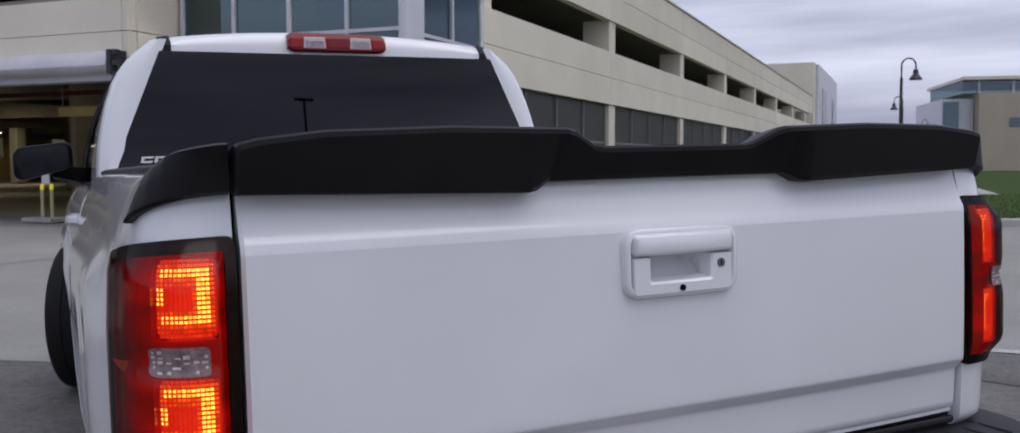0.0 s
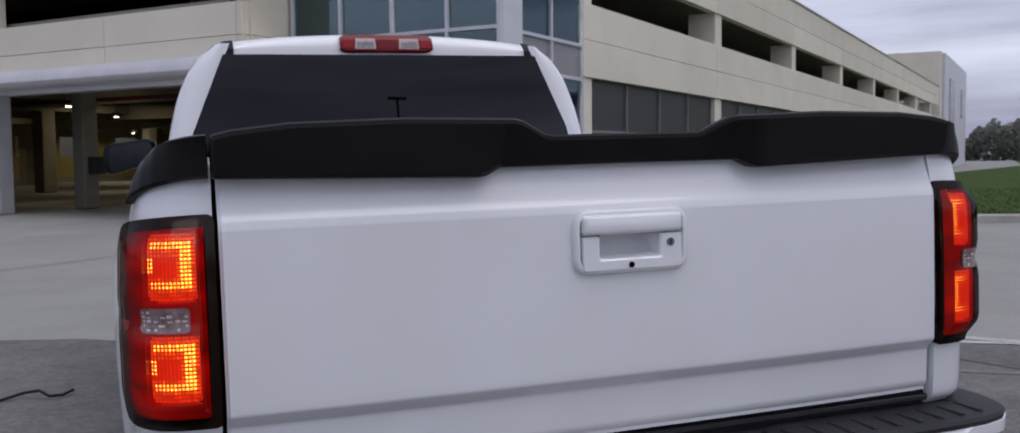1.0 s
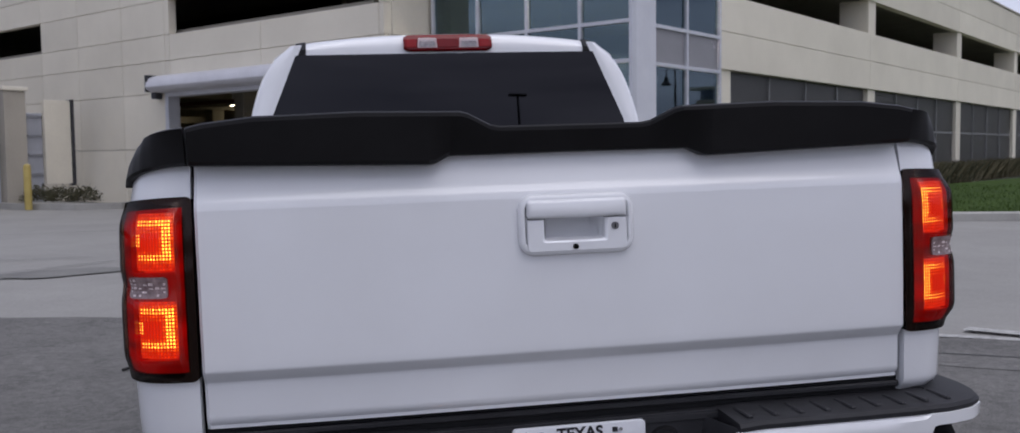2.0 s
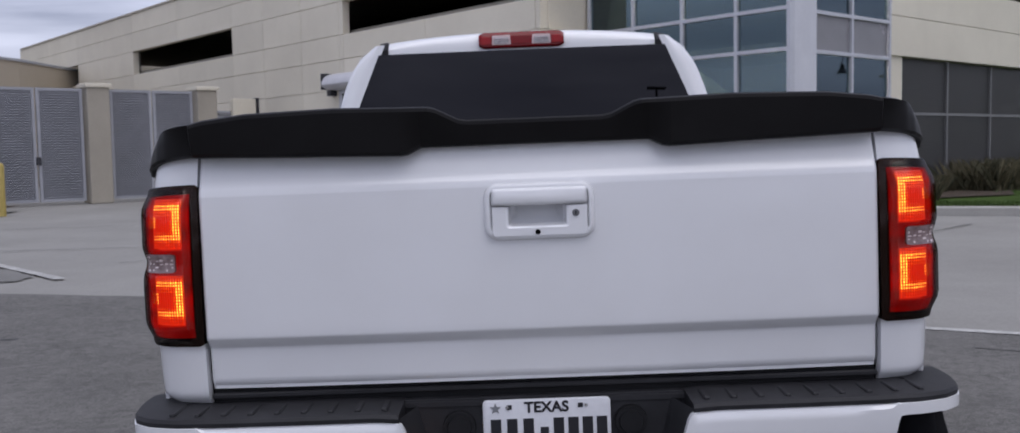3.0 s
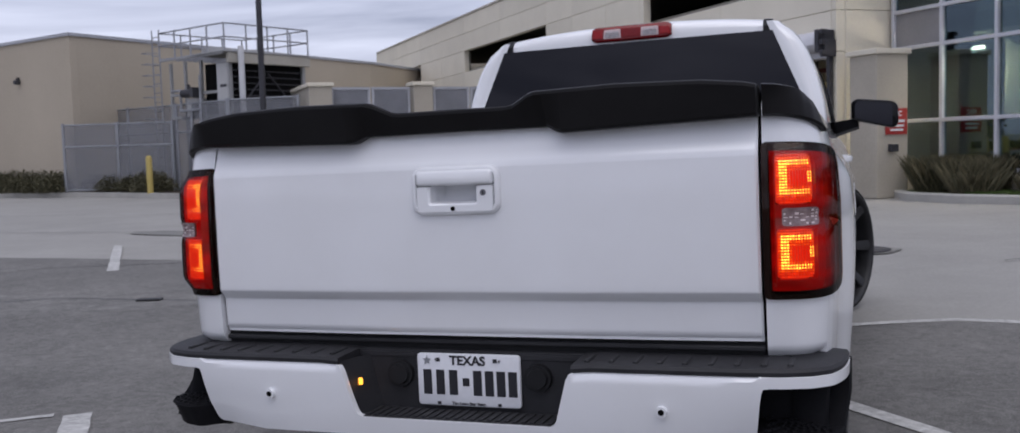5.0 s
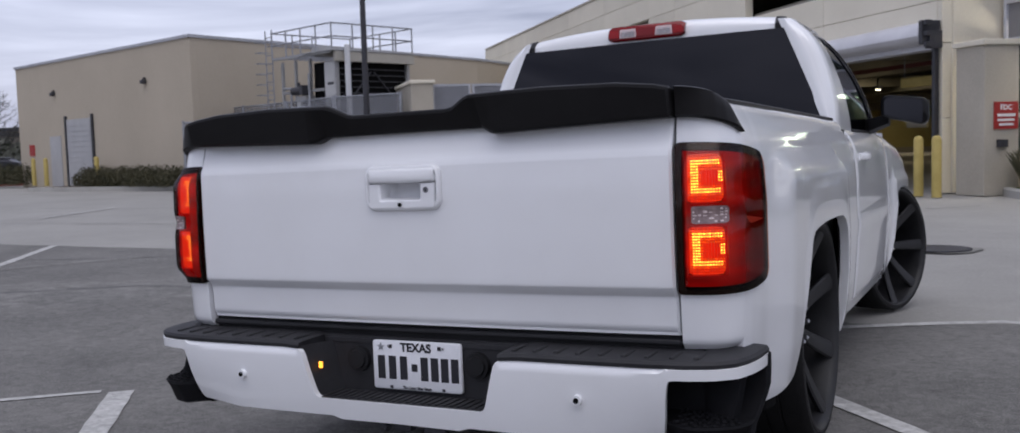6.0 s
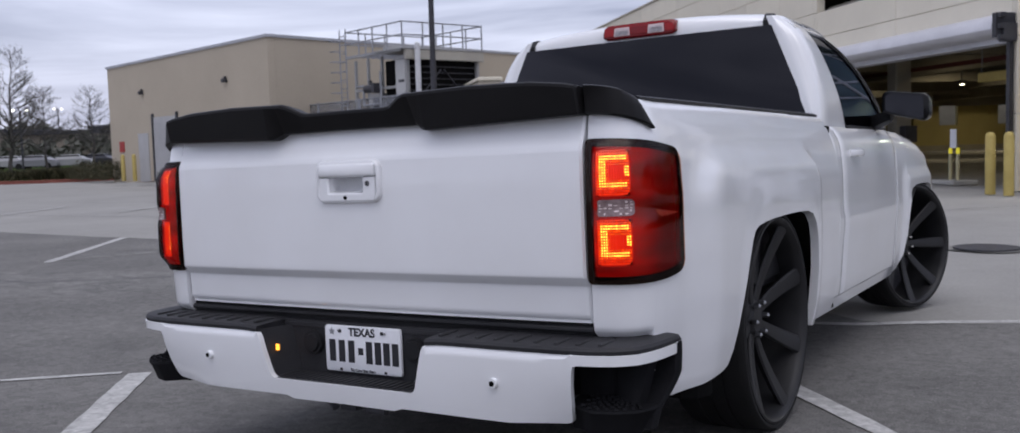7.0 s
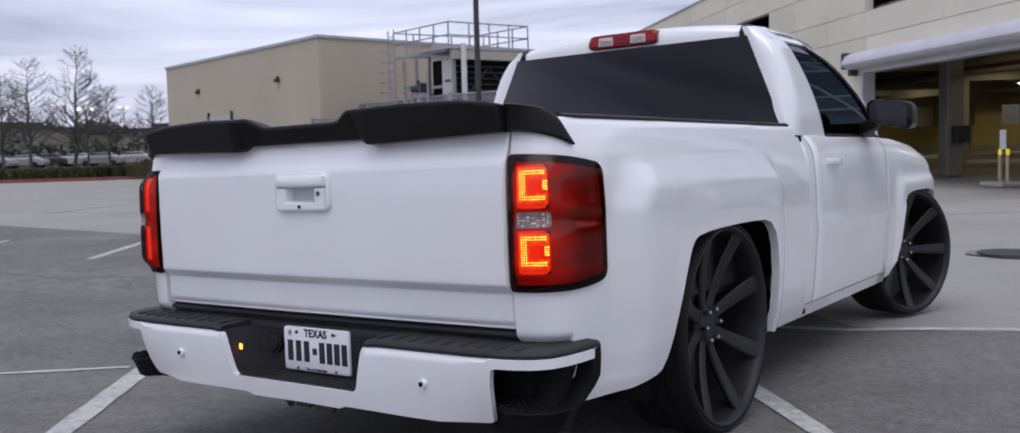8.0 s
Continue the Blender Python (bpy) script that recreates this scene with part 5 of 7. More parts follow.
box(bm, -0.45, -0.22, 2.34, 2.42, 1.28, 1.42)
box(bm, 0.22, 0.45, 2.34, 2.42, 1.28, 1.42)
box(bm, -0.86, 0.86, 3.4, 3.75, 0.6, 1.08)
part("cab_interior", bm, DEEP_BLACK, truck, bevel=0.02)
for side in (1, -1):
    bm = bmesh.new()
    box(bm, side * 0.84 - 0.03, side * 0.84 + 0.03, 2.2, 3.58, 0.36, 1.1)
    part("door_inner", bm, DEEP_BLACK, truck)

# centre brake lamp
BRAKE_RED = bsdf_material("brake_lens_red", (0.19, 0.003, 0.005), 0.08, 0.0, 0.4)
bm = bmesh.new()
rings = []
for f in frange(0, 1, 20):
    x = -0.196 + 0.392 * f
    e = 0.012 * (1 - min(1, f / 0.07, (1 - f) / 0.07)) ** 2
    c = 0.004 * (1 - (x / 0.2) ** 2)
    rings.append([bm.verts.new((x, y - c, z)) for y, z in ((2.245, 1.613 + e), (2.217, 1.614 + e), (2.209, 1.622 + e), (2.213, 1.665 - e), (2.228, 1.688 - e), (2.265, 1.692 - e))])
loft(bm, rings, closed=True)
third = part("brake_lamp", bm, BRAKE_RED, truck, "red and clear high brake lamp", smooth=True)
BRAKE_BRIGHT = bsdf_material("bright_red_lens", (0.3, 0.005, 0.007), 0.1, 0.0, 0.4)
BEZEL = bsdf_material("pale_lens_bezel", (0.62, 0.5, 0.5), 0.2, 0.0, 0.5)
GREY_LENS = surface("grey_ribbed_lens", (0.2, 0.19, 0.2), (0.62, 0.6, 0.63), 0.15, 60, 200, 0.2, spec=0.6)


def lens_block(name, x0, x1, z0, z1, out, mat):
    """A small leaning lens standing proud of the lamp's face."""
    bm = bmesh.new()
    v = [bm.verts.new((x, y, z)) for y0, y1 in ((2.2035 - out, 2.2095 - out), (2.225, 2.225)) for x, y, z in ((x0, y0, z0), (x1, y0, z0), (x1 - 0.003, y1, z1), (x0 + 0.003, y1, z1))]
    for f in ((0, 1, 2, 3), (4, 7, 6, 5), (0, 4, 5, 1), (2, 6, 7, 3), (0, 3, 7, 4), (1, 5, 6, 2)):
        bm.faces.new([v[i] for i in f])
    return part(name, bm, mat, third, bevel=0.003)


for x in (-0.092, 0.092):
    lens_block("lens_bezel", x - 0.044, x + 0.044, 1.628, 1.672, 0.0, BEZEL)
    lens_block("clear_lens", x - 0.037, x + 0.037, 1.633, 1.664, 0.0012, GREY_LENS)
    for k in range(3):
        z = 1.638 + 0.0085 * k
        lens_block("lens_rib", x - 0.034, x + 0.034, z, z + 0.0028, 0.0022, BEZEL)
    e = x * 1.78
    lens_block("end_lens", e - 0.024, e + 0.024, 1.63, 1.668, 0.0, BRAKE_BRIGHT)
lens_block("centre_lens", -0.044, 0.044, 1.63, 1.67, 0.0005, BRAKE_RED)

# window sticker as plain slanted bars
bm = bmesh.new()
for i in range(4):
    x = -0.748 + i * 0.046
    z0, z1 = 1.199, 1.222
    for a, b, w in ((z0, z0 + 0.007, 0.037), (z1 - 0.007, z1, 0.037), (z0, z1, 0.011)):
        quad = ((0, a), (w, a), (w + 0.006, b), (0.006, b))
        bm.faces.new([bm.verts.new((x + dx + 0.3 * (a - z0), back_y(z) - 0.017, z)) for dx, z in quad])
part("window_sticker", bm, PLATE_WHITE, truck)


# the body is a little widest at its rear end
for ob in truck.children_recursive:
    if ob.type == "MESH":
        for v in ob.data.vertices:
            x, y, z = v.co
            v.co.x = x * (1 + 0.012 * (1 - smooth_step(0.3, 1.3, y))) + 0.004 * (1 - smooth_step(0.3, 1.3, y))


# ---- wheels ----
def lathe(bm, prof, n=64):
    """Turns (radius, x) pairs round the x axis."""
    rings = []
    for i in range(n):
        a = 6.2831853 * i / n
        rings.append([bm.verts.new((x, r * math.cos(a), r * math.sin(a))) for r, x in prof])
    rings.append(rings[0])
    loft(bm, rings, caps=False)


def tyre_mesh():
    bm = bmesh.new()
    prof = [(0.36, 0.09), (0.37, 0.128), (0.379, 0.138), (0.388, 0.138), (0.395, 0.13), (0.4, 0.112), (0.401, 0.06), (0.401, 0.058), (0.396, 0.056), (0.396, 0.05), (0.402, 0.048), (0.402, 0.004), (0.396, 0.002), (0.396, -0.004), (0.402, -0.006)]
    prof += [(r, -x) for r, x in reversed(prof[:9])]
    lathe(bm, prof, 96)
    return bm


def rim_mesh():
    bm = bmesh.new()
    lathe(bm, [(0.374, 0.131), (0.373, 0.138), (0.366, 0.14), (0.358, 0.134), (0.35, 0.11), (0.346, 0.05), (0.342, -0.1), (0.357, -0.13)], 96)
    lathe(bm, [(0.001, 0.062), (0.05, 0.06), (0.062, 0.05), (0.085, 0.035), (0.09, 0.0), (0.09, -0.05), (0.001, -0.05)], 40)
    return bm


def spoke_mesh():
    """One tapered, slightly twisted blade from hub to rim."""
    bm = bmesh.new()
    rings = []
    for f in frange(0, 1, 8):
        r = 0.06 + 0.296 * f
        w = 0.021 + 0.016 * f
        x = 0.045 + 0.075 * f ** 1.6
        d = 0.028 - 0.006 * f
        tw = 0.004 * f
        rings.append([bm.verts.new((xx, yy, r)) for xx, yy in ((x - d, -w * 0.7), (x - 0.004 - tw, -w), (x + 0.002 - tw * 0.5, -w * 0.82), (x + 0.005, 0.0), (x + 0.003, w * 0.82), (x - 0.004, w), (x - d, w * 0.7))])
    loft(bm, rings, closed=True)
    return bm


tyre_data = finish(tyre_mesh(), "tyre", RUBBER, True)
rim_data = finish(rim_mesh(), "rim", RIM_BLACK, True)
spoke_data = finish(spoke_mesh(), "spoke", RIM_BLACK, True)
bm = bmesh.new()
tube(bm, (0.058, 0, 0.062), (0.078, 0, 0.062), 0.0105, 0.009, n=6)
tube(bm, (0.078, 0, 0.062), (0.084, 0, 0.062), 0.009, 0.004, n=6)
LUG_STEEL = bsdf_material("dull_lug_steel", (0.3, 0.3, 0.31), 0.28, 1.0)
lug_data = finish(bm, "lug_nut", LUG_STEEL)
bm = bmesh.new()
tube(bm, (-0.03, 0, 0), (-0.04, 0, 0), 0.2, n=40)
tube(bm, (-0.1, 0, 0), (-0.105, 0, 0), 0.343, n=48)
disc_data = finish(bm, "brake_disc", DARK_STEEL, True)
for spin, x, y, steer in ((20, 0.835, 1.195, 0), (9, -0.835, 1.195, 0), (-2, 0.815, 4.262, -21), (31, -0.815, 4.262, -21)):
    wheel = new("wheel")
    wheel.parent = truck
    wheel.matrix_basis = pose(x, y, 0.402, 0, 0, steer + (180 if x < 0 else 0)) @ pose(0, 0, 0, spin, 0, 0)
    part("tyre", tyre_data, RUBBER, wheel)
    part("rim", rim_data, RIM_BLACK, wheel)
    part("brake_disc", disc_data, DARK_STEEL, wheel)
    for i in range(8):
        sp = part("spoke", spoke_data, RIM_BLACK, wheel)
        sp.matrix_basis = pose(0, 0, 0, 45 * i)
    for i in range(6):
        lg = part("lug_nut", lug_data, LUG_STEEL, wheel)
        lg.matrix_basis = pose(0, 0, 0, 60 * i + 14)
# wheel housings
for y0, y1 in ((0.66, 1.68), (3.78, 4.74)):
    for side in (1, -1):
        bm = bmesh.new()
        rings = []
        for a in frange(0, 180, 16):
            yy, zz = (y0 + y1) / 2 + 0.49 * math.cos(radians(a)), 0.36 + 0.47 * math.sin(radians(a)) ** 0.6
            rings.append([bm.verts.new((side * x, yy, zz)) for x in (0.93, 0.5)])
        loft(bm, rings, caps=False)
        box(bm, side * 0.5 - 0.01, side * 0.5 + 0.01, y0, y1, 0.25, 0.85)
        part("wheel_housing", bm, DEEP_BLACK, truck)


# a bent strap lying on the asphalt, and a flat scrap beyond it
bm = bmesh.new()
path = [Vector((-1.74, 3.66, 0)), Vector((-1.64, 3.7, 0.02)), Vector((-1.56, 3.68, 0.03)), Vector((-1.5, 3.6, 0.012)), Vector((-1.44, 3.62, 0.008)), Vector((-1.4, 3.7, 0.012))]
for a, b in zip(path, path[1:]):
    lift = Vector((0, 0, ground_z(a.x, a.y) + 0.012))
    tube(bm, a + lift, b + lift, 0.008, n=8)
tagged(part("rubber_strap", bm, TEXTURED_BLACK, smooth=True), "bent black rubber strap lying on the asphalt", "strap")
box_part("rubber_scrap", (-0.1, 0.1, -0.05, 0.05, 0.0, 0.016), TEXTURED_BLACK, bevel=0.006).matrix_basis = pose(-4.45, 3.9, ground_z(-4.45, 3.9) + 0.004, 0, 0, 25)
tagged(bpy.data.objects["rubber_scrap"], "flat black rubber scrap on the asphalt", "scrap")


# ---- kerbs, lawn and beds ----
def kerb_run(pts, h=0.14, w=0.16, mat=KERB, label="pale concrete kerb", name="kerb"):
    pts = [Vector((*p, 0)) for p in pts]
    bm = bmesh.new()
    rings = []
    for i, p in enumerate(pts):
        d = (pts[min(i + 1, len(pts) - 1)] - pts[max(i - 1, 0)]).normalized()
        n = Vector((-d.y, d.x, 0))
        rings.append([bm.verts.new(p + n * a + Vector((0, 0, z))) for a, z in ((-w / 2, -0.05), (-w / 2, h - 0.025), (-w / 2 + 0.03, h), (w / 2, h), (w / 2, -0.05))])
    loft(bm, rings, closed=True)
    return tagged(part(name, bm, mat, smooth=True), label, "kerb", kind="structure")


KERB_R = [(1.55, 17.1), (1.75, 16.2), (2.5, 15.45), (4.3, 14.5), (6.6, 13.35), (9.0, 12.6), (11.5, 11.85), (15.6, 10.4), (22, 7.8), (32, 3.0), (60, -14)]
KERB_L = [(-10.9, 17.4), (-11.3, 17.05), (-13.1, 17.75), (-16.5, 19.3), (-21.3, 20.75), (-25, 21.1), (-30, 20.9)]
RED_KERB = surface("faded_red_kerb", (0.16, 0.045, 0.035), (0.26, 0.09, 0.07), 0.8, 2, 40, 0.2)
kerb_run(KERB_R)
kerb_run(KERB_L)
kerb_run([(-5.4, 23.5), (-5.7, 22.6), (-6.6, 22.3), (-8.2, 23.2), (-9.4, 24.6)])
kerb_run([(-26, 33.0), (-36.5, 27.5), (-39, 26.2), (-40, 24.0), (-48, 18.0), (-70, 2.0)], mat=RED_KERB, label="faded red painted kerb")


def filled(name, pts, z, mat, label, category):
    bm = bmesh.new()
    bm.faces.new([bm.verts.new((x, y, z)) for x, y in pts])
    bmesh.ops.triangulate(bm, faces=bm.faces)
    return tagged(part(name, bm, mat), label, category, kind="structure")


LAWN_FAR = [(130, -20), (190, 60), (170, 160), (75.6, 68.4)]
filled("lawn", KERB_R + LAWN_FAR + [(8.0, 17.2), (7.0, 17.3), (3.0, 18.0)], 0.125, GRASS, "green lawn behind the kerb", "lawn")
filled("lawn", [(-26, 33.0), (-36.5, 27.5), (-39, 26.2), (-40, 24.0), (-48, 18.0), (-70, 2.0), (-150, 40), (-90, 90)], 0.12, GRASS, "green verge beyond the lot", "lawn")
MULCH = surface("bark_mulch", (0.035, 0.025, 0.018), (0.085, 0.062, 0.045), 0.95, 3, 60, 0.8, bump_dist=0.02)
filled("mulch_bed", [(1.75, 17.2), (2.6, 15.9), (4.5, 15.2), (6.8, 15.2), (9.4, 16.2), (10.5, 18.5), (7.0, 17.35), (3.0, 18.2)], 0.15, MULCH, "brown mulch bed under the glass front", "bed")
filled("mulch_bed", KERB_L + [(-30, 22.5), (-24.5, 23.2), (-18.6, 21.5), (-15.3, 20.0), (-12.4, 19.6), (-11.2, 19.3)], 0.12, MULCH, "brown mulch bed along the fence", "bed")
PATH_MAT = surface("footpath_concrete", (0.34, 0.33, 0.31), (0.46, 0.45, 0.42), 0.85, 1, 30, 0.2)
strip("footpath", [(26, 20), (40, 33), (60, 50), (95, 74)], 1.6, PATH_MAT, 0.135, "pale concrete footpath across the lawn", "path")


def leaf_material(name, dark, light):
    m = bsdf_material(name, light, 0.75, 0, 0.3)
    n, l = m.node_tree.nodes, m.node_tree.links
    geo, ramp = n.new("ShaderNodeNewGeometry"), n.new("ShaderNodeValToRGB")
    ramp.color_ramp.elements[0].color, ramp.color_ramp.elements[1].color = (*dark, 1), (*light, 1)
    l.new(geo.outputs["Random Per Island"], ramp.inputs["Fac"])
    l.new(ramp.outputs["Color"], n["Principled BSDF"].inputs["Base Color"])
    return m


BLADE = leaf_material("grass_blades", (0.034, 0.068, 0.012), (0.095, 0.15, 0.036))
SHRUB = leaf_material("shrub_leaves", (0.022, 0.024, 0.012), (0.1, 0.09, 0.048))
DRY = leaf_material("ornamental_grass_blades", (0.04, 0.042, 0.023), (0.16, 0.14, 0.082))


def blades(pts_fn, count, h0, h1, w, seed, spread=0.5):
    rnd = random.Random(seed)
    verts, faces = [], []
    for i in range(count):
        x, y, z = pts_fn(rnd)
        a, h = rnd.uniform(0, 6.283), rnd.uniform(h0, h1)
        dx, dy = math.cos(a), math.sin(a)
        lean = rnd.uniform(0.1, spread) * h
        b = rnd.uniform(0, 6.283)
        k = len(verts)
        verts += [(x - dx * w, y - dy * w, z), (x + dx * w, y + dy * w, z), (x + math.cos(b) * lean * 0.5 + dx * w * 0.7, y + math.sin(b) * lean * 0.5 + dy * w * 0.7, z + h * 0.65), (x + math.cos(b) * lean, y + math.sin(b) * lean, z + h)]
        faces += [(k, k + 1, k + 2), (k, k + 2, k + 3)]
    return verts, faces


def stuff(name, data, mat, label, category):
    me = bpy.data.meshes.new(name)
    me.from_pydata(data[0], [], data[1])
    me.materials.append(mat)
    return tagged(new(name, me), label, category, kind="stuff")


def kerb_y(x):
    for (a, p), (b, q) in zip(KERB_R[2:], KERB_R[3:]):
        if a <= x <= b:
            return p + (q - p) * (x - a) / (b - a)
    return KERB_R[-1][1]


def lawn_point(r):
    x = 2.6 + 30 * r.random() ** 1.4
    return x, kerb_y(x) + 0.12 + (14 if x > 9.5 else 1.2) * r.random() ** 1.6, 0.12


stuff("lawn_grass", blades(lawn_point, 34000, 0.03, 0.075, 0.009, 5, 0.8), BLADE, "short green lawn grass", "grass")


def tuft_row(name, spots, mat, count, h, label, seed):
    for i, (x, y, k) in enumerate(spots):
        rnd_seed = seed * 100 + i

        def point(r, x=x, y=y, k=k):
            a, d = r.uniform(0, 6.283), 0.42 * k * math.sqrt(r.random())
            return x + d * math.cos(a), y + d * math.sin(a), 0.13
        verts, faces = blades(point, int(count * 2.4), 0.3 * h * k, h * k, 0.0026, rnd_seed, 0.75)
        me = bpy.data.meshes.new(name)
        me.from_pydata(verts, [], faces)
        me.materials.append(mat)
        tagged(new(name, me), label, "plant", "planting along the building")



def wall_bed_point(r):
    u, v = 19 + 70 * r.random() ** 1.3, 7.75 - 1.1 * r.random()
    x, y, _ = lot(u, v)
    return x, y, 0.1


stuff("wall_planting", blades(wall_bed_point, 22000, 0.25, 0.75, 0.016, 61, 0.9), DRY, "low dull green planting at the foot of the wall", "shrubs")
rp = random.Random(12)
tuft_row("ornamental_grass", [(2.3 + 0.55 * i + rp.uniform(-0.15, 0.15), 16.6 - 0.1 * i + rp.uniform(-0.35, 0.35) + (0.04 * i * i if i > 8 else 0), rp.uniform(0.75, 1.2)) for i in range(15)], DRY, 1500, 0.66, "clump of dull green ornamental grass in the mulch bed", 3)
tuft_row("ornamental_grass", [(2.9 + 0.7 * i + rp.uniform(-0.15, 0.15), 15.8 - 0.12 * i + rp.uniform(-0.2, 0.2) + (0.05 * i * i if i > 6 else 0), rp.uniform(0.6, 0.9)) for i in range(10)], DRY, 1100, 0.5, "clump of dull green ornamental grass in the mulch bed", 4)


def shrub(x, y, r, h, seed, count=900, mat=SHRUB, name="shrub", label="low dark green shrub in the bed"):
    rnd = random.Random(seed)
    verts, faces = [], []
    for i in range(count):
        a, b = rnd.uniform(0, 6.283), math.acos(rnd.uniform(-0.1, 1))
        k = rnd.uniform(0.55, 1.08) * (1 + 0.25 * noise.noise((math.cos(a) * 2 + seed, math.sin(a) * 2, b * 2)))
        c = Vector((x + r * k * math.sin(b) * math.cos(a), y + r * k * math.sin(b) * math.sin(a), 0.14 + h * k * math.cos(b) * 0.95 + 0.05))
        d = Vector((rnd.uniform(-1, 1), rnd.uniform(-1, 1), rnd.uniform(-0.3, 1))).normalized()
        e = d.orthogonal().normalized()
        s = rnd.uniform(0.022, 0.05)
        n = len(verts)
        verts += [tuple(c - e * s * 0.5), tuple(c + d * s), tuple(c + e * s * 0.5), tuple(c - d * s * 0.5)]
        faces.append((n, n + 1, n + 2, n + 3))
    me = bpy.data.meshes.new(name)
    me.from_pydata(verts, [], faces)
    me.materials.append(mat)
    return tagged(new(name, me), label, "shrub", "shrubs along the beds")


for i in range(17):
    f = i / 16
    if i in (5, 6, 7):
        continue
    shrub(-12.1 - 12.5 * f + rp.uniform(-0.2, 0.2), 18.5 + 3.9 * f ** 0.85 + rp.uniform(-0.2, 0.3), rp.uniform(0.5, 0.7), rp.uniform(0.4, 0.58), 40 + i, 2600)
for x, y in ((-6.7, 23.3), (-7.3, 23.7), (-8.0, 24.3)):
    shrub(x, y, 0.4, 0.36, int(y * 10))
for i in range(9):
    f = i / 8
    shrub(-28.9 + 6.2 * f, 22.4 - 1.6 * f + rp.uniform(-0.1, 0.2), 0.6, 0.62, 80 + i, 2600)
for i in range(4):
    shrub(-38.5 + i * 1.2, 25.2 - 0.3 * i, 0.6, 0.8, 95 + i, 2200)


# ---- parking garage ----
garage = thing("parking_garage", LOT, "beige precast concrete parking garage with a glazed corner", "building")


def panels(axis, at, th, cuts, rows, mat, holes=(), gap=0.012):
    """Precast panels on the plane axis = at (u or v), one part each; holes are (a0, a1, z0, z1) left open."""
    for a0, a1 in zip(cuts, cuts[1:]):
        for z0, z1 in zip(rows, rows[1:]):
            ca, cz = (a0 + a1) / 2, (z0 + z1) / 2
            if any(h[0] < ca < h[1] and h[2] < cz < h[3] for h in holes):
                continue
            g = gap / 2
            if axis == "u":
                box_part("wall_panel", (at, at + th, a0 + g, a1 - g, z0 + g, z1 - g), mat, garage, bevel=0.006)
            else:
                box_part("wall_panel", (a0 + g, a1 - g, at, at + th, z0 + g, z1 - g), mat, garage, bevel=0.006)


# side with the vehicle door
DOOR_V0, DOOR_V1, DOOR_Z = 13.0, 20.62, 2.82
B_CUTS = [12.85, DOOR_V0, 16.8, 20.42, DOOR_V1, 22.62, 24.87, 26.95, 31.2, 35.4, 38.6, 41.85, 46, 50.4]
B_ROWS = [0, 1.42, DOOR_Z, 3.62, 4.26, 5.12, 5.82, 6.5]
panels("u", 12.0, 0.22, B_CUTS, B_ROWS, PRECAST, [(DOOR_V0, DOOR_V1, 0, DOOR_Z), (13.0, 20.42, 4.34, 5.0), (26.95, 35.4, 4.34, 5.0), (41.85, 50.0, 4.34, 5.0)])
box_part("wall_core", (12.16, 12.3, 20.63, 26.9, 0, 6.45), JOINT, garage)
box_part("wall_core", (12.16, 12.3, 26.9, 50.3, 0, 4.2), JOINT, garage)
box_part("wall_core", (12.16, 12.3, 26.9, 50.3, 5.18, 6.45), JOINT, garage)
box_part("wall_core", (12.16, 12.3, 12.87, 20.63, 2.86, 4.2), JOINT, garage)
box_part("wall_core", (12.16, 12.3, 12.87, 20.63, 5.18, 6.45), JOINT, garage)
box_part("wall_core", (12.16, 12.3, 35.45, 41.8, 4.2, 5.1), JOINT, garage)
box_part("coping", (11.96, 12.34, 12.83, 50.42, 6.5, 6.58), PRECAST_DARK, garage, bevel=0.01)
panels("v", 12.82, 0.2, [12.2, 13.36], [0, 2.8, 3.62, 5.0, 6.5], PRECAST)
panels("v", 50.4, 0.2, [12.0, 22, 34], [0, 2.8, 4.44, 6.5], PRECAST)
# long side
LOUVRE = surface("dark_louvre_back", (0.04, 0.04, 0.04), (0.075, 0.073, 0.07), 0.35, 1.0, 30, 0.05)
LOUVRE_SLAT = surface("grey_louvre_slat", (0.075, 0.075, 0.075), (0.12, 0.118, 0.115), 0.5, 1.0, 30, 0.05)
LOUVRE_FRAME = surface("grey_screen_frame", (0.17, 0.17, 0.172), (0.24, 0.24, 0.24), 0.5, 2.0, 30, 0.05)
A_CUTS = [16.95] + [26.5 + 9.75 * k for k in range(7)] + [91.0]
panels("v", 8.0, 0.24, A_CUTS, [2.92, 3.72, 4.5], PRECAST)
panels("v", 8.0, 0.24, A_CUTS, [5.43, 6.2, 7.08], PRECAST)
panels("v", 8.02, 0.24, A_CUTS, [0.0, 0.42], PRECAST_DARK)
box_part("wall_core", (17.0, 90.9, 8.15, 8.35, 2.95, 4.46), JOINT, garage)
box_part("wall_core", (17.0, 90.9, 8.15, 8.35, 5.47, 7.04), JOINT, garage)
box_part("coping", (16.93, 91.02, 7.96, 8.4, 7.08, 7.16), PRECAST_DARK, garage, bevel=0.01)
for k in range(8):
    u = 26.5 + 9.75 * (k - 1) if k else 17.0
    box_part("column", (u, u + 0.62, 8.06, 8.9, 0, 5.45), PRECAST, garage, bevel=0.01)
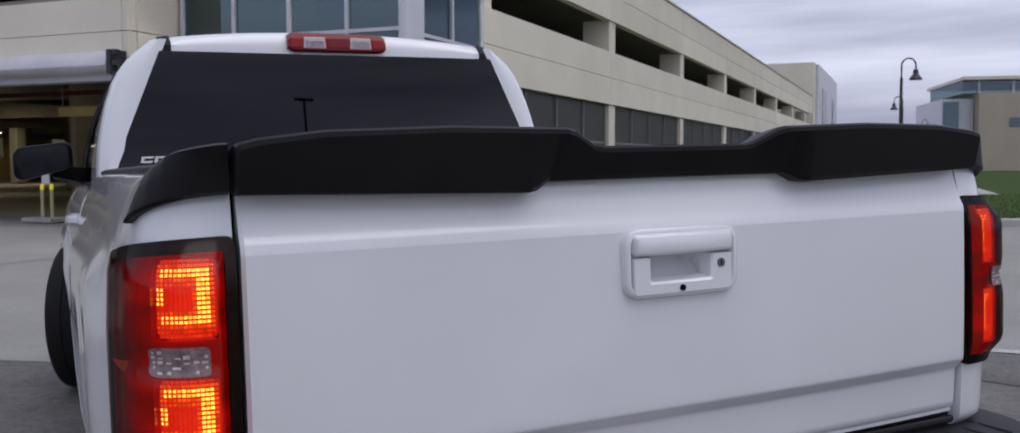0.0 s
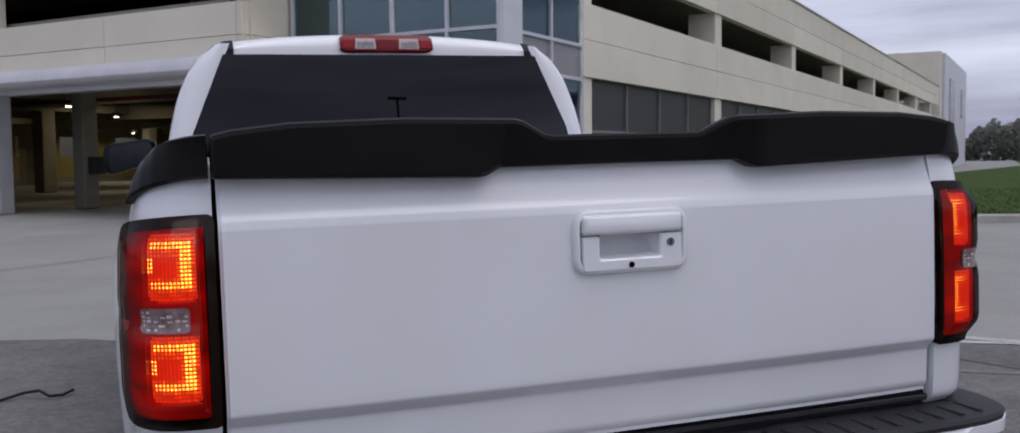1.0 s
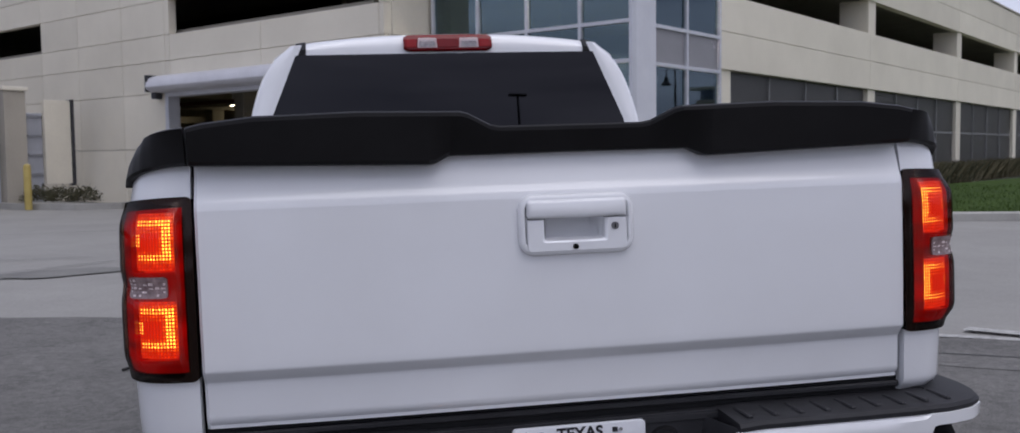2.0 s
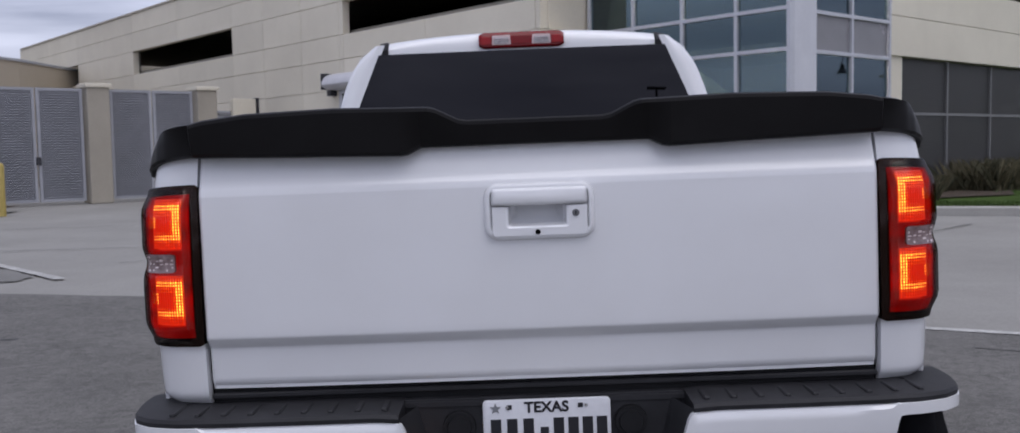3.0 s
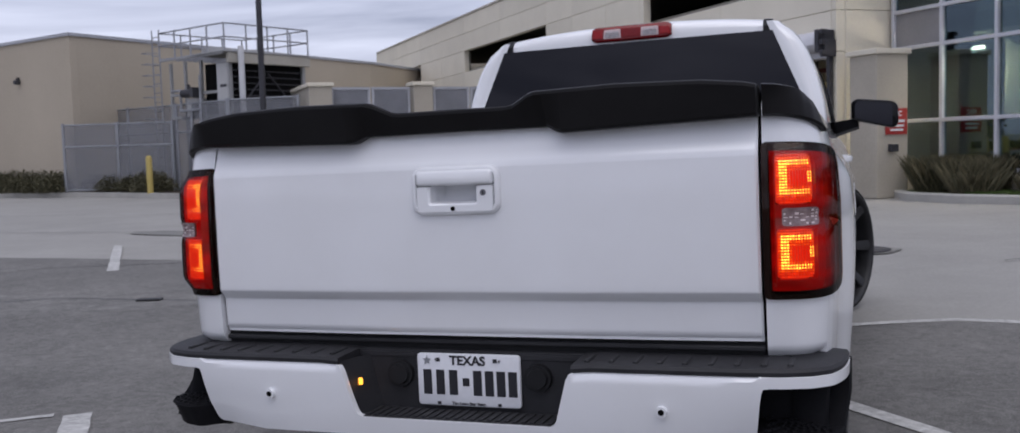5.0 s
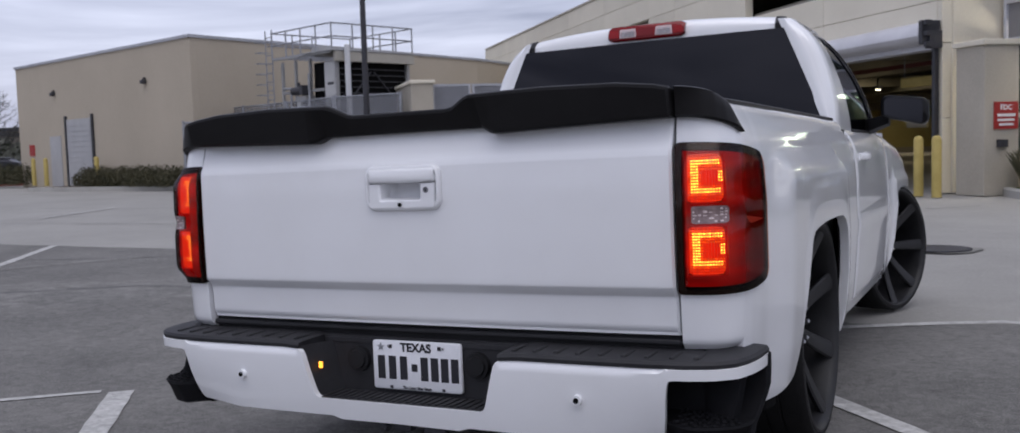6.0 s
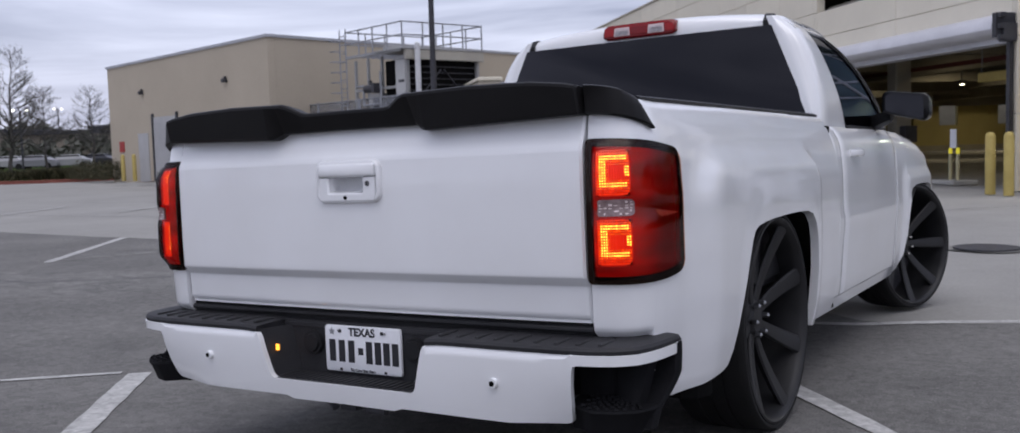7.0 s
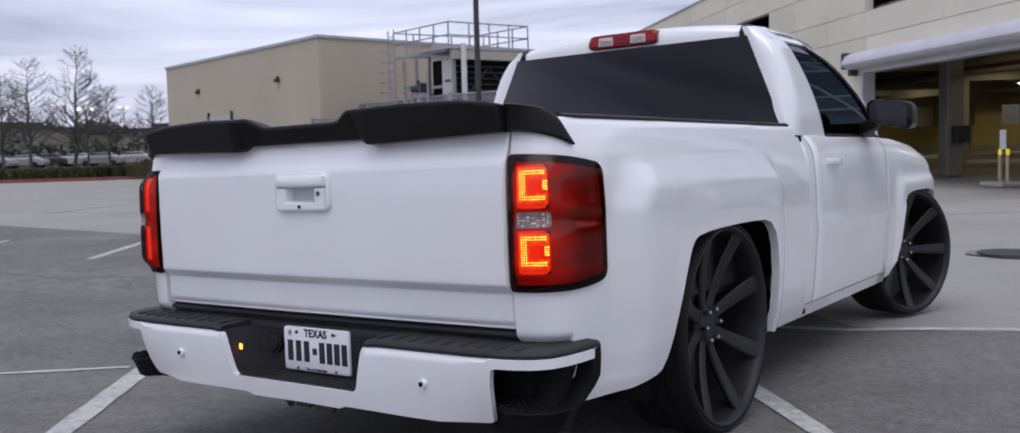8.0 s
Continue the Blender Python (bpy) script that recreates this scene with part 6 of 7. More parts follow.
for k in range(8):
    u0 = (26.5 + 9.75 * (k - 1) if k else 17.0) + 0.62
    u1 = 26.5 + 9.75 * k if k < 7 else 91.0
    win = box_part("louvre_window", (u0, u1, 8.2, 8.23, 0.42, 2.92), LOUVRE, garage, "dark smoked screen glazing")
    n = 4
    for i in range(1, n):
        x = u0 + (u1 - u0) * i / n
        box_part("mullion", (x - 0.03, x + 0.03, 8.14, 8.26, 0.42, 2.92), LOUVRE_FRAME, win)
    for i in range(n):
        a, b = u0 + (u1 - u0) * i / n + 0.03, u0 + (u1 - u0) * (i + 1) / n - 0.03
        box_part("transom", (a, b, 8.145, 8.25, 1.74, 1.8), LOUVRE_FRAME, win)
    bm = bmesh.new()
    for i in range(44):
        z = 0.45 + i * 0.056
        box(bm, u0, u1, 8.17, 8.2, z, z + 0.018)
    tagged(part("louvre_slats", bm, LOUVRE_SLAT, win), kind="stuff")
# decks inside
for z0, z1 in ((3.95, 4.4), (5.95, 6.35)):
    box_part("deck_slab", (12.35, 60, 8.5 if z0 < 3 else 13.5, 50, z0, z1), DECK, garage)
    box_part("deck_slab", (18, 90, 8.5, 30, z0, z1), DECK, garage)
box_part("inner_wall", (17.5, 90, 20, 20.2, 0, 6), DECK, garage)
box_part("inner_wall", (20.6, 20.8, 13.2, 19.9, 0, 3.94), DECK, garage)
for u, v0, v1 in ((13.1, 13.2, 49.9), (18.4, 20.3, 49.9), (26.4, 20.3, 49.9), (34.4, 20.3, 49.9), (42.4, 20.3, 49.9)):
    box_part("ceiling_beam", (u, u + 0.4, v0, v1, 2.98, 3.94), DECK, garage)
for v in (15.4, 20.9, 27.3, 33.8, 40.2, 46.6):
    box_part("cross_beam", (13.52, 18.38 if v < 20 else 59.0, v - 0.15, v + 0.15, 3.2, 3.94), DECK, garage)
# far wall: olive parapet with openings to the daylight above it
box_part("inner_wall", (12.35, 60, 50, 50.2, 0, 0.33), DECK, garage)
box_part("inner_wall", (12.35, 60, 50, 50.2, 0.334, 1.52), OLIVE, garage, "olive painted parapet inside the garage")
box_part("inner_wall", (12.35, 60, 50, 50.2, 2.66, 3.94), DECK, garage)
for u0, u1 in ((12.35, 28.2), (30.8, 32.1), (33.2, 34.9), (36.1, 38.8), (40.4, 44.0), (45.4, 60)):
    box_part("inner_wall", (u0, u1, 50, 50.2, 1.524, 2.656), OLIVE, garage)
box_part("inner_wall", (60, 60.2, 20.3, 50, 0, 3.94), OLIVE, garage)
# Added wall outside, invented to dim the daylight in the far openings.
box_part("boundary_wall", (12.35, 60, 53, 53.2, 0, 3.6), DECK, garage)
for u in (22.5, 30.5, 38.5):
    for v in (33.8, 46.6):
        box_part("inner_column", (u - 0.3, u + 0.3, v - 0.3, v + 0.3, 0, 3.19), DECK, garage, bevel=0.03)
column = box_part("inner_column", (14.4, 14.85, 20.75, 21.2, 0, 3.19), DECK, garage, bevel=0.03)
box_part("switch_box", (14.5, 14.85, 20.48, 20.748, 0.88, 1.32), DARK_STEEL, column, "dark switch box on the column", bevel=0.01)
box_part("sprinkler_pipe", (14.9, 15.0, 13.2, 30, 2.74, 2.84), surface("red_pipe_paint", (0.07, 0.012, 0.01), (0.11, 0.022, 0.018), 0.5), garage)
for u, v in ((16.4, 24.0), (21.6, 28.45), (24.2, 43.5), (36.0, 45.0)):
    fix = box_part("ceiling_lamp", (u - 0.12, u + 0.12, v - 0.12, v + 0.12, 2.8, 2.93), STEEL, garage)
    box_part("lamp_stem", (u - 0.015, u + 0.015, v - 0.015, v + 0.015, 2.932, 3.948), STEEL, fix)
    box_part("lamp_tube", (u - 0.06, u + 0.06, v - 0.06, v + 0.06, 2.77, 2.798), LAMP, fix, "lit warm lamp")
# Area lights added to brighten the interior; two have no fixture below them.
for u, v, power in ((16.4, 18.3, 11), (16.4, 24.2, 16), (24.2, 32.2, 32), (24.2, 43.7, 70), (36.0, 45.0, 85)):
    glow = new("garage_lamp", bpy.data.lights.new("garage_lamp", "AREA"))
    glow.data.shape, glow.data.size, glow.data.size_y = "RECTANGLE", 0.4, 0.4
    glow.data.energy, glow.data.color = power, (1.0, 0.84, 0.55)
    glow.matrix_world = LOT @ pose(u, v, 3.6)
# vehicle door: frame, roller drum under its hood, brackets
door = box_part("door_jamb", (11.96, 12.3, DOOR_V0 - 0.02, DOOR_V0 + 0.1, 0, 2.86), ALU, garage, bevel=0.01)
box_part("door_jamb", (11.96, 12.3, DOOR_V1 - 0.12, DOOR_V1 + 0.02, 0, 2.86), ALU, garage, bevel=0.01)
box_part("door_head", (11.96, 12.3, DOOR_V0 + 0.1, DOOR_V1 - 0.12, 2.72, 2.86), ALU, garage, bevel=0.01)
HOOD_MAT = surface("grey_roller_hood", (0.5, 0.5, 0.53), (0.66, 0.66, 0.7), 0.45, 1.5, 40, 0.03)
bm = bmesh.new()
rings = []
for v in (12.98, 20.85):
    rings.append([bm.verts.new((u, v, z)) for u, z in ((11.99, 3.26), (11.8, 3.24), (11.66, 3.17), (11.58, 3.06), (11.56, 2.96), (11.6, 2.9), (11.72, 2.84), (11.99, 2.82))])
loft(bm, rings, closed=True)
part("roller_hood", bm, HOOD_MAT, garage, "grey rounded hood of the roller door", smooth=True)
bm = bmesh.new()
box(bm, 11.58, 11.98, 12.88, 12.98, 2.8, 3.24)
box(bm, 11.7, 11.98, 12.82, 12.96, 2.72, 3.05)
for z in (2.75, 2.95, 3.15):
    box(bm, 11.6, 11.72, 12.78, 12.87, z, z + 0.09)
part("drive_bracket", bm, DARK_STEEL, garage, "black drive gear of the roller door", bevel=0.01)
bm = bmesh.new()
box(bm, 11.57, 11.98, 20.85, 20.89, 2.84, 3.26)
box(bm, 11.8, 11.98, 20.78, 20.98, 2.68, 2.84)
part("drive_bracket", bm, DARK_STEEL, garage, bevel=0.01)
box_part("guide_rail", (11.88, 11.96, 12.9, 12.99, 0, 2.72), DARK_STEEL, garage)
# pier beside the door
box_part("pier", (11.95, 12.68, 11.7, 12.42, 0, 2.66), PRECAST_DARK, garage, bevel=0.01)
box_part("pier_cap", (11.9, 12.73, 11.65, 12.47, 2.66, 2.76), PRECAST, garage, bevel=0.012)
SIGN_RED = surface("red_sign", (0.3, 0.02, 0.02), (0.4, 0.04, 0.035), 0.5, 3, 50, 0.02)
sign = box_part("wall_sign", (12.14, 12.64, 11.675, 11.695, 1.18, 1.66), SIGN_RED, garage, "red wall sign with white writing")
lettering("sign_text", "FDC", 0.13, pose(12.39, 11.673, 1.56, 90, 0, 0), PLATE_WHITE, sign)
for z0, z1, a, b in ((1.4, 1.45, 12.2, 12.58), (1.32, 1.36, 12.2, 12.56), (1.24, 1.28, 12.24, 12.54)):
    box_part("sign_bar", (a, b, 11.669, 11.6745, z0, z1), PLATE_WHITE, sign)
box_part("utility_box", (12.2, 12.38, 11.6, 11.695, 0.86, 1.0), DARK_STEEL, garage, bevel=0.01)

# glazed corner
G_V = [12.7, 11.48, 10.24, 9.0, 7.9]
G_Z = [0.5, 1.43, 2.84, 3.55, 4.95, 5.66, 7.05]


def glazed(axis, at, cuts, grey):
    for i, (a, b) in enumerate(zip(cuts, cuts[1:])):
        for j, (z0, z1) in enumerate(zip(G_Z, G_Z[1:])):
            lo, hi = min(a, b), max(a, b)
            dims = (at, at + 0.02, lo, hi, z0, z1) if axis == "u" else (lo, hi, at, at + 0.02, z0, z1)
            pane = box_part("pane", dims, SPANDREL if (i, j) in grey else BLUE_GLASS, garage)
            pane.visible_shadow = False
    for a in cuts:
        dims = (at - 0.06, at + 0.1, a - 0.035, a + 0.035, 0.3, 7.1) if axis == "u" else (a - 0.035, a + 0.035, at - 0.06, at + 0.1, 0.3, 7.1)
        box_part("mullion", dims, ALU, garage, bevel=0.006)
    for z in G_Z:
        lo, hi = min(cuts), max(cuts)
        dims = (at - 0.055, at + 0.095, lo, hi, z - 0.035, z + 0.035) if axis == "u" else (lo, hi, at - 0.055, at + 0.095, z - 0.035, z + 0.035)
        box_part("transom", dims, ALU, garage, bevel=0.006)


glazed("u", 13.3, G_V, {(0, 2)})
glazed("v", 8.0, [14.15, 15.47, 16.9], {(0, 2), (1, 2), (0, 4), (1, 4)})
box_part("sill_wall", (13.26, 13.5, 8.2, 12.8, 0, 0.47), PRECAST_DARK, garage)
box_part("sill_wall", (14.15, 16.9, 7.98, 8.2, 0, 0.47), PRECAST_DARK, garage)
box_part("corner_column", (13.34, 14.12, 7.87, 7.99, 0, 7.3), COLUMN_WHITE, garage, "white corner column", bevel=0.02)
box_part("tower_roof", (13.0, 17.2, 7.7, 12.9, 7.1, 7.5), COLUMN_WHITE, garage, bevel=0.02)
for z in (3.0, 5.1):
    box_part("tower_floor", (13.5, 18.0, 8.3, 12.7, z, z + 0.35), DECK, garage)
box_part("tower_back", (17.6, 17.8, 8.3, 12.8, 0, 7.0), OLIVE, garage)
box_part("tower_back", (13.6, 17.6, 12.5, 12.7, 0, 7.0), OLIVE, garage)
for u, v, z, w in ((13.85, 11.45, 2.76, 0.36), (16.2, 8.7, 4.3, 0.48), (15.4, 9.1, 1.9, 0.3)):
    box_part("lamp_tube", (u - 0.06, u + 0.06, v - w, v + w, z - 0.05, z), TOWER_LAMP, garage, "lit warm tube lamp behind the glass")
stair_lamp = new("stair_lamp", bpy.data.lights.new("stair_lamp", "AREA"))
stair_lamp.data.shape, stair_lamp.data.size, stair_lamp.data.size_y = "RECTANGLE", 0.2, 1.2
stair_lamp.data.energy, stair_lamp.data.color = 42, (1.0, 0.9, 0.7)
stair_lamp.matrix_world = LOT @ pose(13.75, 11.5, 2.66)
bm = bmesh.new()
faces = [[bm.verts.new((u, v, z)) for v, z in ((10.9, 1.5), (10.9, 2.9), (9.72, 2.1), (9.55, 1.5))] for u in (14.2, 14.3)]
loft(bm, faces, closed=True)
bmesh.ops.holes_fill(bm, edges=bm.edges)
part("stair_side", bm, PRECAST, garage)
bm = bmesh.new()
for i in range(7):
    box(bm, 14.6, 15.6, 9.2 + i * 0.28, 9.48 + i * 0.28, 0.5 + i * 0.19, 0.56 + i * 0.19)
tube(bm, (14.6, 9.2, 1.4), (14.6, 11.2, 2.75), 0.03)
tube(bm, (14.6, 9.2, 1.15), (14.6, 11.2, 2.5), 0.02)
part("stair_flight", bm, DARK_STEEL, garage)


# ---- bollards and ticket posts ----
def bollard_mesh():
    bm = bmesh.new()
    rings = []
    for z, r in ((0.0, 0.085), (1.02, 0.085), (1.07, 0.07), (1.095, 0.04), (1.1, 0.005)):
        rings.append([bm.verts.new((r * math.cos(6.28319 * i / 20), r * math.sin(6.28319 * i / 20), z)) for i in range(20)])
    loft(bm, rings, closed=True)
    return finish(bm, "bollard", YELLOW, True)


bollard_data = bollard_mesh()
spots = [lot(11.2, 12.47), lot(11.2, 11.98), lot(11.3, 20.5), lot(11.3, 20.02), (-10.63, 17.45, 0), (-7.8, 22.7, 0), (-15.9, 20.63, 0), (-18.06, 19.77, 0), (-32.2, 23.3, 0), (-33.4, 23.65, 0), (-28.1, 22.3, 0)]
for p in spots:
    b = new("bollard", bollard_data)
    b.matrix_basis = pose(p[0], p[1], 0.0 if p[0] > -11.5 else 0.1)
    tagged(b, "yellow painted steel bollard", "bollard", "yellow bollards round the lot")
PALE_POST = surface("faded_yellow_post", (0.42, 0.38, 0.22), (0.55, 0.5, 0.32), 0.6, 4, 50, 0.1)
ticket = thing("ticket_post", LOT @ pose(12.75, 15.8, 0), "ticket stand with two yellow-banded posts and a notice", "post")
box_part("island", (-0.3, 0.3, -0.4, 0.4, 0, 0.1), KERB, ticket, bevel=0.02)
for v in (-0.13, 0.13):
    bm = bmesh.new()
    tube(bm, (0, v, 0.1), (0, v, 0.66), 0.035, n=14)
    part("post", bm, PALE_POST, ticket, smooth=True)
    bm = bmesh.new()
    tube(bm, (0, v, 0.66), (0, v, 0.78), 0.037, n=14)
    # The band's brightness is a glow put into its material; it is no lamp.
    part("post_band", bm, emitter("glowing_yellow_band", (0.8, 0.7, 0.05), 0.5), ticket, smooth=True)
box_part("notice", (-0.03, -0.01, -0.1, 0.1, 0.78, 1.18), PLATE_WHITE, ticket)
clear_bar = thing("clearance_bar", LOT @ pose(14.0, 15.85, 0), "hanging yellow clearance bar inside the door", "sign")
box_part("bar", (-0.05, 0.05, -0.9, 0.9, 2.2, 2.42), YELLOW, clear_bar, bevel=0.02)
for v in (-0.8, 0.8):
    bm = bmesh.new()
    tube(bm, (0, v, 2.42), (0, v, 3.95), 0.012, n=6)
    part("chain", bm, STEEL, clear_bar)


# ---- service yard: gates, wall, fence, cooling tower ----
yard = thing("gate_screen", LOT @ pose(-0.2, 23.9, 0), "grey louvred metal gates between beige piers", "gate")
box_part("yard_wall", (3.88, 4.5, 0.0, 3.0, 0, 2.93), PRECAST_DARK, yard, bevel=0.01)
box_part("wall_cap", (3.83, 4.55, -0.05, 3.0, 2.93, 3.03), PRECAST, yard, bevel=0.012)
for u in (6.8, 9.7):
    box_part("pier", (u, u + 0.55, 0, 0.6, 0, 2.95), PRECAST_DARK, yard, bevel=0.01)
    box_part("pier_cap", (u - 0.05, u + 0.6, -0.05, 0.65, 2.95, 3.05), PRECAST, yard, bevel=0.012)
for a, b in ((4.5, 5.6), (5.64, 6.74), (7.42, 8.5), (8.54, 9.63)):
    leaf = box_part("gate_leaf", (a, a + 0.07, 0.2, 0.27, 0.08, 2.92), GATE_GREY, yard)
    box_part("stile", (b - 0.07, b, 0.2, 0.27, 0.08, 2.92), GATE_GREY, leaf)
    for z in (0.08, 2.85):
        box_part("rail", (a + 0.07, b - 0.07, 0.2, 0.27, z, z + 0.07), GATE_GREY, leaf)
    bm = bmesh.new()
    box(bm, a + 0.07, b - 0.07, 0.262, 0.268, 0.1, 2.9)
    z = 0.17
    while z < 2.84:
        box(bm, a + 0.07, b - 0.07, -0.005, 0.005, -0.04, 0.04, pose(0, 0.235, z, 40, 0, 0))
        z += 0.064
    tagged(part("louvre_slats", bm, GATE_GREY, leaf), kind="stuff")
box_part("screen_wall", (10.76, 11.46, 0.1, 0.3, 0.55, 2.75), PRECAST, yard, "pale concrete slab door", bevel=0.01)
box_part("screen_edge", (11.47, 11.54, 0.06, 0.32, 0.5, 2.78), DARK_STEEL, yard)
box_part("side_gate", (10.33, 10.74, 0.2, 0.26, 0.1, 2.4), GATE_GREY, yard, bevel=0.01)
for z in (0.3, 0.8, 1.3, 1.8, 2.3):
    box_part("side_gate_rail", (10.35, 10.72, 0.16, 0.2, z, z + 0.05), STEEL, yard)
box_part("gate_latch", (5.58, 5.68, 0.12, 0.2, 1.0, 1.2), DARK_STEEL, yard)

MESH = bpy.data.materials.new("chain_link_fabric")
MESH.use_nodes = True
mn, ml = MESH.node_tree.nodes, MESH.node_tree.links
m_mix, m_tr = mn.new("ShaderNodeMixShader"), mn.new("ShaderNodeBsdfTransparent")
m_b = mn["Principled BSDF"]
m_b.inputs["Base Color"].default_value, m_b.inputs["Roughness"].default_value, m_b.inputs["Metallic"].default_value = (0.25, 0.258, 0.28, 1), 0.6, 0.2
m_mix.inputs[0].default_value = 0.48
ml.new(m_tr.outputs[0], m_mix.inputs[1])
ml.new(m_b.outputs[0], m_mix.inputs[2])
ml.new(m_mix.outputs[0], mn["Material Output"].inputs["Surface"])


def fence_run(a, b, h, posts, gate=False):
    a, b = Vector((*a, 0)), Vector((*b, 0))
    d = b - a
    ang = math.degrees(math.atan2(d.y, d.x))
    f = thing("chain_link_fence", pose(a.x, a.y, 0.1, 0, 0, ang), "grey chain-link fence on steel posts", "fence", "service yard fence")
    L = d.length
    for i in range(posts + 1):
        bm = bmesh.new()
        tube(bm, (L * i / posts, 0, 0), (L * i / posts, 0, h + 0.05), 0.045, n=10)
        part("post", bm, STEEL, f, smooth=True)
    for z in (h, h * 0.68, 0.1):
        bm = bmesh.new()
        tube(bm, (0, 0, z), (L, 0, z), 0.024, n=8)
        part("rail", bm, STEEL, f, smooth=True)
    box_part("chain_link", (0, L, -0.005, 0.005, 0.05, h), MESH, f)
    return f


fence_run((-31, 25.6), (-18.7, 21.75), 2.6, 5)
fence_run((-18.6, 21.7), (-15.9, 20.55), 2.6, 2)
fence_run((-15.8, 20.5), (-13.6, 20.6), 2.6, 1)
fence_run((-22.2, 20.85), (-18.7, 21.6), 2.1, 2)

tower = thing("cooling_tower", pose(-15.95, 20.8, 0, 0, 0, 72), "grey steel cooling tower with a railed service deck", "tower")
TW, TD = 2.75, 3.0      # along its local x (away) and y (to the left)
TOWER_GREY = surface("grey_tower_panels", (0.24, 0.245, 0.25), (0.36, 0.36, 0.36), 0.6, 1.5, 30, 0.1)
TOWER_TAN = surface("tan_tower_beam", (0.33, 0.31, 0.27), (0.44, 0.42, 0.37), 0.6, 1.5, 30, 0.1)
PALE_PANEL = surface("pale_tower_panels", (0.4, 0.4, 0.4), (0.54, 0.54, 0.535), 0.6, 1.2, 30, 0.1)
box_part("body", (0.0, TW, 0.05, 1.4, 0, 2.2), TOWER_GREY, tower, bevel=0.01)
box_part("end_panel", (0.0, 0.1, 0.02, 0.62, 2.2, 3.78), PALE_PANEL, tower, bevel=0.01)
box_part("nameplate", (-0.012, -0.002, 0.15, 0.45, 3.1, 3.18), DARK_STEEL, tower)
box_part("dark_fill", (0.1, TW - 0.05, 0.1, 1.3, 2.2, 3.8), DEEP_BLACK, tower)
box_part("deck_fascia", (-0.22, -0.16, 0.0, TD + 0.18, 4.0, 4.05), TOWER_GREY, tower, bevel=0.01)
box_part("side_fascia", (-0.1, TW + 0.1, -0.13, 0.0, 3.76, 4.05), TOWER_TAN, tower, bevel=0.01)
for x in (0.0, TW - 0.1):
    box_part("frame_post", (x, x + 0.1, 0.0, 0.1, 0.0, 4.05), TOWER_GREY, tower)
for x0, x1, z0, z1 in ((0.15, 1.3, 2.25, 3.5), (2.6, 1.4, 2.25, 3.5)):
    bm = bmesh.new()
    tube(bm, (x0, 0.06, z0), (x1, 0.06, z1), 0.025, n=6)
    part("cross_brace", bm, DARK_STEEL, tower)
for i in range(8):
    box_part("louvre_blade", (0.12, TW - 0.12, 0.07, 0.1, 2.3 + 0.18 * i, 2.33 + 0.18 * i), DARK_STEEL, tower)
for y in (1.4, 2.2, TD - 0.05):
    box_part("open_frame_post", (0.0, 0.08, y - 0.04, y + 0.04, 0.0, 3.95), TOWER_GREY, tower)
    box_part("open_frame_post", (TW - 0.2, TW - 0.12, y - 0.04, y + 0.04, 0.0, 3.95), TOWER_GREY, tower)
for z in (2.25, 2.95):
    box_part("open_frame_beam", (0.0, 0.08, 0.65, TD, z, z + 0.08), TOWER_GREY, tower)
box_part("control_cabinet", (-0.05, 0.3, 1.5, 2.1, 2.33, 2.85), PALE_PANEL, tower, bevel=0.01)
bm = bmesh.new()
for a, b in (((-0.1, 1.3, 2.5), (-0.1, 2.3, 2.5)), ((-0.1, 1.3, 2.5), (-0.1, 1.3, 3.5)), ((-0.1, 1.8, 2.5), (-0.1, 1.8, 0.2)), ((-0.1, 2.3, 2.5), (-0.1, 2.3, 3.1)), ((-0.1, 2.3, 3.1), (-0.1, 2.75, 3.1))):
    tube(bm, a, b, 0.04, n=8)
part("pipework", bm, STEEL, tower, smooth=True)
box_part("deck", (-0.25, TW + 0.1, -0.15, 1.4, 4.054, 4.1), TOWER_GREY, tower, bevel=0.01)
bm = bmesh.new()
for i in range(15):
    box(bm, -0.2 + 0.2 * i, -0.17 + 0.2 * i, 1.41, TD + 0.18, 4.06, 4.09)
part("deck_grating", bm, STEEL, tower)
corners = [(-0.2, -0.1), (TW + 0.05, -0.1), (TW + 0.05, TD + 0.15), (-0.2, TD + 0.15)]
for (x0, y0), (x1, y1) in zip(corners, corners[1:] + corners[:1]):
    for k in range(4):
        bm = bmesh.new()
        x, y = x0 + (x1 - x0) * k / 4, y0 + (y1 - y0) * k / 4
        tube(bm, (x, y, 4.09), (x, y, 4.88), 0.024, n=8)
        part("rail_post", bm, STEEL, tower, smooth=True)
    for z in (4.48, 4.86):
        bm = bmesh.new()
        tube(bm, (x0, y0, z), (x1, y1, z), 0.022, n=8)
        part("guard_rail", bm, STEEL, tower, smooth=True)
bm = bmesh.new()
for y in (TD + 0.3, TD + 0.68):
    tube(bm, (-0.1, y, 0), (-0.1, y, 5.0), 0.022, n=8)
for i in range(17):
    tube(bm, (-0.1, TD + 0.3, 0.3 + i * 0.28), (-0.1, TD + 0.68, 0.3 + i * 0.28), 0.014, n=6)
for i in range(8):
    z = 2.3 + i * 0.33
    for a, b in (((-0.1, TD + 0.28), (-0.5, TD + 0.33)), ((-0.5, TD + 0.33), (-0.5, TD + 0.65)), ((-0.5, TD + 0.65), (-0.1, TD + 0.7))):
        tube(bm, (*a, z), (*b, z), 0.012, n=6)
part("caged_ladder", bm, STEEL, tower)
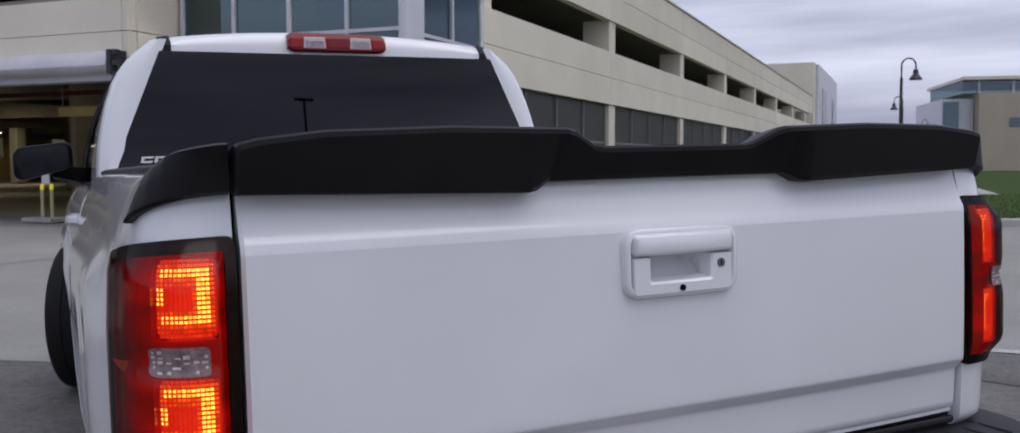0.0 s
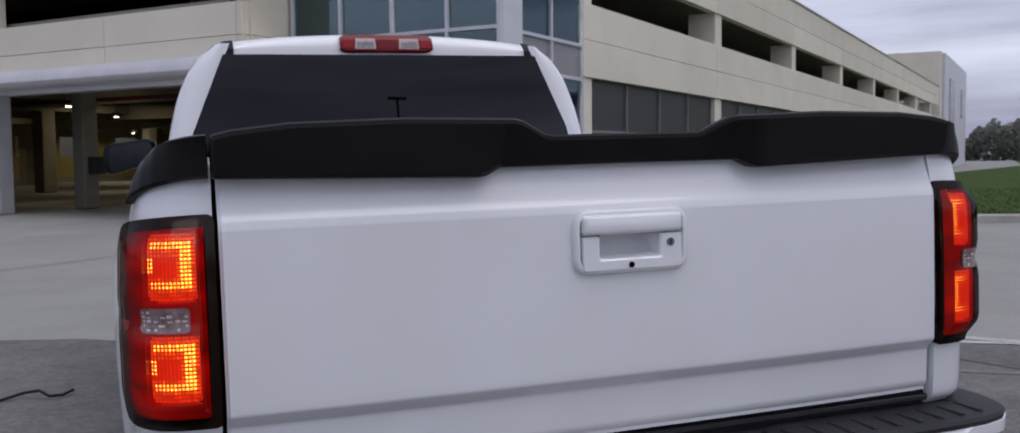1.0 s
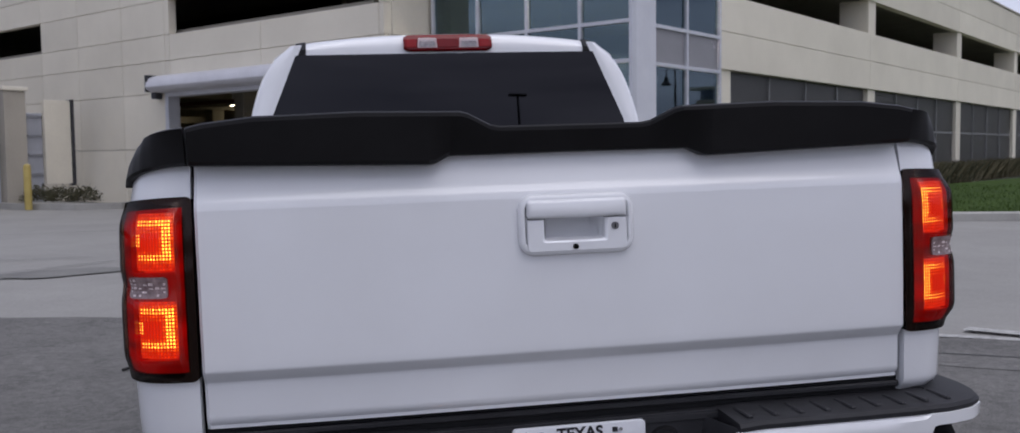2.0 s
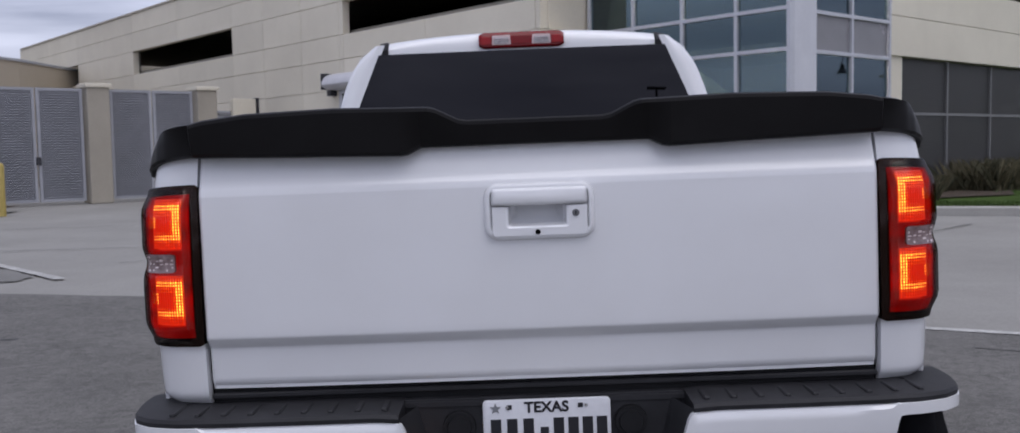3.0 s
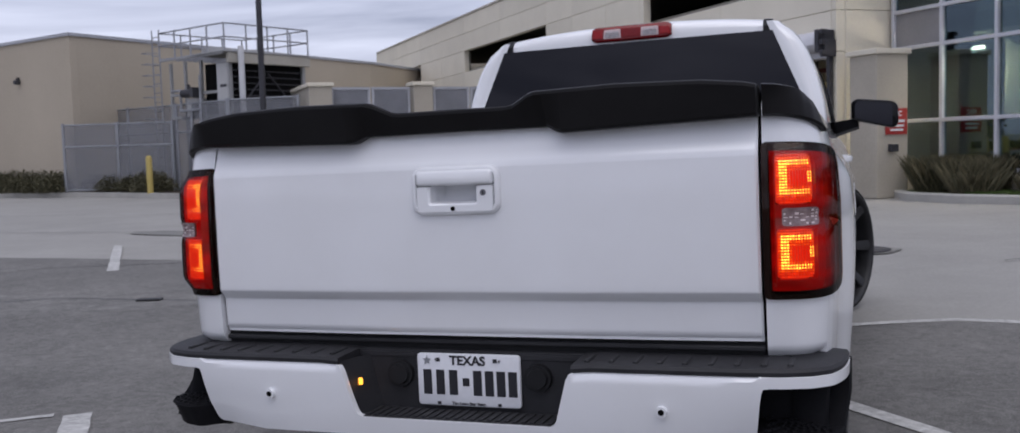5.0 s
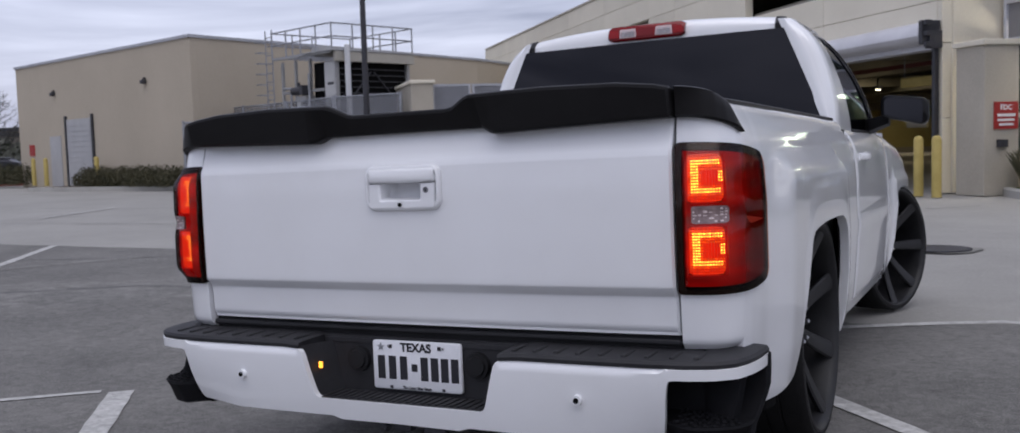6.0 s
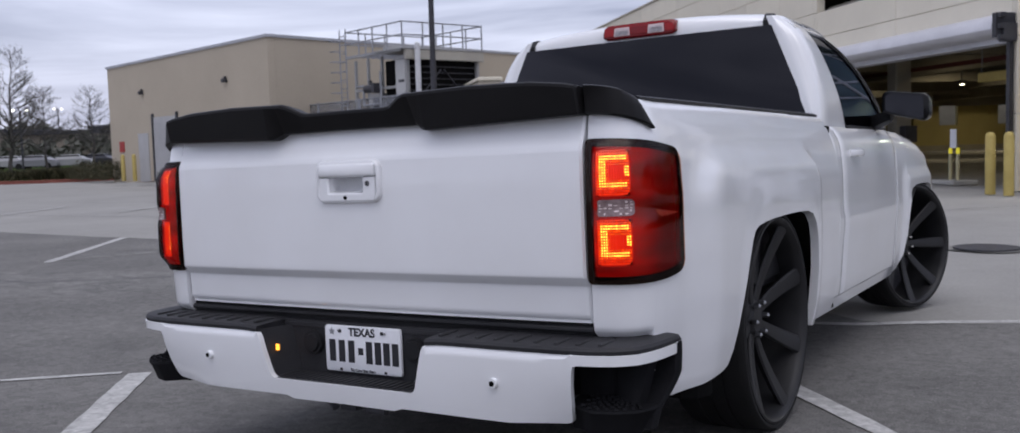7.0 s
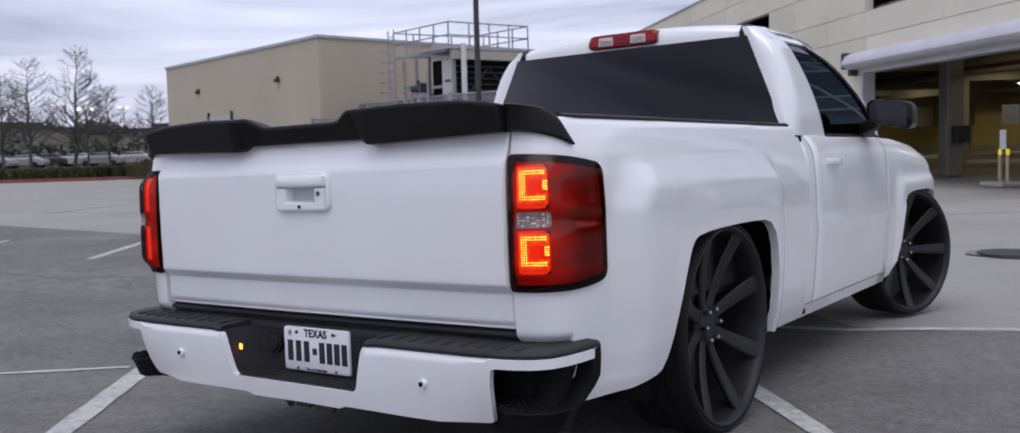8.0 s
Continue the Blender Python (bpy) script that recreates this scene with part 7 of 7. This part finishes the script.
PIPE = surface("white_pipe_paint", (0.55, 0.56, 0.58), (0.68, 0.69, 0.71), 0.5, 2, 40, 0.05)
bm = bmesh.new()
tube(bm, (0.2, -0.3, 0.0), (0.2, -0.3, 4.22), 0.085, n=16)
part("riser_pipe", bm, PIPE, tower, smooth=True)
bm = bmesh.new()
tube(bm, (-0.15, 1.55, 3.0), (-0.15, 2.1, 3.0), 0.12, n=14)
tube(bm, (-0.15, 1.8, 3.0), (-0.15, 1.8, 3.25), 0.05, n=10)
box(bm, -0.3, 0.0, 1.4, 1.55, 2.85, 3.15)
part("pump_motor", bm, DARK_STEEL, tower, smooth=True)
for x in (0.7, 1.9):
    bm = bmesh.new()
    tube(bm, (x, 1.5, 4.1), (x, 1.5, 4.32), 0.5, 0.44, n=20)
    part("fan_cowl", bm, TOWER_GREY, tower, smooth=True)

pole = thing("light_pole", pose(-13.5, 18.8, 0), "tall dark steel lot light pole", "lamp post")
bm = bmesh.new()
tube(bm, (0, 0, 0.6), (0, 0, 10.5), 0.085, 0.06, n=16)
part("shaft", bm, DARK_STEEL, pole, smooth=True)
bm = bmesh.new()
tube(bm, (0, 0, 0), (0, 0, 0.6), 0.3, n=20)
part("footing", bm, KERB, pole, smooth=True)
box_part("lamp_head", (-0.7, 0.7, -0.18, 0.18, 10.45, 10.6), DARK_STEEL, pole, bevel=0.02)
pole2 = thing("light_pole", pose(5.65, -21.7, 0), "tall dark steel lot light pole with twin heads", "lamp post")
bm = bmesh.new()
tube(bm, (0, 0, 0), (0, 0, 9.9), 0.07, 0.05, n=16)
part("shaft", bm, DARK_STEEL, pole2, smooth=True)
box_part("lamp_head", (-0.4, 0.4, -0.1, 0.1, 9.88, 9.93), DARK_STEEL, pole2, bevel=0.02)


# ---- tan service building ----
store = thing("service_building", pose(0, 0, 0), "plain tan stucco service building with a flat roof", "building")
FOOT = [(-35.7, 24.8), (-22.0, 21.1), (-19.4, 35.6), (-19.3, 46), (-35, 48)]
for (x0, y0), (x1, y1) in zip(FOOT, FOOT[1:] + FOOT[:1]):
    d = Vector((x1 - x0, y1 - y0))
    m = pose(x0, y0, 0, 0, 0, math.degrees(math.atan2(d.y, d.x)))
    box_part("wall", (0.0, d.length, 0.0, 0.25, 0, 4.95), STUCCO, store, m=m)
    box_part("roof_edge", (-0.05, d.length + 0.05, -0.05, 0.3, 4.95, 5.05), GATE_GREY, store, m=m)
bm = bmesh.new()
bm.faces.new([bm.verts.new((x, y, 4.8)) for x, y in FOOT])
part("roof", bm, DECK, store)
face = Vector((13.7, -3.7)).normalized()
fm = pose(-35.7, 24.8, 0, 0, 0, math.degrees(math.atan2(face.y, face.x)))
DOOR_GREY = surface("grey_door_paint", (0.36, 0.36, 0.37), (0.46, 0.46, 0.47), 0.5, 2, 40, 0.05)
rd = box_part("roller_door", (4.72, 6.9, -0.04, 0.1, 0.1, 2.66), DOOR_GREY, store, "pale grey roller door", m=fm)
for i in range(12):
    box_part("door_slat", (4.82, 6.8, -0.055, -0.042, 0.2 + i * 0.2, 0.36 + i * 0.2), DOOR_GREY, rd, m=fm)
box_part("door_frame", (4.6, 4.72, -0.08, 0.1, 0, 2.8), DARK_STEEL, store, m=fm)
box_part("door_frame", (6.9, 7.02, -0.08, 0.1, 0, 2.8), DARK_STEEL, store, m=fm)
box_part("side_door", (3.1, 4.1, -0.04, 0.1, 0.05, 2.05), DOOR_GREY, store, m=fm)
box_part("wall_notice", (1.0, 1.5, -0.03, 0.0, 1.3, 1.75), SIGN_RED, store, m=fm)
for a, z in ((11.15, 3.72), (3.72, 3.72)):
    wl_ = box_part("wall_lamp", (a - 0.09, a + 0.09, -0.18, 0.0, z - 0.08, z + 0.06), DARK_STEEL, store, bevel=0.02, m=fm)
    box_part("lamp_arm", (a - 0.03, a + 0.03, -0.1, 0.0, z + 0.06, z + 0.14), DARK_STEEL, wl_, m=fm)
bm = bmesh.new()
tube(bm, (-26.5, 23.6, 4.95), (-26.5, 23.6, 5.2), 0.35, n=16)
part("roof_vent", bm, STEEL, store, smooth=True)


# ---- distance ----
end_block = thing("end_building", LOT, "beige and white building beyond the garage", "building")
box_part("wall", (92, 93.5, 8.0, 30, 0, 10.3), PRECAST, end_block)
box_part("metal_wing", (93.6, 118, 7.75, 25, 0, 10.25), COLUMN_WHITE, end_block)
box_part("window", (98.0, 103.0, 7.68, 7.8, 1.0, 8.3), SPANDREL, end_block)
box_part("window", (110.8, 113.4, 7.68, 7.8, 5.0, 8.0), SPANDREL, end_block)
far_b = thing("office_building", pose(89.3, 69.6, 0, 0, 0, -38), "distant tan office block with a glazed top floor", "building")
box_part("wall", (0, 40, 0, 18, 0, 8.4), STUCCO, far_b)
box_part("wing", (-3.3, -0.1, 2, 16, 0, 7.9), ALU, far_b)
top = box_part("glazed_storey", (-1.5, 40, 1, 17, 8.42, 9.8), BLUE_GLASS, far_b)
box_part("roof_slab", (-1.7, 41, -0.3, 18, 9.8, 10.15), PRECAST, far_b)
for i in range(12):
    box_part("mullion", (i * 3.4, i * 3.4 + 0.25, 0.8, 1.0, 8.42, 9.8), ALU, top)
for i in range(4):
    w = box_part("window", (3 + i * 9, 7.5 + i * 9, -0.06, 0.1, 4.8, 5.75), BLUE_GLASS, far_b)
    for k in range(1, 4):
        box_part("mullion", (3 + i * 9 + k * 1.1, 3.1 + i * 9 + k * 1.1, -0.1, -0.06, 4.8, 5.75), ALU, w)
box_part("window", (-3.2, -1.6, 1.9, 2.0, 3.5, 7.6), BLUE_GLASS, far_b)


def gooseneck(x, y, h, face, k=1.0):
    g = thing("street_lamp", pose(x, y, 0.1, 0, 0, face), "black gooseneck lamp post with a bell shade", "street lamp", "lamp posts on the lawn")
    bm = bmesh.new()
    tube(bm, (0, 0, 0), (0, 0, 0.5), 0.13, 0.1, n=14)
    tube(bm, (0, 0, 0.5), (0, 0, h - 0.58), 0.05, 0.044, n=12)
    part("post", bm, DARK_STEEL, g, smooth=True)
    bm = bmesh.new()
    pts = [(0.0, h - 0.7), (0.0, h - 0.22)] + [(0.2 - 0.2 * math.cos(radians(a)), h - 0.22 + 0.21 * math.sin(radians(a))) for a in range(20, 181, 20)] + [(0.4, h - 0.36)]
    for (x0, z0), (x1, z1) in zip(pts, pts[1:]):
        tube(bm, (x0, 0, z0), (x1, 0, z1), 0.024, n=8)
    part("arm", bm, DARK_STEEL, g, smooth=True)
    bm = bmesh.new()
    rings = []
    for z, r in ((h - 0.34, 0.04), (h - 0.36, 0.075), (h - 0.5, 0.085), (h - 0.53, 0.11), (h - 0.61, 0.18), (h - 0.64, 0.2), (h - 0.66, 0.185)):
        rings.append([bm.verts.new((0.4 + r * math.cos(6.28319 * i / 18), r * math.sin(6.28319 * i / 18), z)) for i in range(18)])
    loft(bm, rings, closed=True)
    part("shade", bm, DARK_STEEL, g, smooth=True)
    return g


gooseneck(22.4, 19.7, 4.2, -42)
gooseneck(37.6, 33.3, 4.3, 138)
gooseneck(60.5, 52.0, 4.3, -42)

BARK = surface("grey_bark", (0.05, 0.045, 0.042), (0.11, 0.1, 0.095), 0.9, 5, 60, 0.4)


def bare_tree(x, y, h, seed):
    rnd = random.Random(seed)
    t = thing("bare_tree", pose(x, y, 0), "leafless winter tree on the verge", "tree", "bare trees on the verge")
    bm = bmesh.new()
    top = Vector((rnd.uniform(-0.2, 0.2), rnd.uniform(-0.2, 0.2), h * 0.96))
    prev = Vector((0, 0, 0))
    spine = []
    for i in range(1, 9):
        p = Vector((0, 0, 0)).lerp(top, i / 8) + Vector((rnd.uniform(-0.08, 0.08), rnd.uniform(-0.08, 0.08), 0))
        tube(bm, prev, p, 0.14 * h / 8 * (1 - (i - 1) / 8.6), 0.14 * h / 8 * (1 - i / 8.6), n=7, caps=False)
        spine.append(p)
        prev = p
    part("trunk", bm, BARK, t, smooth=True)
    bm = bmesh.new()

    def branch(p, d, length, r, depth):
        q = p + d * length
        tube(bm, p, q, r, r * 0.55, n=4, caps=False)
        if depth == 0:
            return
        for k in range(3 if depth > 1 else 4):
            f = rnd.uniform(0.35, 1.0)
            nd = (d + Vector((rnd.uniform(-0.8, 0.8), rnd.uniform(-0.8, 0.8), rnd.uniform(-0.1, 0.7)))).normalized()
            branch(p + d * length * f, nd, length * rnd.uniform(0.45, 0.65), r * 0.55, depth - 1)
    for i in range(84):
        f = rnd.uniform(0.12, 0.95)
        k = min(6, int(f * 8))
        p = spine[k].lerp(spine[k + 1], min(1.0, max(0.0, f * 8 - k)))
        a = rnd.uniform(0, 6.283)
        d = Vector((math.cos(a), math.sin(a), rnd.uniform(0.2, 0.75))).normalized()
        branch(p, d, h * 0.24 * (1.12 - f) + 0.25, 0.035 * h / 8 * (1.2 - f), 2)
    part("crown", bm, BARK, t)
    return t


for az, dist, h, sd in ((-61.7, 58, 6.2, 1), (-59.5, 62, 7.2, 2), (-57.8, 66, 5.4, 3), (-55.4, 70, 5.6, 4), (-64.5, 55, 6.5, 5), (-67, 60, 7.0, 6), (-53.2, 76, 6.2, 7), (-63.0, 75, 6.8, 8)):
    bare_tree(2.4 + dist * math.sin(radians(az)), -2.2 + dist * math.cos(radians(az)), h, sd)


def far_car(x, y, face, paint, seed):
    c = thing("parked_car", pose(x, y, 0.05, 0, 0, face), "parked car far across the street", "car", "cars across the street")
    bm = bmesh.new()
    prof = [(-2.2, 0.35), (-2.25, 0.7), (-2.1, 0.9), (-1.3, 0.98), (-0.7, 1.4), (0.8, 1.42), (1.5, 1.0), (2.1, 0.92), (2.25, 0.6), (2.2, 0.32)]
    rings = [[bm.verts.new((a, w * (0.82 if z > 1.1 else 1), z)) for a, z in prof] for w in (-0.88, 0.88)]
    loft(bm, rings, closed=True)
    part("body", bm, paint, c, bevel=0.05)
    box_part("windows", (-0.9, 1.1, -0.8, 0.8, 1.02, 1.34), DEEP_BLACK, c)
    for a in (-1.4, 1.4):
        for w in (-0.8, 0.8):
            bm = bmesh.new()
            tube(bm, (a, w - 0.1, 0.33), (a, w + 0.1, 0.33), 0.33, n=16)
            part("wheel", bm, RUBBER, c)
    return c


SHOP_WALL = surface("shop_stucco", (0.2, 0.175, 0.14), (0.29, 0.255, 0.21), 0.9, 0.3, 8, 0.1)
paints = [bsdf_material("car_paint_" + n, c, 0.3) for n, c in (("grey", (0.2, 0.2, 0.22)), ("white", (0.3, 0.3, 0.31)), ("dark", (0.03, 0.03, 0.04)), ("silver", (0.35, 0.35, 0.36)))]
for i, (az, dist) in enumerate(((-63.5, 110), (-62.0, 112), (-60.8, 113), (-59.4, 112), (-58.2, 108), (-56.6, 108), (-55.2, 114))):
    far_car(2.4 + dist * math.sin(radians(az)), -2.2 + dist * math.cos(radians(az)), 30 + 7 * (i % 3), paints[i % 4], i)
for i, (az, dist, w, h) in enumerate(((-64, 150, 34, 4.6), (-58, 155, 26, 4.2), (-53.5, 160, 28, 5.0), (-69, 150, 30, 5.5))):
    x, y = 2.4 + dist * math.sin(radians(az)), -2.2 + dist * math.cos(radians(az))
    s = thing("shop_building", pose(x, y, 0, 0, 0, -az * -1), "low tan shop building far across the street", "building", "shops across the street")
    box_part("wall", (-w / 2, w / 2, 0, 14, 0, h), SHOP_WALL, s)
    box_part("roof", (-w / 2 - 0.5, w / 2 + 0.5, -1.2, 14.2, h, h + 0.5), DARK_STEEL, s)
    for k in range(6):
        a = -w / 2 + 2 + k * (w - 4) / 6
        box_part("shop_window", (a, a + (w - 4) / 6 - 0.8, -0.06, 0.1, 0.6, 2.6), SPANDREL, s)
for az, dist, h in ((-58.9, 78, 4.6), (-57.0, 140, 7.5), (-62.6, 130, 7.0)):
    x, y = 2.4 + dist * math.sin(radians(az)), -2.2 + dist * math.cos(radians(az))
    g = thing("street_light", pose(x, y, 0, 0, 0, -az), "street light with two lit heads", "street lamp", "lit street lights")
    bm = bmesh.new()
    tube(bm, (0, 0, 0), (0, 0, h), 0.08, 0.06, n=8)
    part("pole", bm, DARK_STEEL, g)
    for a in (-0.45, 0.45):
        box_part("lit_head", (a - 0.09, a + 0.09, -0.1, 0.1, h - 0.04, h + 0.06), emitter("street_light_glow", (1, 0.95, 0.85), 6.0), g)

WOODS = leaf_material("winter_woods", (0.05, 0.054, 0.043), (0.125, 0.125, 0.105))


def woods(name, az0, az1, dist, h, count, seed, label):
    rnd = random.Random(seed)
    verts, faces = [], []
    for i in range(count):
        az = radians(rnd.uniform(az0, az1))
        d = dist * rnd.uniform(0.94, 1.1)
        top = h * (0.55 + 0.5 * noise.noise((math.degrees(az) * 0.35, seed, 0)) + 0.25 * noise.noise((math.degrees(az) * 1.6, seed, 4)))
        z = max(0.2, top) * rnd.random() ** 0.85 * 1.25
        c = Vector((d * math.sin(az), d * math.cos(az), z))
        s = rnd.uniform(0.25, 0.75) * dist / 170
        e = Vector((rnd.uniform(-1, 1), rnd.uniform(-1, 1), rnd.uniform(-1, 1))).normalized()
        g = e.orthogonal().normalized()
        k = len(verts)
        verts += [tuple(c - g * s * 0.6), tuple(c + e * s), tuple(c + g * s * 0.6), tuple(c - e * s * 0.7)]
        faces.append((k, k + 1, k + 2, k + 3))
    return stuff(name, (verts, faces), WOODS, label, "trees")


woods("far_woods", 40, 75, 190, 8.5, 30000, 3, "dark winter trees on the horizon")
woods("far_woods", -85, -48, 210, 6.0, 9000, 4, "dark winter trees on the horizon")
woods("far_woods", 75, 275, 120, 8.5, 16000, 5, "dark winter trees behind the lot")
woods("far_woods", -74, -47, 175, 6.5, 7000, 31, "dark winter trees beyond the shops")
woods("far_woods", -76, -46, 128, 4.4, 9000, 17, "dark winter brush before the shops")
woods("far_woods", -76, -46, 165, 7.5, 12000, 23, "dark winter trees round the shops")


def hedge_point(r):
    f = r.random()
    k = min(3, int(f * 4))
    line = [(-36.9, 27.9), (-39.4, 26.6), (-41.2, 24.6), (-48.6, 18.8), (-70.6, 2.6)]
    g = f * 4 - k
    x, y = line[k][0] + (line[k + 1][0] - line[k][0]) * g, line[k][1] + (line[k + 1][1] - line[k][1]) * g
    return x - r.uniform(0.2, 1.1), y + r.uniform(0.1, 0.8), 0.1


stuff("verge_hedge", blades(hedge_point, 26000, 0.25, 0.62, 0.03, 77, 0.9), SHRUB, "low dark planting along the verge", "hedge")
